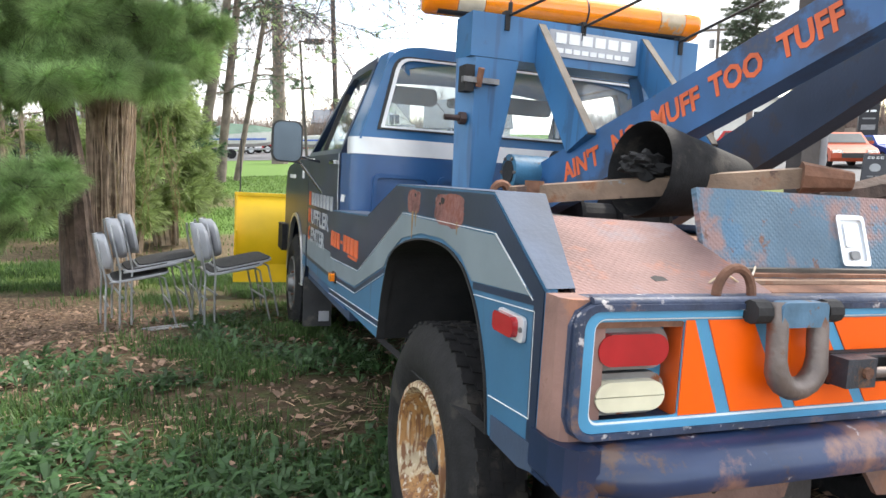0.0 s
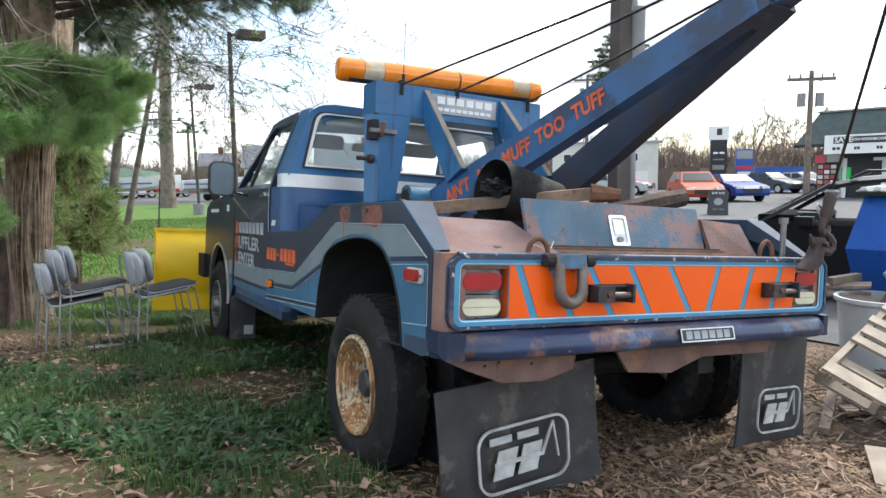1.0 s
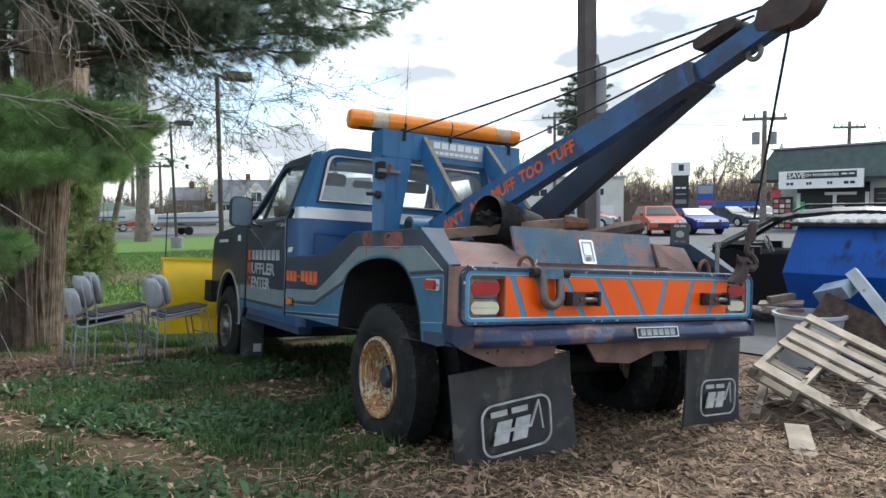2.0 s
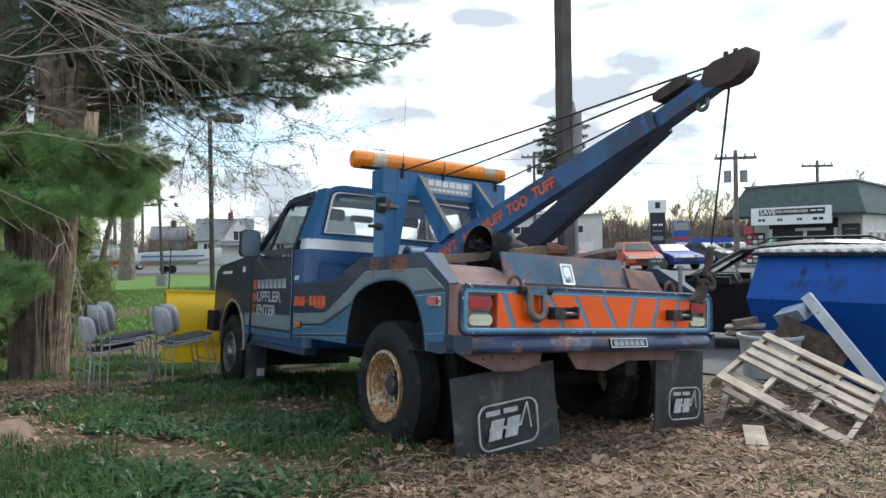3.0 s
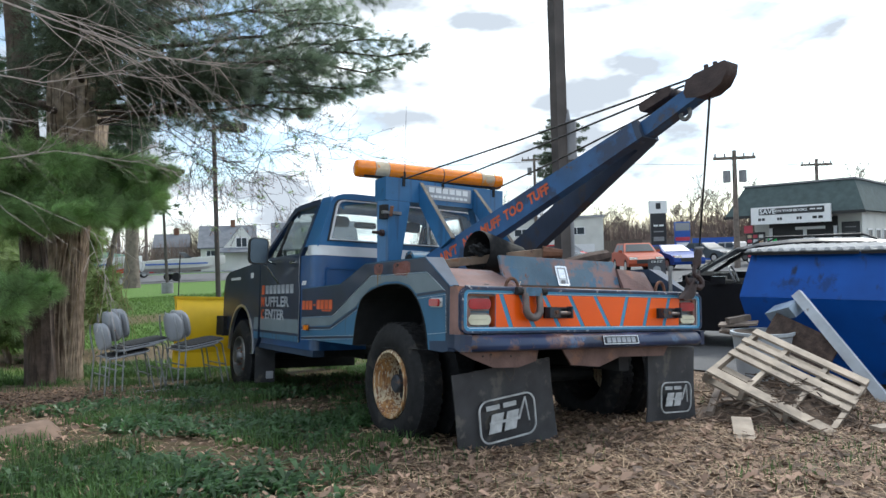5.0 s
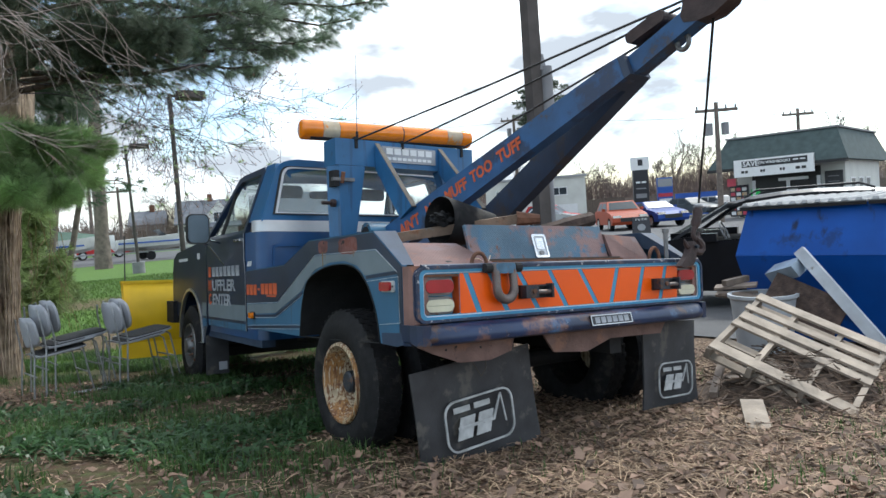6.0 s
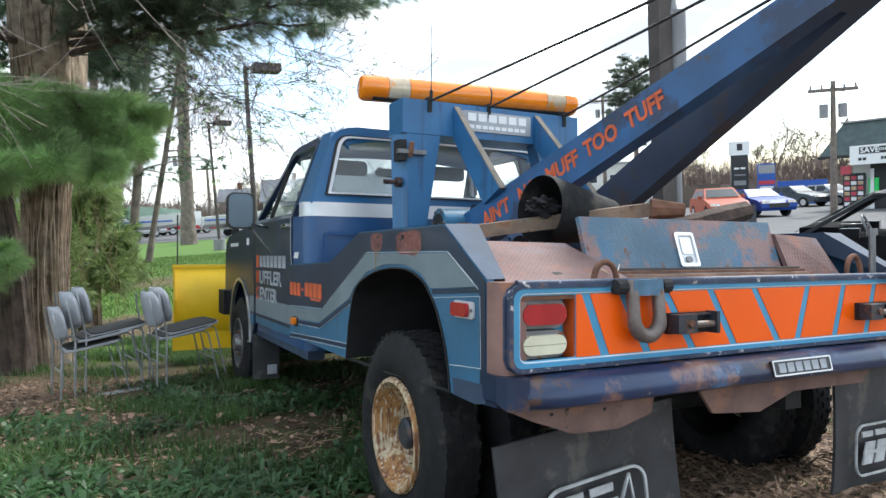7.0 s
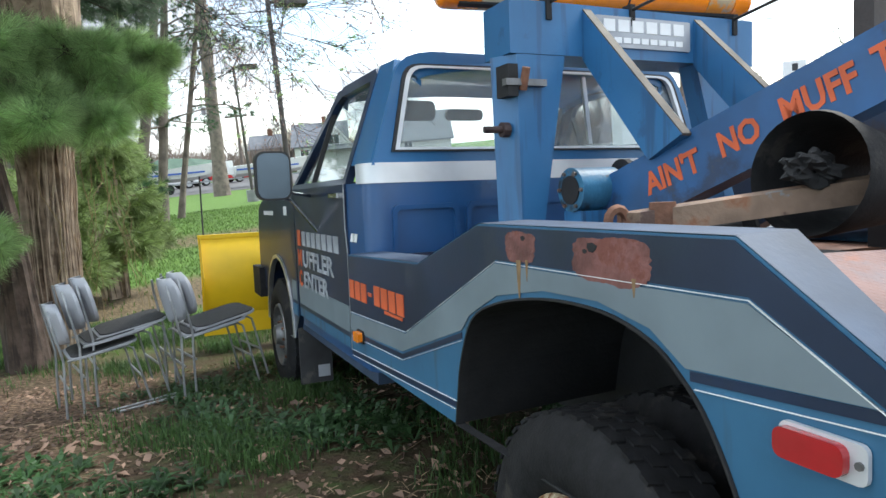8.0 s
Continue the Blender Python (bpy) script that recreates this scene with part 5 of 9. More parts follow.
# wire ropes
for a, b in (((-0.43, YB + 0.03, 1.985), HEAD + n * 0.08), ((-0.02, YB + 0.03, 1.985), HEAD + d * -0.14 + n * 0.10), ((0.56, YB + 0.03, 1.985), HEAD + d * -0.32 + n * 0.07)):
    part("wire_rope", tube([a, Vector(a).lerp(b, 0.5) - Vector((0, 0, 0.012)), b], 0.007, 6), "cable", truck)
    part("rope_anchor", box(a[0] - 0.012, a[0] + 0.012, YB - 0.012, YB + 0.04, 1.92, 2.01), "dark", truck)
part("hoist_rope", tube([HEAD + Vector((0, -0.01, -0.07)), (1.02, -0.068, 1.345)], 0.007, 6), "cable", truck)
hook = part("hook_block", tube([(1.008, -0.07, 1.315), (1.0, -0.07, 1.285), (0.99, -0.07, 1.25), (0.979, -0.07, 1.215), (0.965, -0.07, 1.18)], [0.018, 0.033, 0.026, 0.034, 0.018], 10), "head_brown", truck, "rusty swivel and hooks hanging at the tail", smooth=True)
part("swivel", lathe([(-0.012, 0.0001), (-0.012, 0.026), (0.0, 0.034), (0.012, 0.026), (0.012, 0.0001)], "z", 14, (1.012, -0.07, 1.318)), "conduit", hook, smooth=True)
part("hook", tube([(0.962, -0.07, 1.185), (0.948, -0.07, 1.155), (0.945, -0.07, 1.13), (0.958, -0.07, 1.112), (0.98, -0.07, 1.112), (0.998, -0.07, 1.13), (1.003, -0.07, 1.155)], [0.018, 0.016, 0.016, 0.017, 0.016, 0.014, 0.006], 8), "head_brown", hook, "rusty upper hook", smooth=True)
part("shackle_link", tube([(0.966, -0.075, 1.12), (0.99, -0.08, 1.10), (1.012, -0.08, 1.075), (1.015, -0.08, 1.045), (0.99, -0.08, 1.025), (0.955, -0.08, 1.03), (0.925, -0.078, 1.05)], [0.014, 0.02, 0.023, 0.023, 0.023, 0.02, 0.016], 8), "head_brown", hook, smooth=True)
body = [(0.893, 1.095), (0.92, 1.09), (0.945, 1.06), (0.925, 1.02), (0.905, 0.965), (0.885, 0.945), (0.80, 0.93), (0.765, 0.94), (0.79, 0.965), (0.835, 1.0), (0.865, 1.05)]
part("lower_hook", prism(body, "y", -0.105, -0.06), "head_brown", hook, "heavy dark lower hook", bevel=0.012, smooth=True)
part("hook_tip", tube([(0.872, -0.08, 1.055), (0.85, -0.08, 1.08), (0.84, -0.08, 1.105)], [0.016, 0.014, 0.005], 8), "head_brown", hook, smooth=True)
part("hook_pin", tube([(0.915, -0.125, 1.06), (0.915, -0.045, 1.06)], 0.012, 8), "bracket_steel", hook)
# lettering on the boom
b0, b1 = B0[0], B1[0]
dirb = (b1 - b0).normalized()
right = dirb
upb = Vector((0, 0, 1)) - right * right.z
upb.normalize()
out = right.cross(upb)
def boom_text(words, u, size):
    h = 0.235 - 0.105 * u
    p = b0.lerp(b1, u) + out * 0.0445 + upb * (0.095 - h / 2)
    m = Matrix.Translation(p) @ Matrix((right, upb, out)).transposed().to_4x4()
    lettering("boom_lettering", words, size, m, "orange_text", truck, depth=0.001, bold=0.0035, slant=0.05, squeeze=0.86)
boom_text("AIN'T", 0.171, 0.108)
boom_text("NO", 0.288, 0.108)
boom_text("MUFF", 0.400, 0.108)
boom_text("TOO", 0.513, 0.106)
boom_text("TUFF", 0.626, 0.106)

# ---- cab ----
CW, BELT = 1.015, 1.325


def tumble(bm, k=0.36, z0=BELT, slant=0.0):
    """Leans upright sheets inwards above the belt line."""
    for v in bm.verts:
        if v.co.z > z0:
            v.co.x -= math.copysign((v.co.z - z0) * k, v.co.x)
            v.co.y += (v.co.z - z0) * slant


cab = tagged(new("cab"), "deep blue pickup cab with navy doors")
cab.parent = truck
lower = prism(rounded(2 * CW, 1.52, 0.09, 5, 0, 3.22), "z", 0.46, BELT)
part("cab_shell", lower, "cab_blue", cab, smooth=True, bevel=0.012)
for x in (-0.74, -0.37, 0.0, 0.37, 0.74):
    part("pressed_panel", ring_prism(rounded(0.33, 0.30, 0.035, 4, x, 1.07), rounded(0.285, 0.255, 0.025, 4, x, 1.07), "y", 2.442, 2.462), "cab_blue", cab, bevel=0.004)
# silver belt band round the back
bm = prism(rounded(2 * CW + 0.012, 1.53, 0.09, 5, 0, 3.22), "z", BELT - 0.005, 1.41)
geom = [v for v in bm.verts if v.co.y > 3.0]
bmesh.ops.bisect_plane(bm, geom=bm.verts[:] + bm.edges[:] + bm.faces[:], plane_co=(0, 2.60, 0), plane_no=(0, 1, 0), clear_outer=True)
part("belt_band", bm, "bright_trim", cab, "brushed silver band across the cab back", smooth=True)
# back wall above the band, with the window opening
half = [(0.985, 1.40), (0.845, 1.80), (0.828, 1.836), (0.802, 1.87), (0.765, 1.897), (0.71, 1.915), (0.64, 1.925)]
outer = half + [(-x, z) for x, z in reversed(half)]
half = [(0.872, 1.466), (0.792, 1.785), (0.78, 1.815), (0.76, 1.838), (0.735, 1.85), (0.70, 1.855), (0.3, 1.857)]
inner = half + [(-x, z) for x, z in reversed(half)]
bm = ring_prism(outer, inner, "y", 2.465, 2.505)
for v in bm.verts:
    v.co.y += (v.co.z - 1.40) * 0.14
part("cab_back", bm, "roof_blue", cab, bevel=0.008)
def tilt_back(bm):
    for v in bm.verts:
        v.co.y += (v.co.z - 1.40) * 0.14
    return bm
shrink = lambda k: [(x * k, 1.665 + (z - 1.665) * (1 - (1 - k) * 2.2)) for x, z in inner]
part("window_seal", tilt_back(ring_prism(shrink(1.02), shrink(1.0), "y", 2.453, 2.468)), "trim_black", cab)
part("window_trim", tilt_back(ring_prism(shrink(1.0), shrink(0.975), "y", 2.451, 2.475)), "bright_trim", cab, "bright trim round the rear window")
pane = part("rear_window", tilt_back(prism(shrink(0.985), "y", 2.479, 2.483)), "sky_hazed_glass", cab, "rear window glass")
pane.visible_shadow = False
part("window_divider", tilt_back(box(0.20, 0.222, 2.470, 2.487, 1.49, 1.84)), "silver", cab)
part("window_divider", tilt_back(box(-0.222, -0.20, 2.470, 2.487, 1.49, 1.84)), "silver", cab)
# roof
bm = bmesh.new()
rows = []
for y, drop, hw in ((2.53, 0.075, 0.73), (2.565, 0.03, 0.78), (2.67, 0.008, 0.805), (3.0, 0.0, 0.815), (3.3, 0.006, 0.815), (3.45, 0.025, 0.805), (3.53, 0.06, 0.79)):
    rows.append([bm.verts.new((hw * math.sin(a), y, 1.885 - drop + 0.078 * math.cos(a))) for a in [radians(-105 + 210 * k / 16) for k in range(17)]])
for a, b in zip(rows, rows[1:]):
    for i in range(16):
        bm.faces.new((a[i], a[i + 1], b[i + 1], b[i]))
under = bmesh.ops.extrude_face_region(bm, geom=bm.faces[:])
for v in [e for e in under["geom"] if isinstance(e, bmesh.types.BMVert)]:
    v.co.z -= 0.03
part("roof", bm, "roof_blue", cab, smooth=True)
for x in (-0.6, -0.15, 0.15, 0.6):
    part("roof_marker", prism(rounded(0.09, 0.05, 0.02, 3, x, 3.42), "z", 1.935, 1.97), "amber_lens", cab, bevel=0.008)
for sx in (-1, 1):
    # cab corner
    bm = prism([(2.487, 1.412), (2.54, 1.80), (2.585, 1.89), (2.80, 1.90), (2.80, 1.412)], "x", sx * CW, sx * (CW - 0.03))
    tumble(bm)
    part("cab_corner", bm, "roof_blue", cab, bevel=0.028, segments=4, smooth=True)
    # door
    door = part("door", prism([(2.77, 0.52), (2.77, 1.0), (2.795, 1.12), (2.785, BELT), (3.96, BELT), (3.95, 0.9), (3.92, 0.52)], "x", sx * (CW + 0.012), sx * (CW - 0.01)), "navy", cab, "dark navy door", bevel=0.006)
    bm = ring_prism([(2.785, BELT), (2.79, 1.86), (2.84, 1.895), (3.40, 1.895), (3.52, 1.85), (4.03, BELT)], [(2.84, BELT + 0.03), (2.845, 1.81), (2.87, 1.835), (3.38, 1.835), (3.47, 1.80), (3.93, BELT + 0.03)], "x", sx * (CW + 0.006), sx * (CW - 0.035))
    tumble(bm)
    part("door_frame", bm, "navy", door, bevel=0.005)
    bm = prism([(2.84, BELT + 0.03), (2.845, 1.81), (2.87, 1.835), (3.38, 1.835), (3.47, 1.80), (3.93, BELT + 0.03)], "x", sx * (CW - 0.016), sx * (CW - 0.02))
    tumble(bm)
    gl = part("door_glass", bm, "glass", door)
    gl.visible_shadow = False
    bm = box(min(sx * (CW - 0.03), sx * CW), max(sx * (CW - 0.03), sx * CW), 3.52, 3.54, BELT + 0.03, 1.78)
    tumble(bm)
    part("vent_bar", bm, "trim_black", door)
    part("door_edge_line", hexa([(sx * (CW + 0.0125), 2.762, 0.52), (sx * (CW + 0.0125), 2.77, 0.52), (sx * (CW + 0.0125), 2.77, 1.0), (sx * (CW + 0.0125), 2.762, 1.0)], [(sx * (CW + 0.016), 2.762, 0.52), (sx * (CW + 0.016), 2.77, 0.52), (sx * (CW + 0.016), 2.77, 1.0), (sx * (CW + 0.016), 2.762, 1.0)]), "silver", door)
    part("door_edge_line", hexa([(sx * (CW + 0.0125), 2.762, 1.0), (sx * (CW + 0.0125), 2.77, 1.0), (sx * (CW + 0.0125), 2.797, 1.12), (sx * (CW + 0.0125), 2.787, 1.12)], [(sx * (CW + 0.016), 2.762, 1.0), (sx * (CW + 0.016), 2.77, 1.0), (sx * (CW + 0.016), 2.797, 1.12), (sx * (CW + 0.016), 2.787, 1.12)]), "silver", door)
    part("door_edge_line", box(min(sx * (CW + 0.0125), sx * (CW + 0.016)), max(sx * (CW + 0.0125), sx * (CW + 0.016)), 2.784, 2.792, 1.12, BELT), "silver", door)
    part("door_handle", box(min(sx * (CW + 0.012), sx * (CW + 0.035)), max(sx * (CW + 0.012), sx * (CW + 0.035)), 2.84, 3.0, 1.262, 1.286), "chrome", door, "chrome handle", bevel=0.006)
    # stripes along door and fender
    for y0, y1, z0, z1, mt in ((2.78, 3.91, 0.60, 0.73, "grey"), (2.78, 3.91, 0.52, 0.575, "steel_blue"), (2.78, 3.91, 0.575, 0.60, "navy")):
        part("stripe", box(min(sx * (CW + 0.0125), sx * (CW + 0.015)), max(sx * (CW + 0.0125), sx * (CW + 0.015)), y0, y1, z0, z1), mt, door)
    # sill uses the darker ledge paint to put the shadow into its colour
    part("sill", box(min(sx * 0.99, sx * 0.88), max(sx * 0.99, sx * 0.88), 2.5, 4.05, 0.40, 0.52), "ledge", cab, bevel=0.01)
    # mirror
    mir = part("door_mirror", prism(rounded(0.19, 0.26, 0.05, 5, sx * 1.27, 1.392), "y", 3.26, 3.31), "trim_black", cab, "black-backed door mirror", smooth=True, bevel=0.012)
    part("mirror_glass", prism(rounded(0.17, 0.24, 0.045, 5, sx * 1.27, 1.392), "y", 3.255, 3.2595), "mirror", mir, "mirror glass")
    for z in (1.26, 1.30):
        part("mirror_arm", tube([(sx * 1.27, 3.29, 1.28), (sx * 1.17, 3.34, z), (sx * 1.025, 3.48 - (1.3 - z) * 3, z - (1.3 - z) * 4 - 0.02)], 0.010, 6), "chrome", mir)
# writing on the door, with plain bars for the name
def door_word(words, y0, y1, z, material):
    """Letters that fill the stretch from y0 back to y1."""
    me = text_mesh(words, 0.14, 0.0012, 0.004)
    w = max(v.co.x for v in me.vertices) - min(v.co.x for v in me.vertices)
    mid = (max(v.co.x for v in me.vertices) + min(v.co.x for v in me.vertices)) / 2
    for v in me.vertices:
        v.co.x = (v.co.x - mid) * (y0 - y1) / w
    me.materials.clear()
    me.materials.append(M[material])
    ob = new("door_lettering", me)
    ob.parent = cab
    ob.matrix_basis = pose(-CW - 0.0145, (y0 + y1) / 2, z) @ FACE_LEFT


bars("door_bar", 1, 0.105, 0.098, pose(-CW - 0.0145, 3.84, 1.022) @ FACE_LEFT, "orange_text", cab)
bars("door_bar", 7, 0.86, 0.088, pose(-CW - 0.0145, 3.34, 1.022) @ FACE_LEFT, "faded_text", cab, gap=0.24)
door_word("M", 3.89, 3.79, 0.892, "orange_text")
door_word("UFFLER", 3.76, 3.04, 0.892, "faded_text")
door_word("C", 3.88, 3.80, 0.762, "orange_text")
door_word("ENTER", 3.75, 3.17, 0.762, "faded_text")
bars("number_bar", 3, 0.25, 0.078, pose(-1.1145, 2.345, 0.865) @ FACE_LEFT, "orange_text", cab, gap=0.2)
bars("number_bar", 1, 0.06, 0.014, pose(-1.1145, 2.18, 0.868) @ FACE_LEFT, "orange_text", cab)
bars("number_bar", 4, 0.34, 0.078, pose(-1.1145, 1.965, 0.872) @ FACE_LEFT, "orange_text", cab, gap=0.2)
bars("number_bar", 1, 0.24, 0.011, pose(-1.1145, 1.915, 0.822) @ FACE_LEFT, "orange_text", cab)
# front clip
WC, WR = 4.62, 0.49
arch = [(WC + WR * math.cos(a), 0.33 + WR * 1.1 * math.sin(a)) for a in [math.pi * k / 12 for k in range(13)]]
front = [(3.98, 0.50), (3.98, BELT), (4.05, 1.335), (5.20, 1.26), (5.36, 1.20), (5.42, 1.05), (5.43, 0.62), (5.16, 0.55)] + arch[0:1] + arch[1:]
clip = part("front_clip", prism(front, "x", -1.025, 1.025), "navy", cab, "navy front fenders and bonnet", bevel=0.02)
part("wheel_opening_trim", ring_prism(arch + [(WC, 0.32)], [(WC + (y - WC) * 0.95, 0.33 + (z - 0.33) * 0.95) for y, z in arch] + [(WC, 0.325)], "x", -1.037, -1.0), "silver", clip)
part("engine_bay", box(-0.68, 0.68, 4.0, 5.3, 0.35, 1.1), "dark", cab)
for z0, z1, mt in ((0.60, 0.73, "grey"), (0.50, 0.575, "steel_blue")):
    part("stripe", box(-1.031, -1.026, 3.99, 4.13, z0, z1), mt, clip)
bars("fender_bar", 9, 0.40, 0.032, pose(-1.0285, 4.9, 1.17) @ FACE_LEFT, "white_text", clip)
bars("fender_bar", 2, 0.11, 0.06, pose(-1.0285, 4.25, 1.19) @ FACE_LEFT, "white_text", clip)
bars("corner_mark", 2, 0.11, 0.04, pose(-CW - 0.004, 2.68, 1.07) @ FACE_LEFT, "white_text", cab, slant=0.6)
part("front_bumper", box(-1.04, 1.04, 5.40, 5.56, 0.50, 0.68), "steel", truck, "steel front bumper", bevel=0.03)
part("bumper_end", box(-1.07, -0.98, 5.22, 5.56, 0.48, 0.72), "black", truck, "black rubber bumper end", bevel=0.03)
part("front_mud_flap", box(-1.02, -0.80, 4.06, 4.075, 0.02, 0.42), "flap", truck)
part("flap_label", box(-0.90, -0.82, 4.052, 4.0595, 0.06, 0.14), "chair_grey", truck)
# windscreen
ws = [(-0.96, 4.02, BELT + 0.02), (0.96, 4.02, BELT + 0.02), (0.77, 3.52, 1.86), (-0.77, 3.52, 1.86)]
bm = hexa(ws, [(x, y + 0.006, z + 0.004) for x, y, z in ws])
w = part("windscreen", bm, "glass", cab)
w.visible_shadow = False
for sx in (-1, 1):
    part("windscreen_pillar", hexa([(sx * 1.0, 4.05, BELT), (sx * 0.94, 4.05, BELT), (sx * 0.94, 3.99, BELT), (sx * 1.0, 3.99, BELT)], [(sx * 0.815, 3.53, 1.885), (sx * 0.76, 3.53, 1.885), (sx * 0.76, 3.47, 1.885), (sx * 0.815, 3.47, 1.885)]), "navy", cab)
# inside
part("dashboard", box(-0.9, 0.9, 3.72, 4.0, 1.15, 1.36), "trim_black", cab, bevel=0.03)
part("bench_seat", box(-0.8, 0.8, 2.66, 2.82, 1.1, 1.42), "trim_black", cab, "dark bench seat back", bevel=0.05)
part("steering_wheel", tube([(-0.42 + 0.19 * math.cos(a), 3.55 + 0.06 * math.sin(a), 1.36 + 0.17 * math.sin(a)) for a in [k * math.pi / 10 for k in range(21)]], 0.013, 6), "trim_black", cab)
part("inside_mirror", prism(rounded(0.26, 0.07, 0.03, 4, 0.0, 1.76), "y", 3.50, 3.53), "trim_black", cab, bevel=0.008)
for x in (-0.45, 0.45):
    part("sun_visor", prism(rounded(0.42, 0.12, 0.04, 4, x, 1.77), "y", 3.42, 3.44), "trim_black", cab, bevel=0.006)

# winch, beam, rubber boot and debris lying on the deck
winch = tagged(new("winch"), "blue winch with greasy drum")
winch.parent = truck
part("winch_motor", tube([(-0.43, 1.76, 1.255), (-0.24, 1.76, 1.255)], 0.085, 18), "winch_blue", winch, smooth=True, bevel=0.01)
part("winch_end", tube([(-0.436, 1.76, 1.255), (-0.428, 1.76, 1.255)], 0.055, 18), "dark", winch, "greasy open motor end")
for k in range(6):
    part("winch_bolt", tube([(-0.44, 1.76 + 0.07 * math.cos(k * 1.047), 1.255 + 0.07 * math.sin(k * 1.047)), (-0.428, 1.76 + 0.07 * math.cos(k * 1.047), 1.255 + 0.07 * math.sin(k * 1.047))], 0.008, 6), "rust_steel", winch)
part("winch_cap", tube([(-0.245, 1.76, 1.265), (-0.20, 1.76, 1.265)], 0.05, 14), "dark", winch)
part("winch_drum", tube([(-0.12, 1.72, 1.06), (0.35, 1.72, 1.06)], 0.075, 16), "dark", winch)
part("winch_bracket", box(-0.42, -0.24, 1.70, 1.82, 0.966, 1.175), "blue", winch, bevel=0.008)
part("winch_wheel", tube([(-0.20, 1.75, 1.30), (-0.17, 1.75, 1.30)], 0.07, 18), "dark", winch, bevel=0.006)
for x in (-0.12, 0.10, 0.36):
    part("drum_flange", tube([(x, 1.72, 1.06), (x + 0.02, 1.72, 1.06)], 0.13, 20), "dark", winch)

# ---- things lying on the deck ----
bm = hexa([(-0.77, 1.07, 1.13), (-0.755, 1.0, 1.13), (-0.755, 1.0, 1.19), (-0.77, 1.07, 1.19)], [(0.02, 0.52, 1.245), (0.035, 0.45, 1.245), (0.035, 0.45, 1.305), (0.02, 0.52, 1.305)])
rod = tagged(part("tow_bar", bm, "bar_paint", bevel=0.022), "rusty steel tow bar lying across the deck", "tow bar")
rod.matrix_basis = LEVEL
part("bar_eye", tube([(-0.785 + 0.03 * math.cos(a), 1.05, 1.17 + 0.03 * math.sin(a)) for a in [k * math.pi / 6 for k in range(13)]], 0.014, 6), "rust", rod, smooth=True)
part("bar_joint", tube([(-0.69, 0.985, 1.12), (-0.69, 0.985, 1.215)], 0.034, 12), "rust", rod, smooth=True)
part("bar_end", tube([(-0.02, 0.51, 1.27), (0.10, 0.43, 1.265)], [0.05, 0.03], 8), "rust", rod)
profile = [(0.0, 0.155), (0.02, 0.16), (0.15, 0.14), (0.32, 0.115), (0.42, 0.10), (0.42, 0.092), (0.32, 0.106), (0.15, 0.13), (0.02, 0.148)]
bm = lathe(profile, "x", 32, closed=True)
cone = tagged(part("rubber_funnel", bm, "black", smooth=True), "black rubber funnel lying on its side", "rubber funnel")
cone.matrix_basis = LEVEL @ pose(-0.43, 0.77, 1.272, 0, 5, 4)
bm = bmesh.new()
bmesh.ops.create_icosphere(bm, subdivisions=4, radius=1.0)
for v in bm.verts:
    v.co *= 0.78 + 0.55 * noise.noise(v.co * 1.6) + 0.28 * noise.noise(v.co * 4.0) + 0.10 * noise.noise(v.co * 9.0)
    v.co = Vector((0.03 + v.co.x * 0.10, v.co.y * 0.06, 0.015 + v.co.z * 0.05))
part("greasy_rag", bm, "dark", cone, "crumpled greasy black rag", smooth=True)
log = tagged(part("wood_offcut", tube([(0.38, 0.80, 1.215), (0.55, 0.77, 1.235), (0.72, 0.76, 1.27), (0.89, 0.74, 1.305)], [0.03, 0.05, 0.058, 0.052], 7), "dark_wood"), "rough wooden offcut on the deck", "wood")
log.matrix_basis = LEVEL
up = tagged(part("deck_stake", tube([(0.84, 0.06, 0.985), (0.84, 0.06, 1.17)], 0.014, 8), "steel"), "thin steel stake standing in the deck edge", "stake")
up.matrix_basis = LEVEL
part("stake_cap", tube([(0.84, 0.06, 1.155), (0.84, 0.06, 1.185)], 0.022, 10), "steel", up)
arm = tagged(part("wheel_lift_frame", tube([(0.80, 0.95, 1.03), (0.79, 0.9, 1.22), (0.83, 0.88, 1.27), (0.92, 0.85, 1.27), (0.95, 0.83, 1.20), (0.95, 0.80, 1.03)], 0.02, 8), "dark", smooth=True), "black tubular frame on the deck", "frame")
arm.matrix_basis = LEVEL

# ---- snow plow ----
plow = root("snow_plow", "yellow steel snow plow blade standing on the grass", "snow plow", LEVEL)
def plow_curve(k):
    a = radians(-38 + 84 * k)
    return 6.56 - 0.42 * math.cos(a), 0.54 + 0.56 * math.sin(a)
prof = [plow_curve(k / 12) for k in range(13)]
z_low = min(z for _, z in prof)
outline = prof + [(y + 0.012, z) for y, z in reversed(prof)]
part("blade", prism(outline, "x", -1.455, 1.15), "yellow", plow, smooth=True)
part("top_edge", box(-1.455, 1.15, prof[-1][0] - 0.02, prof[-1][0] + 0.05, prof[-1][1] - 0.01, prof[-1][1] + 0.025), "yellow", plow, bevel=0.004)
for x in (-1.435, -0.7, 0.0, 0.6, 1.13):
    part("rib", prism(prof + [(prof[-1][0] - 0.05, prof[-1][1]), (prof[6][0] - 0.06, prof[6][1]), (prof[0][0] - 0.05, prof[0][1])], "x", x - 0.006, x + 0.006), "yellow", plow)
part("cutting_edge", box(-1.455, 1.15, prof[0][0] - 0.01, prof[0][0] + 0.014, 0.02, z_low + 0.03), "yellow", plow)
part("blade_guide", tube([(-1.40, 6.30, 0.92), (-1.40, 6.30, 1.52)], 0.008, 6), "trim_black", plow, "thin black blade guide rod")
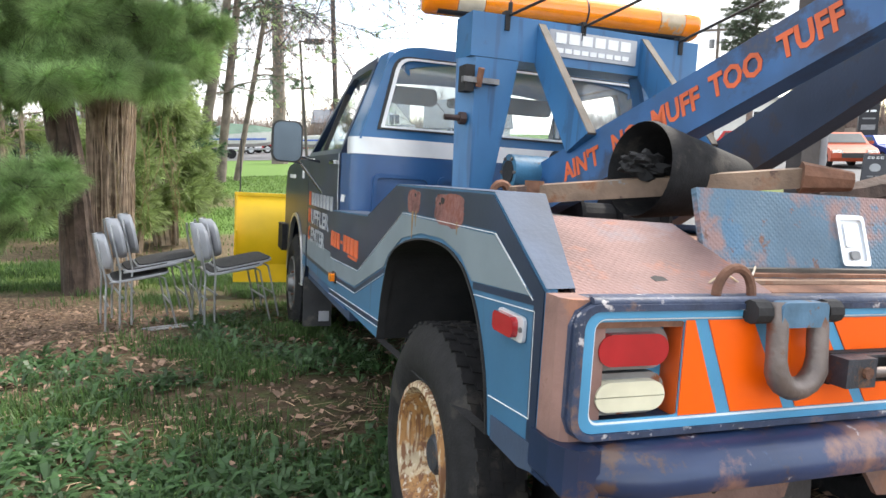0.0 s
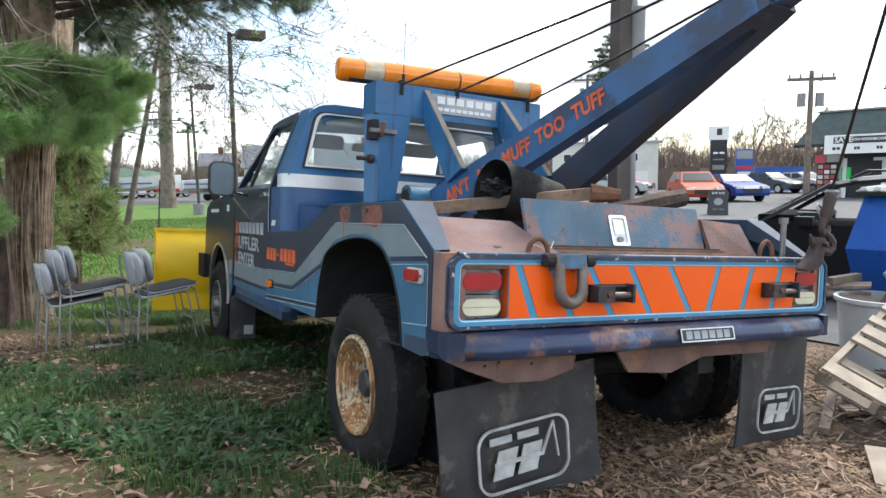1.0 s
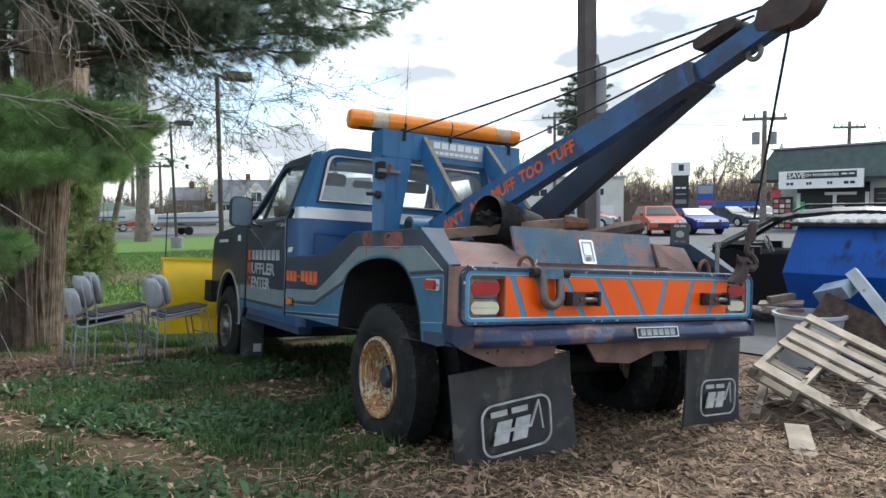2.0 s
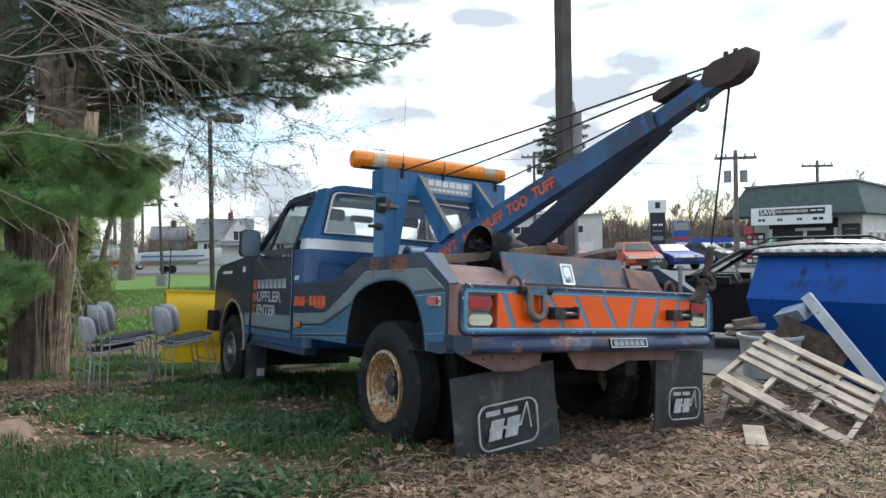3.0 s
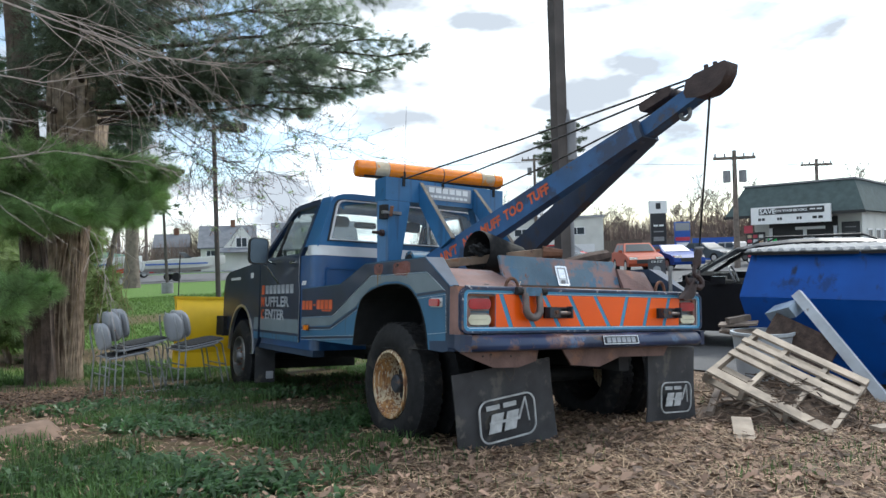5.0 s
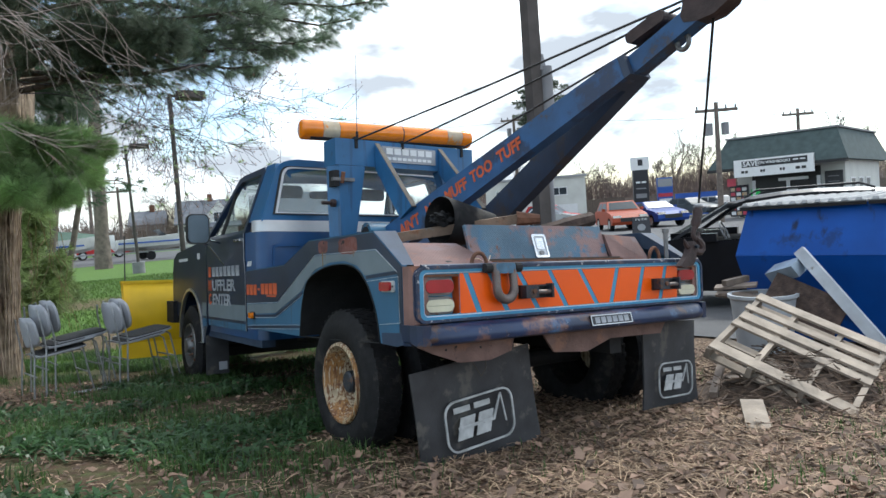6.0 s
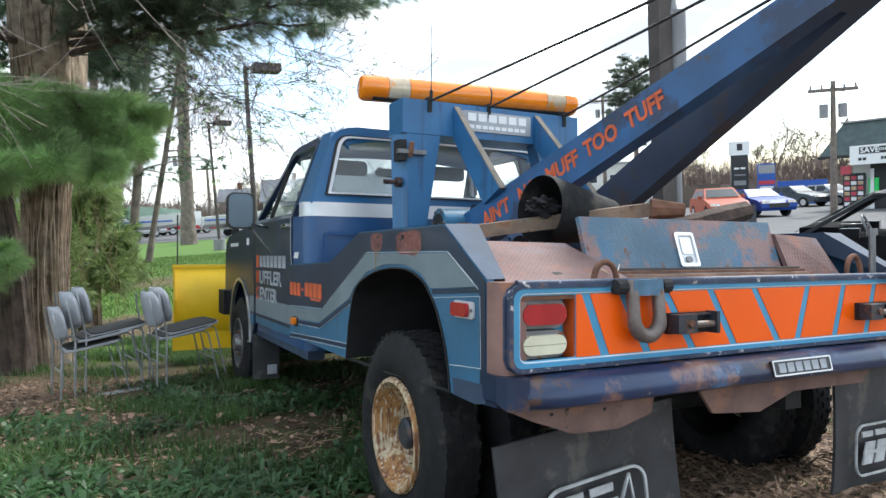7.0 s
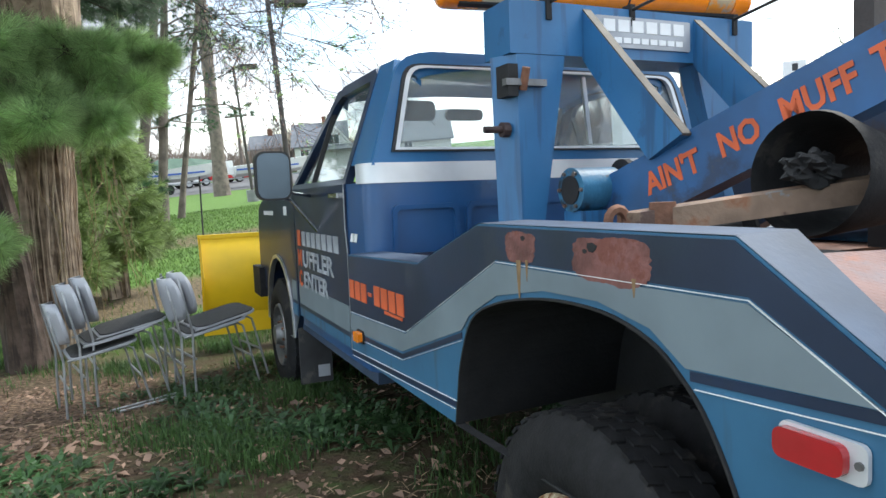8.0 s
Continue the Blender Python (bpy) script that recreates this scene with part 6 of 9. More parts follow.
part("push_frame", box(-0.35, 0.35, 5.55, 6.5, 0.22, 0.32), "trim_black", plow)

# ---- stacking chairs: a stack of three and a stack of two ----
def chair():
    """Faces +x; zero under the back legs."""
    c = root("stacking_chair", "grey plastic stacking chair with dark pad and thin steel legs", "chair", group="stacked chairs on the lawn")
    bm = bmesh.new()
    grid = []
    for s in (0, 1):
        sheet_ = []
        for j in range(13):
            v = j / 12
            w = 0.40 * (1 - abs(2 * v - 1) ** 3.2) ** 0.42 if 0 < j < 12 else 0.12
            sheet_.append([bm.verts.new((-0.01 - 0.035 * v + 0.05 * (k / 4 - 1) ** 2 + s * 0.02, (k / 8 - 0.5) * w, 0.435 + 0.25 * v)) for k in range(9)])
        grid.append(sheet_)
    for s, sheet_ in enumerate(grid):
        for j in range(12):
            for k in range(8):
                q = (sheet_[j][k], sheet_[j][k + 1], sheet_[j + 1][k + 1], sheet_[j + 1][k])
                bm.faces.new(q if s else tuple(reversed(q)))
    for j in range(12):
        for k in (0, 8):
            bm.faces.new((grid[0][j][k], grid[0][j + 1][k], grid[1][j + 1][k], grid[1][j][k]))
    for k in range(8):
        for j in (0, 12):
            bm.faces.new((grid[0][j][k], grid[1][j][k], grid[1][j][k + 1], grid[0][j][k + 1]))
    bmesh.ops.recalc_face_normals(bm, faces=bm.faces)
    part("backrest", bm, "chair_grey", c, smooth=True)
    bm = prism(rounded(0.40, 0.38, 0.07, 5, 0.235, 0), "z", 0.366, 0.378)
    for v in bm.verts:
        v.co.z += 0.018 * (v.co.x - 0.2) / 0.2
    part("seat", bm, "chair_grey", c, smooth=True, bevel=0.004)
    bm = prism(rounded(0.38, 0.355, 0.07, 5, 0.24, 0), "z", 0.379, 0.386)
    for v in bm.verts:
        v.co.z += 0.018 * (v.co.x - 0.2) / 0.2
    part("seat_pad", bm, "chair_pad", c, "dark worn seat pad", smooth=True, bevel=0.004)
    for sy in (-1, 1):
        y = sy * 0.17
        part("back_leg", tube([(-0.035, y * 0.95, 0.665), (-0.028, y * 1.1, 0.58), (-0.012, y * 1.12, 0.46), (0.0, y * 1.1, 0.36), (-0.02, y * 1.12, 0.18), (-0.035, y * 1.15, 0.0)], 0.0075, 6), "chair_steel", c)
        part("front_leg", tube([(0.02, y, 0.355), (0.36, y, 0.372), (0.395, y, 0.35), (0.45, y * 1.1, 0.0)], 0.0075, 6), "chair_steel", c)
    part("stretcher", tube([(0.425, -0.175, 0.16), (0.425, 0.175, 0.16)], 0.007, 6), "chair_steel", c)
    part("stretcher", tube([(0.0, -0.18, 0.20), (0.0, 0.18, 0.20)], 0.007, 6), "chair_steel", c)
    return c


first = chair()
def seat_at(x, y, lift, turn):
    return pose(x, y, ground_z(x, y) - 0.01 + lift, 0, 0, turn) @ Matrix.Diagonal((1.05, 1.05, 1.11, 1.0))
first.matrix_basis = seat_at(-2.455, 4.64, 0.0, 12)
for x, y, lift, a in ((-2.365, 4.68, 0.035, 14), (-2.275, 4.73, 0.07, 11), (-1.755, 4.65, 0.02, 13), (-1.685, 4.68, 0.055, 15)):
    copy_thing(first, seat_at(x, y, lift, a))
for x0, y0, x1, y1 in ((-2.2, 4.42, -1.75, 4.62), (-2.15, 4.36, -1.80, 4.49)):
    tagged(part("steel_rod", tube([(x0, y0, ground_z(x0, y0) + 0.02), (x1, y1, ground_z(x1, y1) + 0.035)], 0.009, 6), "chair_steel"), "thin steel rod lying in the grass by the chairs", "rod")

# ---- pallet, debris ----
def pallet(m, label):
    p = root("wooden_pallet", label, "pallet", m)
    L, W = 1.12, 0.94
    wide = finish("board", box(0, 0.115, 0, W, 0.0705, 0.088), "pallet")
    slim = finish("board", box(0, 0.085, 0, W, 0.0705, 0.088), "pallet")
    rg = random.Random(4)
    for x, me in ((0.0, wide), (0.45, slim), (0.60, wide), (0.79, slim), (L - 0.115, wide)):
        ob = new("board", me)
        ob.parent = p
        ob.matrix_basis = pose(x, rg.uniform(-0.012, 0.012), 0, 0, 0, rg.uniform(-1.0, 1.0))
    for x in (0.02, 0.30, 0.70, L - 0.1):
        ob = new("board", slim)
        ob.parent = p
        ob.matrix_basis = pose(x, rg.uniform(-0.01, 0.01), -0.0885)
    st = finish("stringer", box(0, L, 0, 0.036, 0.0, 0.07), "pallet")
    for y in (0, 0.29, 0.62, W - 0.036):
        ob = new("stringer", st)
        ob.parent = p
        ob.matrix_basis = pose(0, y, 0)
    return p
def basis(o, xa, ya):
    xa = Vector(xa).normalized()
    ya = Vector(ya)
    ya = (ya - xa * ya.dot(xa)).normalized()
    m = Matrix((xa, ya, xa.cross(ya))).transposed().to_4x4()
    m.translation = o
    return m
pallet(basis((1.621, -0.63, -0.183), (1.075, 0.229, 0.216), (-0.251, 0.824, 0.376)), "weathered pallet lying tilted on the debris heap")

# ---- vegetation helpers ----
def raw(name, verts, faces, material, smooth=False):
    me = bpy.data.meshes.new(name)
    me.from_pydata(verts, [], faces)
    me.materials.append(M[material])
    if smooth:
        for p in me.polygons:
            p.use_smooth = True
    return me


def curve_pts(a, b, sag, n, wob=0.0, seed=0):
    rng = random.Random(seed)
    a, b = Vector(a), Vector(b)
    out = []
    for k in range(n + 1):
        u = k / n
        p = a.lerp(b, u)
        p.z += sag * 4 * u * (1 - u)
        if 0 < k < n and wob:
            p += Vector((rng.uniform(-wob, wob), rng.uniform(-wob, wob), rng.uniform(-wob, wob)))
        out.append(p)
    return out


def pine_bough(verts, faces, path, spread, tufts, rng, needles=34, length=0.13, wide=0.0035, droop=0.0, wood=None):
    """Side twigs along a limb, each ending in fans of long needles."""
    n = len(path) - 1
    for k in range(tufts):
        u = (0.12 + 0.88 * rng.random() ** 0.8) * n
        i = min(int(u), n - 1)
        base = path[i].lerp(path[i + 1], u - i)
        along = (path[i + 1] - path[i]).normalized()
        side = along.cross(Vector((0, 0, 1))).normalized()
        s = spread * (0.25 + 0.75 * math.sin(math.pi * min(1, 0.12 + u / n * 0.85))) 
        ang = rng.choice((-1, 1)) * rng.uniform(0.3, 1.2)
        d = (along * math.cos(ang) + side * math.sin(ang) + Vector((0, 0, rng.uniform(-0.75, 0.55) - droop))).normalized()
        reach = s * rng.uniform(0.25, 1.0)
        if wood is not None and k % 3 == 0:
            wood.append((base, base + d * reach))
        for q in range(3):
            c = base + d * reach * (1 - 0.22 * q * rng.random())
            for j in range(needles // 3):
                v = (d + Vector((rng.gauss(0, 0.55), rng.gauss(0, 0.55), rng.gauss(-0.1, 0.5)))).normalized()
                w = v.orthogonal().normalized() * wide
                L = length * rng.uniform(0.7, 1.15)
                m = len(verts)
                tip = c + v * L
                verts += [c - w, c + w, tip]
                faces.append((m, m + 1, m + 2))


def twig_tree(start, way, length, radius, depth, rng, out, spread=0.6, kids=4, gravity=0.0, buds=None):
    """Gathers tapering twig paths, level by level."""
    pts, p, d = [Vector(start)], Vector(start), Vector(way).normalized()
    steps = 5 if depth else 3
    for k in range(steps):
        d = (d + Vector((rng.gauss(0, 0.2), rng.gauss(0, 0.2), rng.gauss(0, 0.2) - gravity))).normalized()
        p = p + d * length / steps
        pts.append(p.copy())
    out.append((pts, radius))
    if not depth:
        if buds is not None:
            buds.extend(pts[1:])
        return
    for k in range(kids):
        u = rng.uniform(0.25, 1.0) * steps
        i = min(int(u), steps - 1)
        q = pts[i].lerp(pts[i + 1], u - i)
        e = Vector((rng.gauss(0, 1), rng.gauss(0, 1), rng.gauss(0, 0.7)))
        e = (d + e.normalized() * spread * rng.uniform(0.7, 1.5)).normalized()
        twig_tree(q, e, length * rng.uniform(0.45, 0.7), radius * 0.5, depth - 1, rng, out, spread, kids, gravity, buds)


def twigs_mesh(name, paths, material, sides=4, least=0.0015):
    verts, faces = [], []
    for pts, r in paths:
        n = len(pts)
        ring0 = None
        for i, p in enumerate(pts):
            d = (pts[min(i + 1, n - 1)] - pts[max(i - 1, 0)]).normalized()
            a = d.orthogonal().normalized()
            b = d.cross(a)
            rr = max(least, r * (1 - 0.6 * i / (n - 1)))
            m = len(verts)
            verts += [p + (a * math.cos(k * 2 * math.pi / sides) + b * math.sin(k * 2 * math.pi / sides)) * rr for k in range(sides)]
            if ring0 is not None:
                for k in range(sides):
                    faces.append((ring0 + k, ring0 + (k + 1) % sides, m + (k + 1) % sides, m + k))
            ring0 = m
    return raw(name, verts, faces, material)


def bark_trunk(path, radii, n=28, flute=0.12, seed=1.0):
    bm = bmesh.new()
    fine_p, fine_r = [], []
    for k in range(len(path) - 1):
        for q in range(10):
            fine_p.append(Vector(path[k]).lerp(Vector(path[k + 1]), q / 10))
            fine_r.append(radii[k] + (radii[k + 1] - radii[k]) * q / 10)
    fine_p.append(Vector(path[-1]))
    fine_r.append(radii[-1])
    rings = []
    for p, r in zip(fine_p, fine_r):
        ring = []
        for k in range(n):
            a = k * 2 * math.pi / n
            f = 1 + flute * noise.noise(Vector((math.cos(a) * 2.2, math.sin(a) * 2.2, p.z * 0.5 + seed))) + flute * 0.8 * noise.noise(Vector((math.cos(a) * 7, math.sin(a) * 7, p.z * 1.3 + seed)))
            ring.append(p + Vector((math.cos(a), math.sin(a), 0)) * r * f)
        rings.append(ring)
    return loft(rings, bm)


# ---- the vine-covered pine by the chairs ----
rng = random.Random(11)
BX, BY = -2.70, 6.95
BZ = ground_z(BX, BY) - 0.25
tree = root("pine_tree", "old pine with furrowed vine-covered trunk and long-needled boughs", "tree")
trunk_path = [(BX, BY, BZ - 0.1), (BX + 0.02, BY, BZ + 0.2), (BX + 0.03, BY, BZ + 1.0), (BX + 0.12, BY - 0.02, BZ + 2.0), (BX + 0.25, BY - 0.08, BZ + 3.2), (BX + 0.30, BY - 0.1, BZ + 4.4), (BX + 0.35, BY, BZ + 8.0)]
part("trunk", bark_trunk(trunk_path, [0.33, 0.235, 0.205, 0.225, 0.32, 0.34, 0.26], 48, 0.2), "bark", tree, "furrowed bark wrapped in vine stems", smooth=True)
left_path = [(BX - 0.24, BY - 0.4, BZ - 0.1), (BX - 0.24, BY - 0.4, BZ + 0.25), (BX - 0.22, BY - 0.38, BZ + 1.2), (BX - 0.30, BY - 0.4, BZ + 2.4), (BX - 0.45, BY - 0.2, BZ + 7.5)]
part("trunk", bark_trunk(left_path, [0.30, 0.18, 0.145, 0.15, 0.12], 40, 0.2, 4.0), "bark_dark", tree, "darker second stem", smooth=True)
vines = []
for k in range(46):
    a = rng.uniform(2.9, 6.9)
    pts = []
    top = rng.uniform(1.8, 3.8)
    for q in range(14):
        z = top * q / 13
        u = min(1.0, z / 3.0)
        c = Vector((BX + 0.02 + 0.26 * u * u, BY - 0.06 * u, BZ + z))
        aa = a + 0.25 * noise.noise(Vector((z * 1.3, k * 3.1, 0)))
        r = 0.218 + 0.012 * u + (0.10 if z < 0.1 else 0) + 0.03 * noise.noise(Vector((z * 2, k, 9)))
        pts.append(c + Vector((math.cos(aa) * r, math.sin(aa) * r, 0)))
    vines.append((pts, rng.uniform(0.006, 0.018)))
ob = new("vine_growth", twigs_mesh("vine_growth", vines, "rust_pale", 5))
ob.data.materials.clear()
ob.data.materials.append(mat("pale_vine_stem", (0.44, 0.34, 0.26), 0.85, var=0.35, scale=9, bump=0.3, bscale=40))
ob.parent = tree
tagged(ob, "pale woody vine stems", kind="stuff")
loose = []
for k in range(12):
    x, y = BX + rng.uniform(0.25, 0.75), BY - rng.uniform(0.2, 0.6)
    pts = curve_pts((x + rng.uniform(-0.2, 0.2), y, BZ + rng.uniform(1.7, 2.2)), (x + rng.uniform(-0.3, 0.3), y + rng.uniform(-0.2, 0.2), BZ + rng.uniform(0.3, 0.9)), 0.0, 8, 0.05, k)
    loose.append((pts, 0.005))
ob = new("hanging_vine", twigs_mesh("hanging_vine", loose, "dry_vine", 4))
ob.parent = tree
tagged(ob, "thin hanging vine strands", kind="stuff")

wood = []
LOWER = [
    # from the trunk, tip, rise, spread, tufts
    ((-2.5, 6.7, 2.15), (-1.50, 6.1, 2.40), 0.08, 0.40, 400),
    ((-2.5, 6.7, 2.05), (-1.70, 5.9, 2.10), 0.05, 0.40, 420),
    ((-2.5, 6.5, 2.0), (-1.98, 5.5, 1.85), 0.05, 0.40, 440),
    ((-2.6, 6.5, 2.0), (-2.35, 5.2, 1.84), 0.05, 0.42, 460),
    ((-2.7, 6.5, 2.0), (-2.85, 5.1, 1.80), 0.05, 0.42, 460),
    ((-2.8, 6.5, 2.0), (-3.4, 5.2, 1.80), 0.05, 0.46, 460),
    ((-2.8, 6.5, 2.0), (-3.9, 5.6, 1.85), 0.05, 0.50, 420),
    ((-2.8, 6.6, 2.3), (-4.5, 6.2, 2.1), 0.05, 0.60, 420),
    ((-2.6, 6.5, 2.45), (-1.95, 5.7, 2.40), 0.05, 0.40, 380),
    ((-2.7, 6.5, 2.45), (-2.7, 5.3, 2.35), 0.05, 0.45, 420),
    ((-2.8, 6.5, 2.45), (-3.5, 5.4, 2.35), 0.05, 0.50, 420),
    ((-2.9, 6.4, 1.05), (-2.85, 5.6, 0.95), 0.05, 0.18, 90),
    ((-3.0, 6.3, 1.0), (-3.25, 5.5, 0.80), 0.05, 0.30, 240),
    ((-3.0, 6.3, 1.0), (-3.8, 5.6, 0.72), 0.05, 0.42, 320),
    ((-3.1, 6.4, 0.7), (-4.1, 5.9, 0.35), 0.05, 0.42, 260),
]
UPPER = [
    ((-2.2, 6.6, 3.5), (1.70, 4.9, 4.10), 0.10, 0.60, 480),
    ((-2.2, 6.6, 3.4), (1.30, 4.9, 3.82), 0.10, 0.55, 420),
    ((-2.2, 6.6, 3.3), (0.95, 4.9, 3.55), 0.10, 0.50, 400),
    ((-2.2, 6.6, 3.2), (0.45, 4.9, 3.38), 0.06, 0.50, 380),
    ((-2.2, 6.6, 3.1), (0.0, 4.9, 3.15), 0.08, 0.48, 340),
    ((-2.2, 6.6, 3.7), (1.45, 5.0, 4.25), 0.12, 0.65, 460),
    ((-2.2, 6.6, 3.6), (0.2, 4.9, 3.75), 0.10, 0.65, 460),
    ((-2.2, 6.6, 3.9), (1.0, 5.3, 4.45), 0.12, 0.70, 500),
    ((-2.2, 6.6, 4.6), (1.4, 5.6, 5.1), 0.12, 0.85, 500),
    ((-2.2, 6.6, 4.2), (0.5, 5.2, 4.6), 0.10, 0.80, 460),
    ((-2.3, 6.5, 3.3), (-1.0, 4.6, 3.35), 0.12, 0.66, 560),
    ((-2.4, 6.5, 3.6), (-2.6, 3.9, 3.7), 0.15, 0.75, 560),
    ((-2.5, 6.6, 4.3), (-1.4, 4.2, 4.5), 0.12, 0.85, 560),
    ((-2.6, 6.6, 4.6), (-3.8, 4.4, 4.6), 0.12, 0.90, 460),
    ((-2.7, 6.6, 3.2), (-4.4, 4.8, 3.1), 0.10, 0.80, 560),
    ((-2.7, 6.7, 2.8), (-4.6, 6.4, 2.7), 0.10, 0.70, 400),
]
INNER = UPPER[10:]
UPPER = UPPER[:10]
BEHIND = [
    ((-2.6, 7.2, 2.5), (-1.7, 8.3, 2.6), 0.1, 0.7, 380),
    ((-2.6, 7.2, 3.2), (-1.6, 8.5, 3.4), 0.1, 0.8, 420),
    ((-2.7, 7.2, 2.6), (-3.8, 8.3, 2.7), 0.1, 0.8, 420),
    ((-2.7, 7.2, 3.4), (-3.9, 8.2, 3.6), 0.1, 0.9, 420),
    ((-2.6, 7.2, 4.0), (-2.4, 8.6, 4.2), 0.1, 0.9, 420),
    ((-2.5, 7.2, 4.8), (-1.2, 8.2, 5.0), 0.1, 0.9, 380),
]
# needle colour darkens from lower boughs to inner ones, as painted shade
for shade, words, group in (("needles", "soft long green pine needles in clumps", LOWER), ("needles_up", "pine needles on the upper boughs, dulled grey-green for shade", UPPER), ("needles_grey", "needles close to the trunk, coloured darker for crown shade", INNER), ("needles_dark", "inner pine needles coloured dark for crown shade", BEHIND)):
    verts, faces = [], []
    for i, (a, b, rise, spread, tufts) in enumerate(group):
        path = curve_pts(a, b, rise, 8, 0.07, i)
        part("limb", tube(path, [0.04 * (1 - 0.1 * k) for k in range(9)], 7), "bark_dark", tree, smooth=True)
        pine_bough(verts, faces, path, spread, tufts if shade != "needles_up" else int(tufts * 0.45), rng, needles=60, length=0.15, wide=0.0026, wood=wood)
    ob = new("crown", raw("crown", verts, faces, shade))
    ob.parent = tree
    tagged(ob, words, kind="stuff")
ob = new("twig_growth", twigs_mesh("twig_growth", [([a, a.lerp(b, 0.5), b], 0.005) for a, b in wood], "bark_dark", 3))
ob.parent = tree
tagged(ob, kind="stuff")

# bare branches that hang before the pine
bare = root("bare_sapling", "leafless branches with small buds reaching from beside the pine", "tree")
paths, buds = [], []
rng = random.Random(5)
for start, way, length in (((-3.88, 0.63, 2.65), (1.0, 0.05, -0.02), 1.40), ((-3.88, 0.80, 2.82), (1.0, 0.15, -0.22), 1.40), ((-3.88, 0.38, 2.14), (0.95, 0.2, -0.12), 1.19), ((-3.79, 0.72, 2.99), (1.0, 0.2, -0.05), 1.45), ((-3.88, 0.72, 2.95), (1.0, 0.12, -0.25), 1.27)):
    twig_tree(start, way, length, 0.0055, 3, rng, paths, 0.5, 3 if length < 1.8 else 4, 0.02, buds)
for line, r in (([(-3.88, 0.63, 2.78), (-3.45, 0.59, 2.58), (-2.93, 0.55, 2.43), (-2.56, 0.55, 2.33), (-2.18, 0.55, 2.34)], 0.0075), ([(-3.88, 0.72, 2.31), (-3.28, 0.72, 2.20), (-3.05, 0.72, 2.18), (-2.70, 0.72, 2.27), (-2.44, 0.72, 2.24)], 0.0055), ([(-3.88, 0.72, 1.72), (-3.28, 0.72, 1.78), (-3.00, 0.72, 1.84), (-2.66, 0.72, 1.80), (-2.54, 0.72, 1.82)], 0.0045)):
    line = [Vector(q) for q in line]
    paths.append((line, r))
    for a, b in zip(line, line[1:]):
        for k in range(3):
            twig_tree(a.lerp(b, rng.random()), (b - a).normalized() + Vector((0, rng.gauss(0, 0.4), rng.gauss(0.1, 0.45))), rng.uniform(0.25, 0.6), r * 0.45, 1, rng, paths, 0.5, 3, 0.0, buds)
paths.append(([Vector((-4.25, 0.55, ground_z(-4.25, 0.55) - 0.1)), Vector((-4.1, 0.6, 1.2)), Vector((-3.95, 0.62, 2.2)), Vector((-3.85, 0.65, 3.3))], 0.04))
ob = new("branch_growth", twigs_mesh("branch_growth", paths, "twig", 4, 0.0009))
ob.parent = bare
tagged(ob, kind="stuff")
far_paths, far_buds = [], []
for start, way, length in (((-2.2, 6.2, 3.5), (1.0, -0.25, -0.14), 1.8), ((-2.1, 6.2, 3.25), (1.0, -0.1, -0.10), 1.8), ((-2.2, 6.2, 3.8), (1.0, -0.35, -0.14), 2.2), ((-2.1, 6.3, 3.4), (0.9, -0.1, -0.08), 1.6), ((-2.1, 6.3, 3.6), (1.0, -0.3, -0.12), 2.3), ((-2.2, 6.3, 3.15), (1.0, -0.2, -0.05), 1.5), ((-2.2, 6.2, 3.0), (0.8, -0.2, -0.15), 1.1)):
    twig_tree(start, way, length, 0.010, 3, rng, far_paths, 0.7, 5, 0.03, far_buds)
ob = new("branch_growth", twigs_mesh("branch_growth", far_paths, "twig_fine", 3, 0.0027))
ob.parent = bare
tagged(ob, kind="stuff")
verts, faces = [], []
for p in far_buds[::12]:
    d = Vector((rng.gauss(0.4, 0.6), rng.gauss(0, 0.6), rng.gauss(0, 0.5))).normalized()
    for k in range(16):
        v = (d + Vector((rng.gauss(0, 0.45), rng.gauss(0, 0.45), rng.gauss(0, 0.45)))).normalized()
        w = v.orthogonal().normalized() * 0.003
        m = len(verts)
        verts += [p - w, p + w, p + v * rng.uniform(0.07, 0.13)]
        faces.append((m, m + 1, m + 2))
ob = new("needle_growth", raw("needle_growth", verts, faces, "needles"))
ob.parent = tree
tagged(ob, "sparse needle tufts at the branch ends", kind="stuff")
verts, faces = [], []
for i, p in enumerate(far_buds + buds[::3]):
    c = p + Vector((rng.gauss(0, 0.02), rng.gauss(0, 0.02), rng.gauss(0, 0.02))) * (1.0 if i < len(far_buds) else 0.15)
    r = rng.uniform(0.006, 0.013) * (1.0 if i < len(far_buds) else 0.35)
    m = len(verts)
    verts += [c + Vector((r, 0, 0)), c + Vector((-r * 0.5, r, 0)), c + Vector((-r * 0.5, -r, 0)), c + Vector((0, 0, r * 1.6))]
    faces += [(m, m + 1, m + 3), (m + 1, m + 2, m + 3), (m + 2, m, m + 3)]
ob = new("bud_growth", raw("bud_growth", verts, faces, "twig_red"))
ob.parent = bare
tagged(ob, "small reddish buds", kind="stuff")

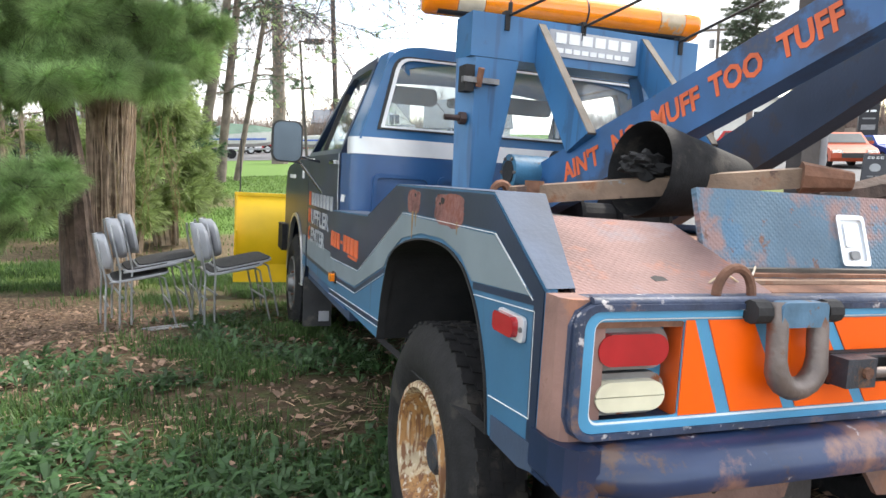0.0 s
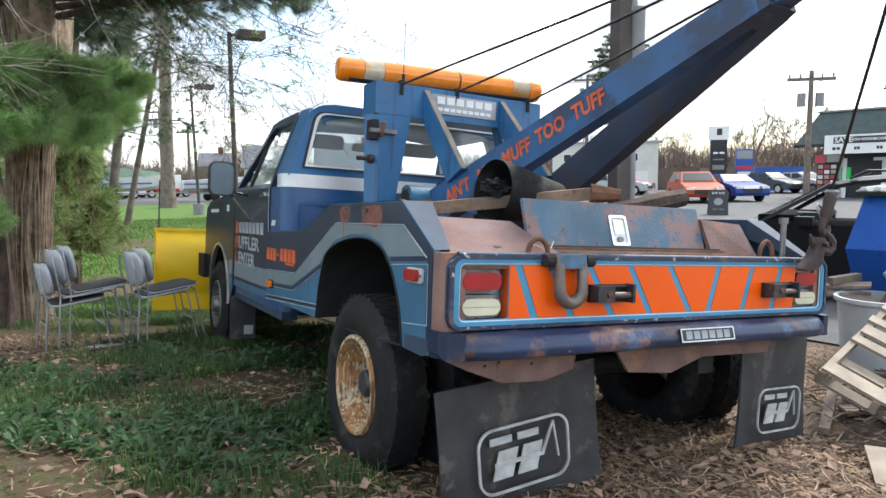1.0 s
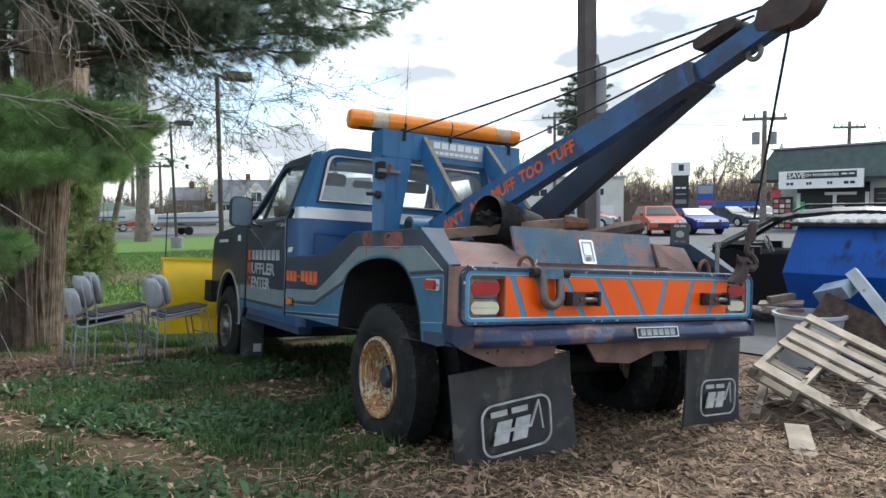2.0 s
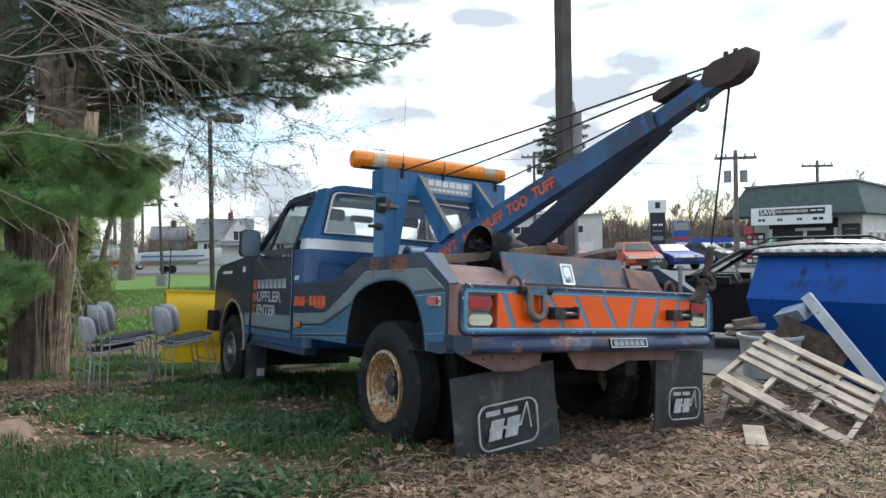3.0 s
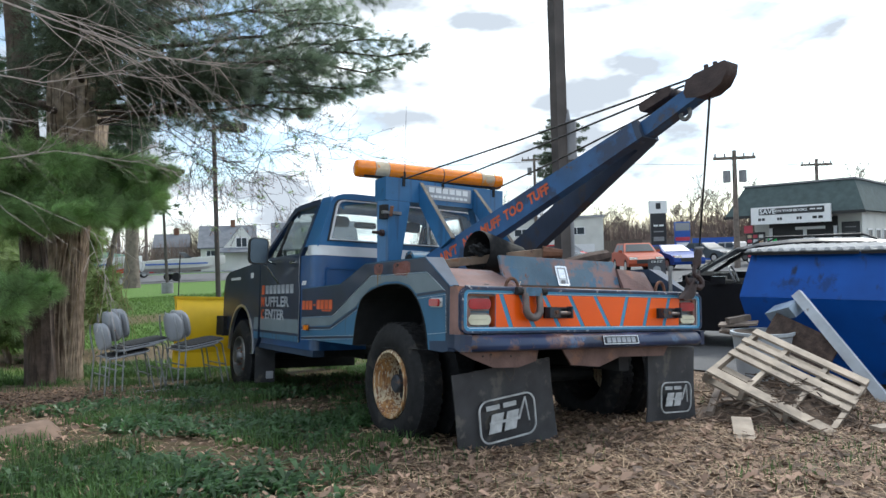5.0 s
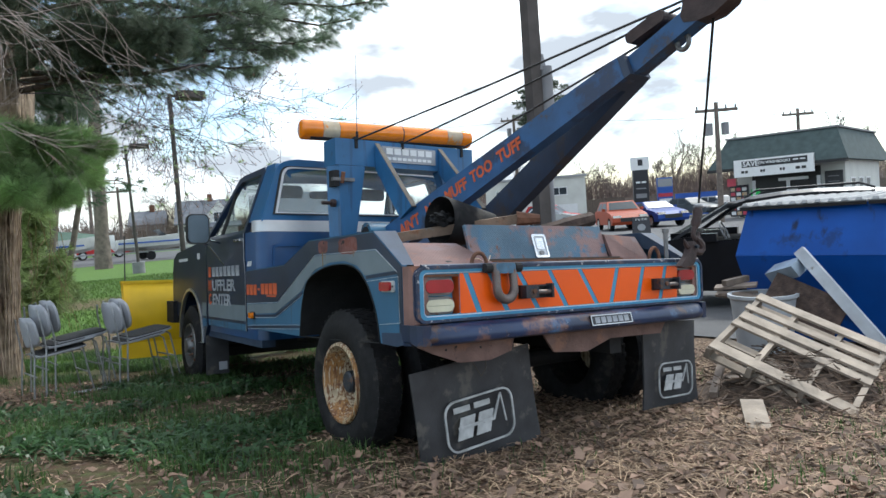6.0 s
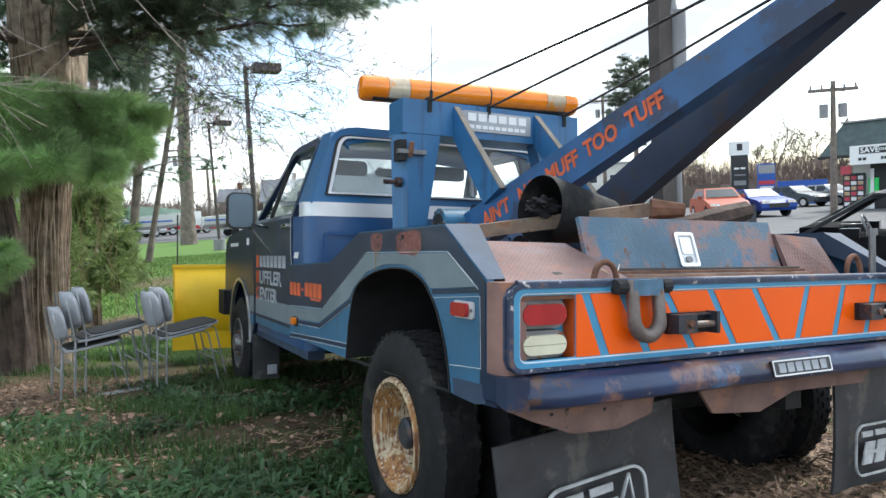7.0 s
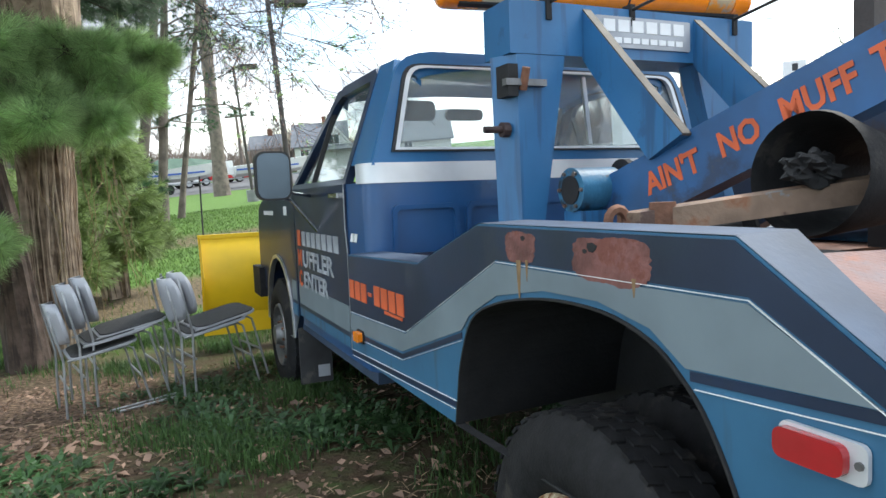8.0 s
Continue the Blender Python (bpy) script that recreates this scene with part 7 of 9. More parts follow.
# further pines along the lawn's left edge
def far_pine(x, y, h, r, lean, seed, low=2.0, tufts=900):
    rg = random.Random(seed)
    z = ground_z(x, y)
    t = root("pine_tree", "tall straight pine behind the lawn with thin boughs", "tree", group="pines along the lawn")
    path = [(x, y, z - 0.1), (x + lean * 0.1, y, z + h * 0.1), (x + lean * 0.45, y, z + h * 0.45), (x + lean, y, z + h)]
    part("trunk", bark_trunk(path, [r * 1.35, r, r * 0.85, r * 0.4], 20, 0.12, seed), "bark_far", t, smooth=True)
    v, f, w = [], [], []
    for k in range(16):
        u = low / h + (0.97 - low / h) * k / 15
        c = Vector(path[0]).lerp(Vector(path[-1]), u)
        a = rg.uniform(0, 6.28)
        L = rg.uniform(1.2, 2.6) * (1.15 - 0.5 * u)
        b = c + Vector((math.cos(a) * L, math.sin(a) * L, rg.uniform(-0.3, 0.5)))
        p = curve_pts(c, b, 0.15, 5, 0.06, seed * 31 + k)
        w.append((p, 0.03))
        pine_bough(v, f, p, 0.7, tufts // 16, rg, needles=26, length=0.2, wide=0.009)
    ob = new("bough_growth", twigs_mesh("bough_growth", w, "bark_far", 5))
    ob.parent = t
    tagged(ob, kind="stuff")
    ob = new("crown", raw("crown", v, f, "needles_dark"))
    ob.parent = t
    tagged(ob, kind="stuff")
    return t


for x, y, h, r, lean, low, tu in ((-1.98, 21.0, 9, 0.17, 2.0, 2.8, 420), (-1.28, 21.4, 10, 0.14, 1.5, 3.0, 380), (-0.75, 21.8, 10, 0.09, 2.2, 3.4, 260), (-2.5, 22.5, 11, 0.16, 1.2, 2.6, 500), (1.93, 34.4, 18, 0.32, 0.5, 7.0, 700), (-3.1, 19.5, 9, 0.18, 0.3, 0.9, 1100), (-4.4, 18.5, 11, 0.22, 0.3, 1.0, 1000), (-5.6, 13.5, 9, 0.22, 0.0, 0.8, 900), (-7.0, 15, 10, 0.25, 0.0, 0.8, 900), (-8.5, 10, 10, 0.28, 0.0, 1.0, 900), (-7.5, 6.5, 9, 0.26, 0.0, 0.8, 900)):
    far_pine(x, y, h, r, lean, int(abs(x * 7 + y * 13)), low, tu)


def evergreen_bush(x, y, h, r, seed, count):
    """Low fresh-green boughs that sweep to the ground, with a few short stems."""
    rg = random.Random(seed)
    z = ground_z(x, y)
    t = root("evergreen_bush", "young evergreen with drooping olive green boughs by the lawn", "bush", group="evergreens along the lawn")
    stems, v, f = [], [], []
    for k in range(7):
        a, d = rg.uniform(0, 6.28), rg.uniform(0, 0.35)
        top = Vector((x + math.cos(a) * d * 2.5, y + math.sin(a) * d * 2.5, z + h * rg.uniform(0.7, 1.0)))
        stems.append((curve_pts((x + math.cos(a) * d, y + math.sin(a) * d, z - 0.05), top, 0.0, 5, 0.04, seed + k), 0.06))
    for k in range(26):
        u = rg.random()
        c = Vector((x, y, z + 0.35 + (h - 0.5) * u))
        a = rg.uniform(0, 6.28)
        L = r * (1.05 - 0.55 * u) * rg.uniform(0.6, 1.1)
        p = curve_pts(c, c + Vector((math.cos(a) * L, math.sin(a) * L, rg.uniform(-0.25, 0.25))), 0.1, 5, 0.05, seed * 17 + k)
        stems.append((p, 0.015))
        pine_bough(v, f, p, 0.5, count // 26, rg, needles=24, length=0.17, wide=0.008, droop=0.15)
    ob = new("stem_growth", twigs_mesh("stem_growth", stems, "bark", 5))
    ob.parent = t
    tagged(ob, kind="stuff")
    ob = new("crown", raw("crown", v, f, "needles_olive"))
    ob.parent = t
    tagged(ob, kind="stuff")


for x, y, h, r, c in ((-2.25, 10.6, 2.5, 0.75, 2000), (-2.9, 9.6, 1.7, 0.7, 1200), (-2.75, 18.6, 3.4, 1.15, 1500), (-2.1, 19.4, 2.6, 0.8, 800), (-3.9, 17.2, 3.6, 1.4, 1500), (-3.6, 11.8, 2.0, 0.9, 900), (-4.9, 12.5, 3.6, 1.5, 1300)):
    evergreen_bush(x, y, h, r, int(x * -10 + y), c)

# ---- grass, weeds, litter, chips ----
rng = random.Random(3)
def scatter(name, count, area, keep, make, material, label, cat="grass"):
    verts, faces = [], []
    (x0, x1), (y0, y1) = area
    done = tries = 0
    while done < count and tries < count * 6:
        tries += 1
        x, y = rng.uniform(x0, x1), rng.uniform(y0, y1)
        if rng.random() > keep(x, y):
            continue
        make(x, y, ground_z(x, y) + 0.03 * noise.noise(Vector((x * 0.8, y * 0.8, 0))), verts, faces)
        done += 1
    return tagged(new(name, raw(name, verts, faces, material)), label, cat, kind="stuff")


def blade(h0, h1, w):
    def make(x, y, z, verts, faces):
        h, a, b = rng.uniform(h0, h1), rng.uniform(0, 6.28), rng.uniform(0.1, 0.9)
        dx, dy = math.cos(a), math.sin(a)
        m = len(verts)
        verts += [(x - dy * w, y + dx * w, z - 0.01), (x + dy * w, y - dx * w, z - 0.01), (x + dx * h * b * 0.4 - dy * w * 0.7, y + dy * h * b * 0.4 + dx * w * 0.7, z + h * 0.6), (x + dx * h * b * 0.4 + dy * w * 0.7, y + dy * h * b * 0.4 - dx * w * 0.7, z + h * 0.6), (x + dx * h * b, y + dy * h * b, z + h * (1 - 0.35 * b))]
        faces.extend([(m, m + 1, m + 3, m + 2), (m + 2, m + 3, m + 4)])
    return make


def weed(x, y, z, verts, faces):
    n = rng.randint(5, 10)
    for k in range(n):
        a, L, w, rise = rng.uniform(0, 6.28), rng.uniform(0.04, 0.13), rng.uniform(0.006, 0.017), rng.uniform(0.2, 1.0)
        dx, dy = math.cos(a), math.sin(a)
        m = len(verts)
        verts += [(x, y, z), (x + dx * L * 0.5 - dy * w, y + dy * L * 0.5 + dx * w, z + L * rise * 0.7), (x + dx * L * 0.5 + dy * w, y + dy * L * 0.5 - dx * w, z + L * rise * 0.7), (x + dx * L, y + dy * L, z + L * rise * 0.75)]
        faces.extend([(m, m + 2, m + 1), (m + 1, m + 2, m + 3)])


def flake(s0, s1, lift):
    def make(x, y, z, verts, faces):
        s, a = rng.uniform(s0, s1), rng.uniform(0, 6.28)
        k, e = rng.uniform(0.3, 0.7), z + rng.uniform(0.002, lift)
        t1, t2 = rng.uniform(-0.5, 0.5) * s, rng.uniform(-0.5, 0.5) * s
        c, q = math.cos(a) * s, math.sin(a) * s
        m = len(verts)
        verts += [(x - c, y - q, e + t1), (x + q * k, y - c * k, e + t2), (x + c, y + q, e - t1), (x - q * k, y + c * k, e + 0.3 * s)]
        faces.extend([(m, m + 1, m + 2), (m, m + 2, m + 3)])
    return make


under = lambda x, y: abs(x) < 0.7 and 0.3 < y < 5
lush = lambda x, y: (1 - mulch_part(x, y)) * (0.25 if under(x, y) else 1)
scatter("grass", 50000, ((-4.5, 1.4), (-2.0, 8.5)), lambda x, y: lush(x, y) * (0.16 + 1.9 * noise.noise(Vector((x * 1.5, y * 1.5, 2)))), blade(0.03, 0.12, 0.0036), "blade", "patchy green grass around the truck")
scatter("lawn_grass", 36000, ((-6, 4.0), (6.5, 24)), lambda x, y: lush(x, y), blade(0.04, 0.08, 0.009), "lawn", "short green lawn grass")
scatter("grass_tufts", 2600, ((-3.5, 3.0), (-3.2, 1.5)), lambda x, y: max(0, noise.noise(Vector((x * 1.3, y * 1.3, 21)))) * 1.6, blade(0.03, 0.09, 0.003), "blade", "sparse grass blades in the mulch")
scatter("weeds", 2000, ((-4.2, 0.5), (-1.6, 5.0)), lambda x, y: lush(x, y) * (0.25 + 1.7 * noise.noise(Vector((x * 1.1, y * 1.1, 5)))), weed, "weed", "broad-leaved weeds in the grass", "weeds")
scatter("dead_leaves", 34000, ((-4.6, 3.5), (-3.4, 5.5)), lambda x, y: 0.5 + 0.5 * mulch_part(x, y), flake(0.008, 0.024, 0.04), "litter", "scattered dry brown leaves", "leaves")
scatter("curled_leaves", 4200, ((-4.4, 3.2), (-2.6, 4.0)), lambda x, y: 0.25 + 0.75 * mulch_part(x, y), flake(0.022, 0.045, 0.05), "litter", "larger curled dead leaves on the grass", "leaves")
scatter("wood_chips", 42000, ((-3.6, 4.0), (-3.2, 2.2)), lambda x, y: mulch_part(x, y) ** 2, flake(0.004, 0.017, 0.012), "chip", "wood-chip mulch", "wood chips")


def straw(x, y, z, verts, faces):
    """A thin bent stalk lying on the ground."""
    L, a, w = rng.uniform(0.02, 0.075), rng.uniform(0, 6.28), rng.uniform(0.0014, 0.0032)
    dx, dy, e = math.cos(a), math.sin(a), z + rng.uniform(0.006, 0.03)
    mx, my, up = x + rng.uniform(-0.01, 0.01), y + rng.uniform(-0.01, 0.01), rng.uniform(0.0, 0.015)
    m = len(verts)
    verts += [(x - dx * L - dy * w, y - dy * L + dx * w, e), (x - dx * L + dy * w, y - dy * L - dx * w, e), (mx - dy * w, my + dx * w, e + up), (mx + dy * w, my - dx * w, e + up), (x + dx * L, y + dy * L, e + up * 0.4)]
    faces.extend([(m, m + 1, m + 3, m + 2), (m + 2, m + 3, m + 4)])


scatter("straw", 26000, ((-3.8, 4.0), (-3.2, 2.4)), lambda x, y: 0.15 + 0.85 * mulch_part(x, y), straw, "straw", "dry straw and shredded bark over the mulch", "straw")


def fallen_twig(x, y, z, verts, faces):
    a, L, r = rng.uniform(0, 6.28), rng.uniform(0.08, 0.32), rng.uniform(0.0015, 0.0045)
    pts = [Vector((x + math.cos(a) * L * k / 4 + rng.gauss(0, 0.008), y + math.sin(a) * L * k / 4 + rng.gauss(0, 0.008), z + 0.012 + rng.uniform(0, 0.03))) for k in range(5)]
    base = len(verts)
    for i, q in enumerate(pts):
        side = Vector((-math.sin(a), math.cos(a), 0))
        for k in range(3):
            verts.append(tuple(q + (side * math.cos(k * 2.094) + Vector((0, 0, 1)) * math.sin(k * 2.094)) * r * (1 - 0.15 * i)))
        if i:
            m = base + 3 * i
            faces.extend([(m - 3 + k, m - 3 + (k + 1) % 3, m + (k + 1) % 3, m + k) for k in range(3)])


scatter("fallen_twigs", 420, ((-4.2, 3.0), (-2.8, 4.5)), lambda x, y: 0.4, fallen_twig, "straw", "pale dry twigs lying in the grass", "twigs")

# ---- poles ----
def gp(x, y, dz=0.0, turn=0.0):
    return pose(x, y, ground_z(x, y) + dz, 0, 0, turn)


pole = root("sign_pole", "dark steel sign pole with grey conduit beside the truck", "pole", gp(1.455, 1.83))
part("shaft", box(-0.065, 0.065, -0.05, 0.05, -0.1, 9.0), "pole", pole, bevel=0.01)
part("conduit", tube([(0.10, -0.02, -0.1), (0.10, -0.02, 2.55)], 0.035, 10), "conduit", pole, smooth=True)
part("meter_box", tube([(0.11, -0.05, 2.35), (0.11, -0.05, 2.75)], 0.055, 14), "conduit", pole, smooth=True, bevel=0.01)
part("conduit_cap", tube([(0.08, -0.03, 2.72), (0.08, -0.03, 2.86)], [0.045, 0.02], 12), "conduit", pole, smooth=True)


def lamp_post(x, y, h, arm, lean):
    p = root("lamp_post", "slim bronze parking-lot lamp post with a flat shoebox lamp", "lamp post", gp(x, y), group="lamp posts")
    part("footing", tube([(0, 0, -0.2), (0, 0, 0.45)], 0.24, 16), "conduit", p, "round concrete footing", smooth=True, bevel=0.01)
    part("post", tube([(0, 0, 0.4), (lean * h, 0, h)], [0.065, 0.05], 10), "pole", p, smooth=True)
    part("arm", tube([(lean * h, 0, h - 0.05), (lean * h + arm * 0.3, -0.1, h - 0.05)], 0.035, 8), "pole", p)
    part("lamp_head", box(lean * h + arm * 0.2, lean * h + arm * 1.0, -0.32, 0.12, h - 0.13, h + 0.04), "pole", p, bevel=0.02)
    return p


lamp_post(1.125, 14.0, 5.05, 0.75, 0.0)
lamp_post(2.21, 26.5, 5.12, 0.85, -0.02)


def utility_pole(x, y, h, cans, lean=0.0):
    p = root("utility_pole", "weathered wooden utility pole with cross arm", "utility pole", gp(x, y, 0, -40), group="utility poles")
    part("post", tube([(0, 0, -0.3), (lean * h, 0, h)], [0.17, 0.11], 10), "bark_far", p, smooth=True)
    part("cross_arm", box(lean * h - 1.1, lean * h + 1.1, -0.07, 0.07, h - 0.5, h - 0.34), "bark_far", p)
    for k in (-1.0, -0.5, 0.5, 1.0):
        part("insulator", tube([(lean * h + k, 0, h - 0.34), (lean * h + k, 0, h - 0.15)], 0.05, 8), "conduit", p)
    for sx in ((-1, 1) if cans else ()):
        part("transformer", tube([(sx * 0.42, 0, h - 1.75), (sx * 0.42, 0, h - 1.1)], 0.2, 12), "conduit", p, "grey transformer can", smooth=True, bevel=0.03)
    return p


utility_pole(30.15, 18.9, 6.45, True)
utility_pole(47.2, 23.5, 7.45, False)
utility_pole(35.4, 41.6, 9.6, True)
utility_pole(4.5, 60, 7.5, True)
utility_pole(7.0, 62, 6.0, False)
# overhead wires
wires = root("overhead_wires", "thin black overhead wires along the street", "wire")
for a, b in (((30.15, 18.9, 5.9), (47.2, 23.5, 6.9)), ((47.2, 23.5, 6.8), (80, 0.5, 8)), ((35.4, 41.6, 8.9), (-10, 70, 8.5)), ((35.4, 41.6, 8.9), (47.2, 23.5, 6.9))):
    part("wire", tube(curve_pts(a, b, -0.12, 8), 0.018, 4), "cable", wires)

# ---- dumpster and the heap in front of it ----
DM = pose(4.105, 1.65, -0.40, 0, 0, -79.6)
dump = root("dumpster", "scuffed blue steel dumpster with ribbed grey lids", "dumpster", DM)
DL = 2.5
body = hexa([(0.14, 0.30, 0.10), (DL - 0.14, 0.30, 0.10), (DL - 0.14, 1.45, 0.10), (0.14, 1.45, 0.10)], [(0.0, 0.0, 1.025), (DL, 0.0, 1.025), (DL, 1.6, 1.025), (0.0, 1.6, 1.025)])
part("lower_body", body, "dumpster", dump, bevel=0.01)
body = hexa([(0.0, 0.0, 1.027), (DL, 0.0, 1.027), (DL, 1.6, 1.027), (0.0, 1.6, 1.027)], [(0.075, 0.21, 1.535), (DL - 0.075, 0.21, 1.535), (DL - 0.075, 1.6, 1.56), (0.075, 1.6, 1.56)])
part("upper_body", body, "dumpster", dump, bevel=0.01)
part("fork_pocket", box(-0.07, 0.06, 0.35, 1.4, 0.70, 0.88), "dumpster", dump)
for x in (0.25, DL - 0.25):
    part("foot", box(x - 0.06, x + 0.06, 0.35, 1.4, 0.0, 0.12), "dumpster", dump)
rl = random.Random(21)
for x0, x1 in ((0.02, DL / 2 - 0.01), (DL / 2 + 0.01, DL)):
    lid = part("lid", hexa([(x0, 0.13, 1.54), (x1, 0.13, 1.54), (x1, 1.6, 1.565), (x0, 1.6, 1.565)], [(x0, 0.13, 1.562), (x1, 0.13, 1.562), (x1, 1.6, 1.60), (x0, 1.6, 1.60)]), "dumpster_lid", dump, "ribbed grey plastic lid", bevel=0.008)
    for k in range(10):
        u = x0 + 0.06 + (x1 - x0 - 0.12) * k / 9
        f = 0.115 - rl.uniform(0.0, 0.03)
        part("rib", hexa([(u - 0.035, f, 1.563), (u + 0.035, f, 1.563), (u + 0.035, 1.58, 1.60), (u - 0.035, 1.58, 1.60)], [(u - 0.02, f + 0.02, 1.592), (u + 0.02, f + 0.02, 1.592), (u + 0.02, 1.58, 1.632), (u - 0.02, 1.58, 1.632)]), "dumpster_lid", lid)
    part("lid_edge", box(x0, x1, 0.118, 0.129, 1.515, 1.55), "dark", lid)


def lying(name, dims, a, b, material, label, cat, roll=0.0):
    """A board of width and thickness dims that runs from a to b."""
    a, b = Vector(a), Vector(b)
    w, t = dims
    d = b - a
    ob = part(name, box(0, d.length, -w / 2, w / 2, -t / 2, t / 2), material, bevel=min(w, t) * 0.08)
    x = d.normalized()
    y = Vector((0, 0, 1)).cross(x).normalized()
    m = Matrix((x, y, x.cross(y))).transposed().to_4x4()
    m.translation = a
    ob.matrix_basis = m @ pose(0, 0, 0, roll, 0, 0)
    return tagged(ob, label, cat)


lying("trim_board", (0.102, 0.066), (3.85, 0.81, 0.71), (3.64, -0.23, -0.38), "trim_paint", "white painted trim board leaning on the heap", "board", 70)
lying("brown_board", (0.408, 0.024), (3.70, 1.06, 0.32), (3.70, 0.38, 0.06), "dark_wood", "brown stained board in the debris heap", "board", 68)
lying("metal_duct", (0.17, 0.13), (3.92, 1.12, 0.46), (3.80, 0.78, 0.56), "duct_metal", "pale blue-grey sheet metal duct", "duct", 30)
lying("wood_scrap", (0.10, 0.026), (3.53, 1.52, 0.29), (3.73, 0.94, 0.22), "wood", "grey scrap timber on the heap", "board", 20)
lying("wood_scrap", (0.10, 0.03), (3.46, 1.42, 0.29), (3.90, 1.27, 0.27), "wood", "short grey scrap timber on the heap", "board", -10)
lying("wood_scrap", (0.13, 0.024), (3.60, 1.58, 0.34), (3.76, 1.21, 0.37), "wood", "broken grey board end on the heap", "board", 10)
lying("wood_scrap", (0.07, 0.06), (3.58, 1.46, 0.39), (3.85, 1.37, 0.42), "wood", "squared timber offcut on the heap", "board")
lying("plank_offcut", (0.13, 0.02), (0.82, -0.53, -0.03), (1.14, -0.29, 0.02), "pallet", "pale plank offcut on the mulch", "board")
lying("wood_scrap", (0.10, 0.03), (1.05, 0.16, 0.0), (1.35, 0.42, 0.05), "wood", "grey board under the pallet", "board", 10)
lying("wood_scrap", (0.05, 0.04), (1.25, 0.05, -0.03), (1.75, 0.30, 0.08), "wood", "thin stick of scrap wood", "board")
lying("wood_scrap", (0.09, 0.03), (1.85, -0.85, -0.06), (2.7, -1.05, -0.08), "pallet", "pale board lying flat by the pallet", "board")
lying("wood_scrap", (0.07, 0.03), (1.75, -1.0, -0.07), (2.5, -1.3, -0.07), "wood", "grey batten on the mulch", "board")
lying("wood_scrap", (0.10, 0.03), (1.5, 0.1, 0.02), (2.1, -0.3, 0.10), "wood", "dark board under the pallet", "board")
bn = tagged(part("plastic_bin", lathe([(0.0, 0.0001), (0.0, 0.24), (0.58, 0.30), (0.60, 0.325), (0.63, 0.325), (0.63, 0.295), (0.03, 0.22)], "z", 28), "bin_grey", smooth=True), "pale grey plastic bin full of scrap wood", "bin")
bn.matrix_basis = pose(3.60, 1.06, ground_z(3.60, 1.06) - 0.01)
def heap_z(x, y):
    """The low mound of leaf mould under the pallet."""
    d = math.hypot((x - 2.0) / 0.85, (y + 0.02) / 0.62)
    return ground_z(x, y) + 0.24 * smooth01(1.0, 0.15, d) + 0.03 * noise.noise(Vector((x * 6, y * 6, 1))) * smooth01(1.1, 0.7, d) - 0.03 * smooth01(0.9, 1.1, d)


bm = bmesh.new()
grid = [[bm.verts.new((1.1 + 0.045 * i, -0.72 + 0.045 * j, heap_z(1.1 + 0.045 * i, -0.72 + 0.045 * j))) for i in range(41)] for j in range(33)]
for j in range(32):
    for i in range(40):
        bm.faces.new((grid[j][i], grid[j][i + 1], grid[j + 1][i + 1], grid[j + 1][i]))
tagged(part("debris_heap", bm, "heap_dirt", smooth=True), "low dark heap of leaf mould under the pallet", "heap", kind="stuff")
heap = bmesh.new()
rr = random.Random(8)
for k in range(420):
    x, y = rr.gauss(1.85, 0.5), rr.gauss(-0.15, 0.42)
    L, a = rr.uniform(0.06, 0.35), rr.uniform(0, 6.28)
    z = heap_z(x, y) + rr.uniform(0.01, 0.07)
    tube([(x, y, z), (x + math.cos(a) * L * 0.5, y + math.sin(a) * L * 0.5, z + rr.uniform(-0.02, 0.04)), (x + math.cos(a) * L, y + math.sin(a) * L, z + rr.uniform(-0.03, 0.06))], rr.uniform(0.002, 0.006), 4, heap)
tagged(part("sticks", heap, "stick_dark"), "tangle of dark dry sticks under the pallet", "sticks", kind="stuff")
st = tagged(part("fieldstone", bmesh.new(), "conduit"), "rounded grey-brown stone in the ground", "stone")
bm = bmesh.new()
bmesh.ops.create_icosphere(bm, subdivisions=3, radius=1.0)
for v in bm.verts:
    v.co *= 1 + 0.25 * noise.noise(v.co * 1.7)
    v.co.x *= 0.29
    v.co.y *= 0.20
    v.co.z *= 0.12
st.data = finish("fieldstone", bm, mat("lichened_stone", (0.17, 0.115, 0.085), 0.9, var=0.3, scale=8, bump=0.5, bscale=30), smooth=True)
st.matrix_basis = gp(-3.2, 1.85, -0.02, 20)

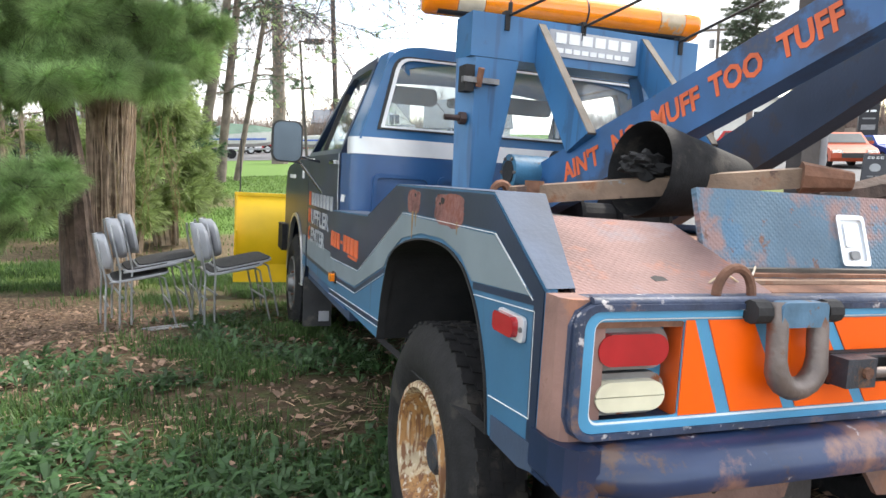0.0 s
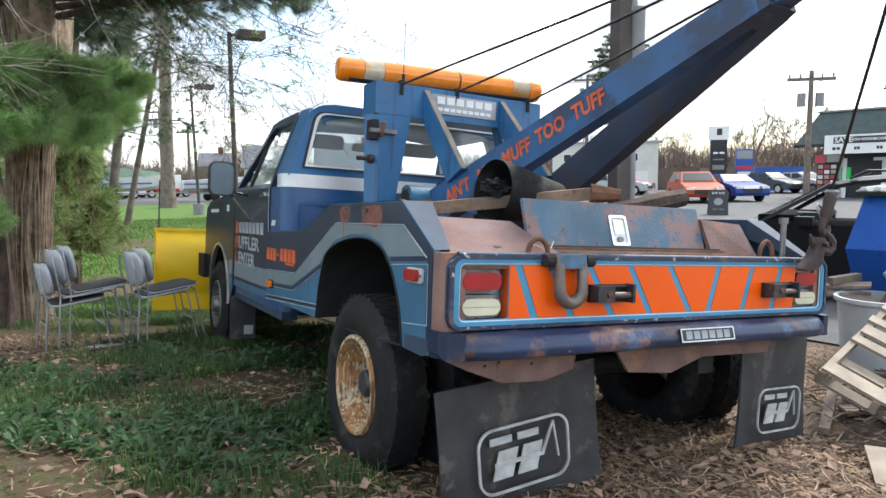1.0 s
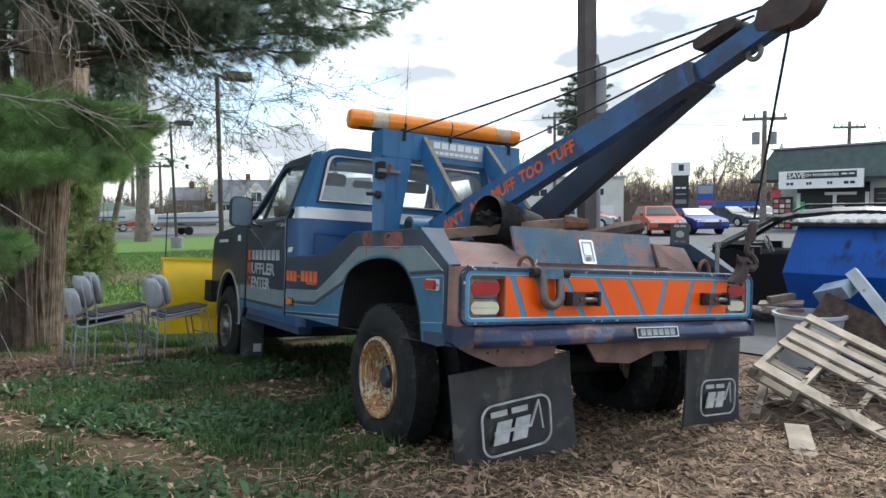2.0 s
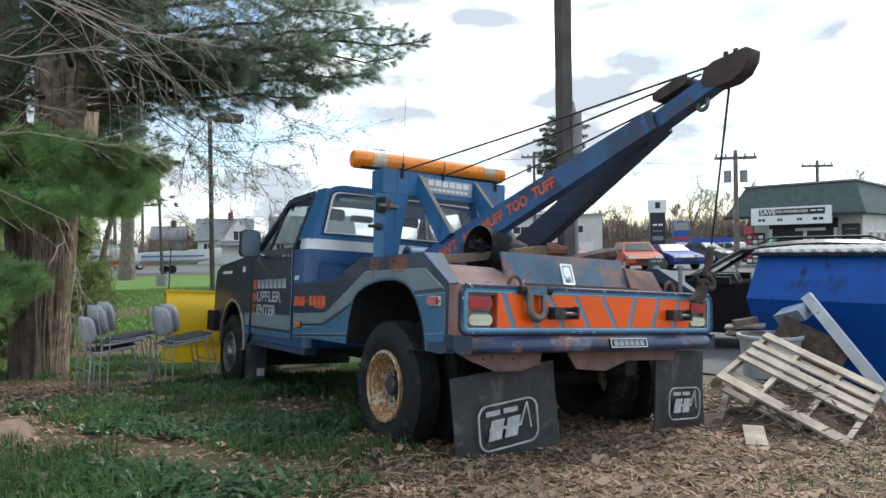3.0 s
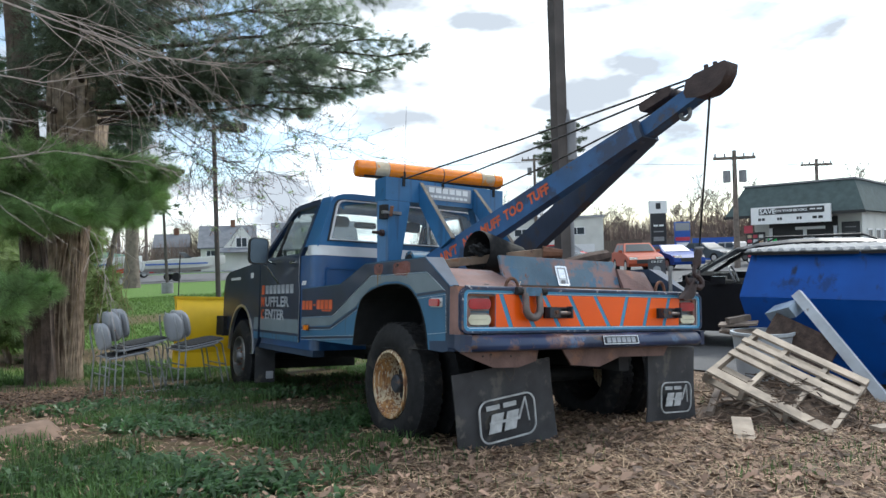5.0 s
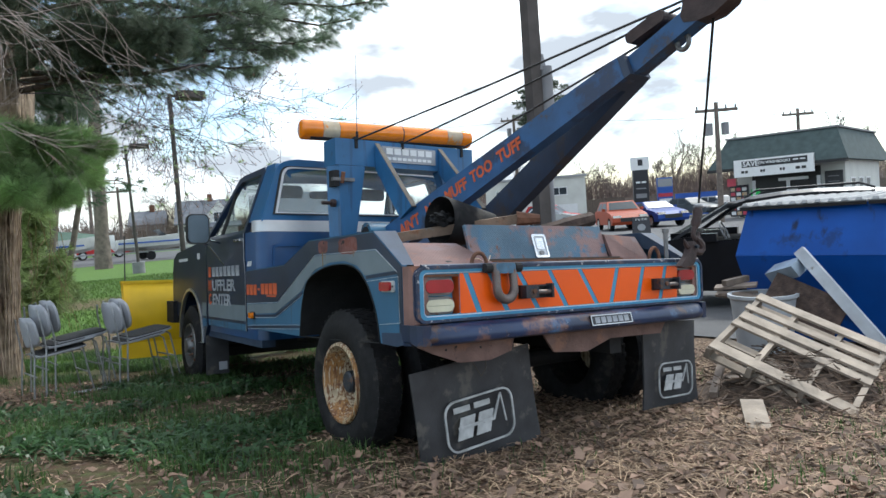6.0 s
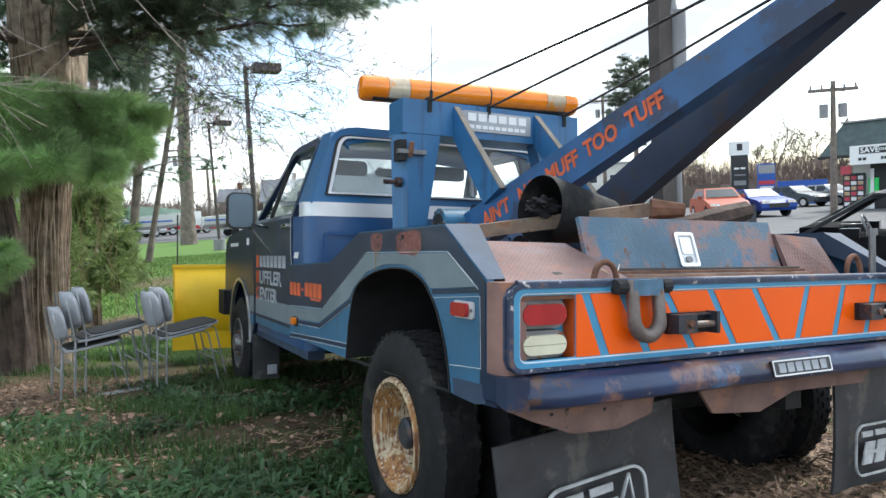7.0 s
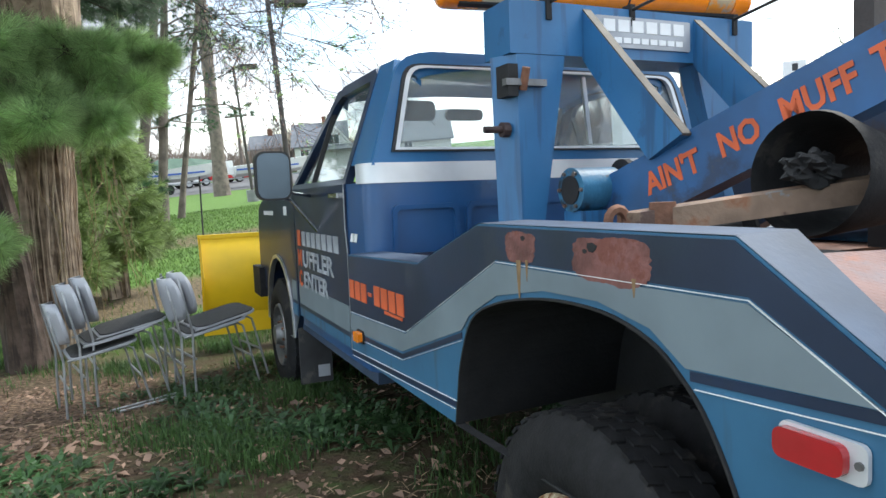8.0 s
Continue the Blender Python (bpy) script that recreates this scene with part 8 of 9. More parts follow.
# ---- vehicles ----
def car(m, paint, label, length=4.5, height=1.55, width=1.82, group="", suv=False, open_side=False, hood=0.98, belt=0.98):
    """Nose towards +x, left side towards +y."""
    c = root("parked_car", label, "car", m, group=group)
    L, H, W = length, height, width / 2
    sill = 0.30
    if suv and not open_side:
        hood, belt = 1.0, 1.02
    body = [(-L / 2, 0.42), (-L / 2 + 0.05, 0.85), (-L / 2 + 0.12, belt), (L * 0.14, belt), (L * 0.20, hood), (L * 0.42, hood - 0.16), (L / 2 - 0.03, hood - 0.34), (L / 2, 0.45), (L / 2 - 0.1, sill)]
    for cx in (L * 0.31, -L * 0.31):
        body += [(cx + 0.37 * math.cos(a), sill + 0.40 * math.sin(a)) for a in [math.pi * k / 8 for k in range(9)]]
    body += [(-L / 2 + 0.1, sill)]
    part("body", prism(body, "y", -W, W), paint, c, bevel=0.06, segments=3)
    if not open_side:
        xr, xf, tr, tf, low, high = -L * 0.45 if suv else -L * 0.36, L * 0.21, -L * 0.37 if suv else -L * 0.24, L * 0.03, W - 0.05, W - 0.22
        part("cabin", hexa([(xr, -low, belt - 0.02), (xf, -low, belt - 0.02), (xf, low, belt - 0.02), (xr, low, belt - 0.02)], [(tr, -high, H), (tf, -high, H), (tf, high, H), (tr, high, H)]), paint, c, bevel=0.07, segments=3)
        def at(u, v, lift):
            """A point of the cabin's side: u runs from tail to nose, v from belt to roof."""
            x0, x1 = xr + (tr - xr) * v, xf + (tf - xf) * v
            return (x0 + (x1 - x0) * u, low + (high - low) * v + lift, belt + (H - belt) * v)
        for s in (-1, 1):
            for u0, u1 in ((0.08, 0.46), (0.50, 0.90)):
                quads = [[(x, s * y, z) for x, y, z in (at(u0, 0.08, k), at(u1, 0.08, k), at(u1 - 0.03, 0.82, k), at(u0 + 0.03, 0.82, k))] for k in (-0.01, 0.006)]
                part("side_window", hexa(*quads), "dark_glass", c)
        for name, u, v0, k in (("windscreen", 1.0, 0.10, 0.007), ("rear_screen", 0.0, 0.25, -0.007)):
            quads = []
            for d in (-k, k):
                quads.append([(at(u, v, 0)[0] + d, sy * (at(u, v, 0)[1] - 0.09), at(u, v, 0)[2] + abs(d)) for sy, v in ((-1, v0), (1, v0), (1, 0.86), (-1, 0.86))])
            part(name, hexa(*quads), "dark_glass", c)
    for cx in (L * 0.31, -L * 0.31):
        for s in (-1, 1):
            wh = part("wheel", tube([(cx, s * (W - 0.21), 0.325), (cx, s * (W - 0.005), 0.325)], 0.325, 24), "black", c, smooth=True, bevel=0.03)
            part("hub_cap", tube([(cx, s * (W - 0.01), 0.325), (cx, s * (W + 0.006), 0.325)], 0.21, 16), "silver", wh)
    for s in (-1, 1):
        part("headlamp", box(L / 2 - 0.22, L / 2 - 0.03, min(s * (W - 0.45), s * (W - 0.04)), max(s * (W - 0.45), s * (W - 0.04)), 0.66, 0.78), "chrome", c, bevel=0.03)
        part("tail_lamp", box(-L / 2 - 0.005, -L / 2 + 0.12, min(s * (W - 0.30), s * (W + 0.004)), max(s * (W - 0.30), s * (W + 0.004)), 0.74, 0.92), "red_lens", c, bevel=0.02)
        part("door_mirror", box(L * 0.10, L * 0.15, min(s * W, s * (W + 0.17)), max(s * W, s * (W + 0.17)), belt, belt + 0.13), paint, c, bevel=0.03)
    part("grille", box(L / 2 - 0.06, L / 2 + 0.004, -0.5, 0.5, 0.45, 0.66), "trim_black", c, bevel=0.01)
    return c


# black crossover beside the truck, its glass clear enough to see the wheel inside
SUV_M = pose(8.14, 3.78, ground_z(8.14, 3.78) + 0.01, 0, 0, 113.4)
suv = car(SUV_M, "car_black", "black crossover with driver's window down, parked behind the dumpster", 4.7, 1.86, 1.88, suv=True, open_side=True, hood=1.20, belt=1.12)
L, H, W, belt, inset = 4.7, 1.86, 0.94, 1.12, 0.24
ARC = [(0.36, H - 0.125), (0.0, H - 0.05), (-0.45, H - 0.01), (-0.9, H), (-1.5, H - 0.02), (-1.95, H - 0.08)]
part("roof", loft([[(x, y, z - d) for x, z in ARC] + [(x, y, z - d - 0.05) for x, z in reversed(ARC)] for y, d in ((-W + inset - 0.02, 0.06), (-W + inset + 0.12, 0.01), (0.0, 0.0), (W - inset - 0.12, 0.01), (W - inset + 0.02, 0.06))]), "car_black", suv, bevel=0.01)
for s in (-1, 1):
    for (x0, z0), (x1, z1), wd in (((1.30, belt), (0.34, H - 0.15), 0.10), ((-0.42, belt), (-0.50, H - 0.09), 0.10), ((-1.35, belt), (-1.35, H - 0.09), 0.10), ((-L * 0.46, belt), (-1.85, H - 0.12), 0.16)):
        part("pillar", hexa([(x0, s * (W - 0.03), z0), (x0 - wd, s * (W - 0.03), z0), (x0 - wd, s * (W - 0.09), z0), (x0, s * (W - 0.09), z0)], [(x1, s * (W - inset), z1), (x1 - wd, s * (W - inset), z1), (x1 - wd, s * (W - inset - 0.06), z1 + 0.03), (x1, s * (W - inset - 0.06), z1 + 0.03)]), "car_black", suv, bevel=0.008)
    part("roof_rail", tube([(0.1, s * (W - inset - 0.06), H - 0.08), (-0.1, s * (W - inset - 0.06), H + 0.03), (-1.5, s * (W - inset - 0.06), H + 0.035), (-1.7, s * (W - inset - 0.06), H - 0.05)], 0.018, 6), "trim_black", suv)
for s in (-1, 1):
    for x0, x1 in ((-1.32, -0.56), (-1.85, -1.48)):
        part("rear_side_glass", hexa([(x0, s * (W - 0.05), belt), (x1, s * (W - 0.05), belt), (x1, s * (W - 0.06), belt), (x0, s * (W - 0.06), belt)], [(x0, s * (W - inset - 0.02), H - 0.10), (x1, s * (W - inset - 0.02), H - 0.10), (x1, s * (W - inset - 0.03), H - 0.10), (x0, s * (W - inset - 0.03), H - 0.10)]), "dark_glass", suv, "dark tinted rear glass")
# body is solid: this black lid at the belt stands for the shaded cabin
part("cabin_liner", box(-L * 0.42, L * 0.20, -W + 0.012, W - 0.012, belt - 0.05, belt + 0.008), "cabin_black", suv, "black lid standing for the dark cabin interior")
part("dash", box(0.70, 1.24, -0.86, 0.86, 1.0, 1.26), "cabin_black", suv, bevel=0.04)
for y in (-0.37, 0.37):
    seat = part("seat", box(-0.40, -0.20, y - 0.25, y + 0.25, 0.8, 1.46), "trim_black", suv, bevel=0.06)
    part("headrest", box(-0.40, -0.29, y - 0.13, y + 0.13, 1.47, 1.64), "trim_black", seat, bevel=0.04)
part("steering_wheel", tube([(0.46 + 0.07 * math.sin(a), 0.38 + 0.185 * math.cos(a), 1.23 + 0.175 * math.sin(a)) for a in [k * math.pi / 12 for k in range(25)]], 0.016, 6), "conduit", suv, smooth=True)
part("steering_hub", box(0.46, 0.80, 0.31, 0.45, 1.17, 1.28), "trim_black", suv, bevel=0.02)
ws = [(1.30, -0.86, 1.19), (1.30, 0.86, 1.19), (0.36, 0.68, H - 0.14), (0.36, -0.68, H - 0.14)]
wsc = part("windscreen", hexa(ws, [(x + 0.004, y, z + 0.004) for x, y, z in ws]), "tint_glass", suv)
wsc.visible_shadow = False

def car_at(x, y, heading, paint, label, **kw):
    return car(gp(x, y, 0.02, heading), paint, label, group="cars across the lot", **kw)


car_at(25.2, 21.6, -125, "car_orange", "orange crossover parked across the lot", length=4.1, height=1.52, suv=True)
car_at(27.8, 21.5, -112, "car_blue", "blue sporty hatchback parked across the lot", length=4.1, height=1.38)
car_at(33.5, 35.5, -60, "car_red", "dark red pickup-like wagon parked far off", length=4.6, height=1.65, suv=True)
car_at(30.8, 33.0, -60, "car_silver", "silver sedan parked far off", length=4.5, height=1.42)
car_at(41.0, 28.6, -95, "car_grey", "dark grey sedan in the row", length=4.5, height=1.45)
car_at(43.0, 27.4, -95, "car_silver", "grey sedan at the end of the row", length=4.5, height=1.45)
for x, y, p, lb in ((-3.0, 50, "car_silver", "silver car at the boat yard"), (0.0, 52, "car_white", "white car at the boat yard"), (-6.5, 49, "car_black", "dark car at the boat yard"), (4.0, 55, "car_red", "red car at the boat yard")):
    car_at(x, y, 20, p, lb)


def boat(m, label, cover=False):
    b = root("motor_boat", label, "boat", m, group="boats on trailers")
    rings = []
    for u in range(9):
        t = u / 8
        x = -3.2 + 6.4 * t
        w = 1.1 * (1 - max(0, (t - 0.45) / 0.55) ** 2.2)
        keel = 0.75 + 0.5 * max(0, (t - 0.6) / 0.4) ** 2
        top = 1.55 + 0.35 * t
        rings.append([(x, -w, top), (x, -w * 0.8, keel + 0.25), (x, 0.0, keel), (x, w * 0.8, keel + 0.25), (x, w, top)])
    part("hull", loft(rings), "boat", b, smooth=True)
    part("hull_stripe", box(-3.2, 1.4, -1.125, -1.10, 1.25, 1.36), "sign_blue", b)
    if cover:
        part("cover", loft([[(x, -w, z), (x, 0, z + h), (x, w, z)] for x, w, z, h in ((-3.1, 1.1, 1.55, 0.1), (-1.0, 1.12, 1.66, 0.75), (1.0, 1.0, 1.75, 0.5), (3.0, 0.25, 1.86, 0.05))]), "tarp", b)
    else:
        ws_ = part("windscreen", loft([[(0.3, -0.9, 1.7), (0.5, 0.0, 1.75), (0.3, 0.9, 1.7)], [(-0.2, -0.8, 2.15), (0.0, 0.0, 2.2), (-0.2, 0.8, 2.15)]]), "dark_glass", b)
    part("outboard", box(-3.6, -3.2, -0.25, 0.25, 1.0, 2.0), "sign_white", b, bevel=0.06)
    part("trailer", box(-2.8, 4.2, -0.08, 0.08, 0.55, 0.66), "galv", b)
    for s in (-1, 1):
        part("trailer_wheel", tube([(-1.0, s * 0.9, 0.32), (-1.0, s * 1.1, 0.32)], 0.32, 16), "black", b)
    return b


boat(gp(6.3, 42.8, 0.02, 6) @ Matrix.Scale(0.84, 4), "white motor boat with dark windscreen on a trailer")
boat(gp(0.6, 43.5, 0.02, 10) @ Matrix.Scale(0.9, 4), "white motor boat under a green cover on a trailer", True)
boat(gp(-5.0, 44.5, 0.02, -5) @ Matrix.Scale(0.9, 4), "white motor boat with blue stripe on a trailer")

# ---- buildings ----
def window(parent, x0, x1, z0, z1, y, mat_name="dark_glass"):
    wn = part("window", ring_prism([(x0 - 0.08, z0 - 0.08), (x1 + 0.08, z0 - 0.08), (x1 + 0.08, z1 + 0.08), (x0 - 0.08, z1 + 0.08)], [(x0, z0), (x1, z0), (x1, z1), (x0, z1)], "y", y - 0.05, y + 0.02), "sign_white", parent)
    part("pane", box(x0, x1, y - 0.025, y - 0.015, z0, z1), mat_name, wn)
    part("mullion", box((x0 + x1) / 2 - 0.03, (x0 + x1) / 2 + 0.03, y - 0.045, y - 0.026, z0, z1), "sign_white", wn)
    return wn


def house(m, w, d, h, rise, wall, roof, label, wins):
    b = root("house", label, "house", m, group="houses beyond the lawn")
    part("wall", box(0, w, 0, d, -0.5, h), wall, b)
    part("gable", prism([(0, h), (d, h), (d / 2, h + rise)], "x", 0.02, w - 0.02), wall, b)
    for s in (0, 1):
        a, c = (-0.35, h - 0.2) if s == 0 else (d + 0.35, h - 0.2), (d / 2, h + rise + 0.12)
        part("roof", hexa([(-0.3, a[0], a[1]), (-0.3, c[0], c[1]), (-0.3, c[0], c[1] + 0.14), (-0.3, a[0], a[1] + 0.14)], [(w + 0.3, a[0], a[1]), (w + 0.3, c[0], c[1]), (w + 0.3, c[0], c[1] + 0.14), (w + 0.3, a[0], a[1] + 0.14)]), roof, b)
    part("chimney", box(w * 0.55, w * 0.55 + 0.5, d / 2 - 0.25, d / 2 + 0.25, h + rise - 0.3, h + rise + 0.9), "rust", b)
    for x0, x1, z0, z1 in wins:
        window(b, x0, x1, z0, z1, 0.0)
    return b


wins = [(0.6, 1.4, 0.9, 2.2), (2.3, 3.1, 0.9, 2.2), (4.0, 4.8, 0.9, 2.2)]
house(gp(13.4, 69.4, 0, -17), 5.4, 6, 2.6, 2.1, "wall_white", "roof_grey", "white house with grey shingle roof far beyond the lawn", wins)
gable = root("house", "white gabled cottage front far beyond the lawn", "house", gp(15.0, 66.2, 0, -17), group="houses beyond the lawn")
part("wall", box(0, 3.4, 0, 4, -0.5, 2.3), "wall_white", gable)
part("gable", prism([(-0.2, 2.3), (3.6, 2.3), (1.7, 4.6)], "y", 0.0, 4), "wall_white", gable)
window(gable, 1.2, 2.2, 2.5, 3.4, 0.0)
part("porch_roof", hexa([(-0.4, -1.2, 1.9), (3.8, -1.2, 1.9), (3.8, -1.2, 2.0), (-0.4, -1.2, 2.0)], [(-0.4, 0.0, 2.3), (3.8, 0.0, 2.3), (3.8, 0.0, 2.45), (-0.4, 0.0, 2.45)]), "roof_grey", gable)
house(gp(20.8, 68.2, 0, -20), 9, 7, 2.2, 2.8, "wall_white", "roof_grey", "white house with a steep dark roof", wins)
house(gp(9.8, 74.2, 0, -15), 3.2, 5, 2.8, 1.2, "wall_grey", "roof_grey", "small grey shed behind the boats", wins[:1])
house(gp(-13, 66, 0, 6), 9, 7, 3.2, 2.0, "wall_grey", "roof_grey", "long grey building behind the pines", wins)

white = root("white_shop", "plain white commercial building with small upper windows", "building", gp(35.4, 46.15, 0, -44))
part("wall", box(0, 9.0, 0, 8, -1, 4.1), "wall_white", white)
part("parapet", box(-0.15, 9.15, -0.15, 8.15, 4.1, 4.3), "wall_grey", white)
for x in (1.0, 3.4, 6.0):
    window(white, x, x + 1.3, 2.6, 3.2, 0.0)
for x in (0.8, 3.6, 6.2):
    part("garage_door", box(x, x + 2.0, -0.04, 0.02, -0.9, 1.7), "sign_white", white)

# shop with the green mansard roof
SHOP = gp(34.77, 21.33, 0.0, -78)
shop = root("shop", "low shop with green mansard roof and a banner sign", "building", SHOP)
part("wall", box(0.3, 6.1, 0.6, 9, -1, 3.3), "wall_white", shop)
mans = [[(-0.9, -0.9, 2.95), (6.6, -0.9, 2.95), (6.6, 10, 2.95), (-0.9, 10, 2.95)], [(0.0, 0.1, 4.75), (5.9, 0.1, 4.75), (5.9, 9, 4.75), (0.0, 9, 4.75)]]
part("mansard_roof", loft(mans), "roof_green", shop, "dark green shingled mansard")
part("fascia", box(-0.92, 6.62, -0.94, -0.88, 2.82, 2.99), "trim_black", shop)
part("roof_cap", box(-0.1, 6.0, 0.0, 9.2, 4.752, 4.85), "conduit", shop)
# solid black slab painted as the dark inside of the storefront
part("opening", box(1.2, 4.9, 0.5, 0.598, -0.6, 2.75), "trim_black", shop)
for x in (1.3, 3.2, 4.8):
    part("door_post", box(x - 0.09, x + 0.09, 0.42, 0.499, -0.6, 2.2), "sign_white", shop)
part("door_pane", box(3.2, 3.7, 0.44, 0.499, 0.3, 1.6), "wall_white", shop)
bn_ = part("banner_sign", box(0.75, 5.0, -1.12, -0.945, 2.42, 3.42), "sign_white", shop, "white and black banner with a sale notice")
part("banner_band", box(1.2, 4.7, -1.132, -1.121, 2.96, 3.32), "sign_black", bn_)
lettering("banner_lettering", "SAVE", 0.40, pose(1.70, -1.136, 3.14) @ FACE_BACK, "white_text", bn_, depth=0.004, bold=0.008)
lettering("banner_lettering", "ON WASHBOOKS", 0.21, pose(2.98, -1.136, 3.15) @ FACE_BACK, "white_text", bn_, depth=0.004, bold=0.004)
bars("banner_bar", 2, 0.7, 0.07, pose(4.28, -1.136, 3.17) @ FACE_BACK, "white_text", bn_)
for x, w in ((1.35, 0.42), (2.35, 0.30), (3.4, 0.30), (4.35, 0.6)):
    bars("banner_bar", 2, w, 0.15, pose(x, -1.126, 2.70) @ FACE_BACK, "trim_black", bn_)
part("lower_sign", box(2.7, 4.3, 0.38, 0.40, 2.05, 2.22), "sign_white", shop)
pb = part("price_board", box(-0.15, 0.95, 0.45, 0.55, 0.1, 2.0), "sign_black", shop, "black board of small posters")
for i in range(3):
    for j in range(6):
        part("poster", box(-0.08 + i * 0.34, 0.18 + i * 0.34, 0.435, 0.449, 0.2 + j * 0.29, 0.40 + j * 0.29), ("sign_white", "clear_lens", "sign_red")[(i + 2 * j) % 3], pb)
part("green_poster", box(1.12, 1.62, 0.45, 0.54, 0.9, 1.7), "sign_green", shop, "bright green poster")
part("red_flag", box(0.05, 0.55, -0.4, -0.36, 1.95, 2.4), "sign_red", shop)
pb = part("notice_board", box(5.1, 6.0, 0.5, 0.58, 0.3, 2.4), "sign_black", shop, "dark notice board")
bars("notice_bar", 1, 0.7, 0.05, pose(5.55, 0.49, 2.1) @ FACE_BACK, "conduit", pb)
for k in range(5):
    bars("notice_bar", 1, 0.68, 0.035, pose(5.55, 0.49, 1.8 - 0.25 * k) @ FACE_BACK, "conduit", pb)
for y in (1.6, 3.4, 5.2):
    wn = part("window", ring_prism([(y - 0.08, 0.52), (y + 1.08, 0.52), (y + 1.08, 1.98), (y - 0.08, 1.98)], [(y, 0.6), (y + 1.0, 0.6), (y + 1.0, 1.9), (y, 1.9)], "x", 6.05, 6.16), "sign_white", shop)
    part("pane", box(6.11, 6.125, y, y + 1.0, 0.6, 1.9), "dark_glass", wn)
# street signs
def pylon(x, y, h, turn, label):
    p = root("pylon_sign", label, "sign", gp(x, y, 0, turn), group="street signs")
    return p, h


p, h = pylon(41.65, 33.6, 5, -40, "tall dark pylon sign with a white top panel")
part("post", box(-0.6, 0.6, -0.2, 0.2, -0.2, 4.9), "sign_black", p)
part("top_panel", box(-0.72, 0.72, -0.26, 0.26, 4.0, 5.05), "sign_white", p)
bars("logo_block", 1, 0.5, 0.5, pose(0, -0.265, 4.6) @ FACE_BACK, "sign_black", p)
bars("sign_bar", 2, 0.9, 0.14, pose(0, -0.205, 3.0) @ FACE_BACK, "white_text", p)
bars("sign_bar", 1, 1.0, 0.1, pose(0, -0.205, 2.5) @ FACE_BACK, "conduit", p)
bars("sign_bar", 1, 1.1, 0.35, pose(0, -0.205, 1.9) @ FACE_BACK, "conduit", p)
p, h = pylon(44.3, 33.3, 4, -40, "blue and red price sign by the street")
part("post", box(-0.1, 0.1, -0.1, 0.1, -0.3, 1.2), "galv", p)
part("panel", box(-0.62, 0.62, -0.15, 0.15, 1.0, 3.3), "sign_blue", p)
part("panel_light", box(-0.58, 0.58, -0.17, -0.151, 2.55, 3.2), "car_silver", p)
part("panel_red", box(-0.58, 0.58, -0.17, -0.151, 1.7, 2.0), "sign_red", p)
part("panel_light", box(-0.5, 0.5, -0.17, -0.151, 1.2, 1.55), "sign_white", p)
bl = root("billboard_banner", "long blue and white banner building across the street", "sign", gp(47.0, 33.2, 0, -50))
part("panel", box(-0.9, 2.6, -0.1, 0.1, -0.5, 1.9), "sign_blue", bl)
part("stripe", box(-0.9, 2.6, -0.12, -0.101, 0.9, 1.4), "sign_white", bl)
part("stripe", box(0.2, 1.8, -0.13, -0.121, 0.7, 1.7), "sign_blue", bl)
part("stripe", box(-0.9, 2.6, -0.12, -0.101, 0.2, 0.4), "sign_red", bl)
ab = root("sandwich_board", "dark A-frame sidewalk sign with white writing", "sign", gp(17.35, 13.8, 0.02, -48) @ Matrix.Diagonal((0.86, 0.86, 0.74, 1)))
for s in (-1, 1):
    brd = part("board", hexa([(-0.38, s * 0.30, 0), (0.38, s * 0.30, 0), (0.38, s * 0.34, 0), (-0.38, s * 0.34, 0)], [(-0.36, s * 0.04, 1.15), (0.36, s * 0.04, 1.15), (0.36, s * 0.08, 1.15), (-0.36, s * 0.08, 1.15)]), "sign_black", ab)
lettering("board_lettering", "FREE", 0.24, pose(0, -0.118, 0.97) @ pose(0, 0, 0, 103, 0, 0), "white_text", ab, depth=0.004)
part("board_disc", tube([(0, -0.225, 0.62), (0, -0.235, 0.62)], 0.17, 20), "car_silver", ab)
bars("board_bar", 2, 0.5, 0.06, pose(0, -0.30, 0.27) @ pose(0, 0, 0, 103, 0, 0), "conduit", ab)

# ---- far fence and trees ----
fence = root("fence", "long grey board fence behind the street", "fence", gp(38, 47, 0, -42))
for k in range(24):
    part("panel", box(k * 1.9, k * 1.9 + 1.86, 0, 0.06, -0.3, 1.9 + 0.05 * (k % 3)), "wood", fence)


def bare_tree_mesh(seed, h):
    rg = random.Random(seed)
    out = []
    twig_tree((0, 0, 0), (rg.gauss(0, 0.05), rg.gauss(0, 0.05), 1), h * 0.6, h * 0.017, 4, rg, out, 0.62, 4, -0.02)
    return twigs_mesh("branches", out, "far_wood", 3, 0.02)


meshes = [bare_tree_mesh(40 + k, 1.0 * hh) for k, hh in enumerate((8.5, 10, 9, 11))]
rg = random.Random(77)
def plant(x, y, k, s, label, grp):
    t = tagged(new("bare_tree", meshes[k]), label, "tree", grp)
    t.matrix_basis = gp(x, y, -0.2, rg.uniform(0, 360)) @ Matrix.Diagonal((s, s, s, 1))
for k in range(30):
    u = k / 29
    x, y = 44 + 40 * u + rg.uniform(-3, 3), 60 - 36 * u + rg.uniform(-4, 4)
    plant(x, y, k % 4, rg.uniform(0.65, 0.95), "bare grey-brown tree beyond the street", "bare trees beyond the street")
for k in range(16):
    plant(-22 + 3.4 * k + rg.uniform(-1, 1), 78 + rg.uniform(-4, 6), k % 4, rg.uniform(0.55, 0.8), "bare budding tree behind the houses", "bare trees behind the houses")
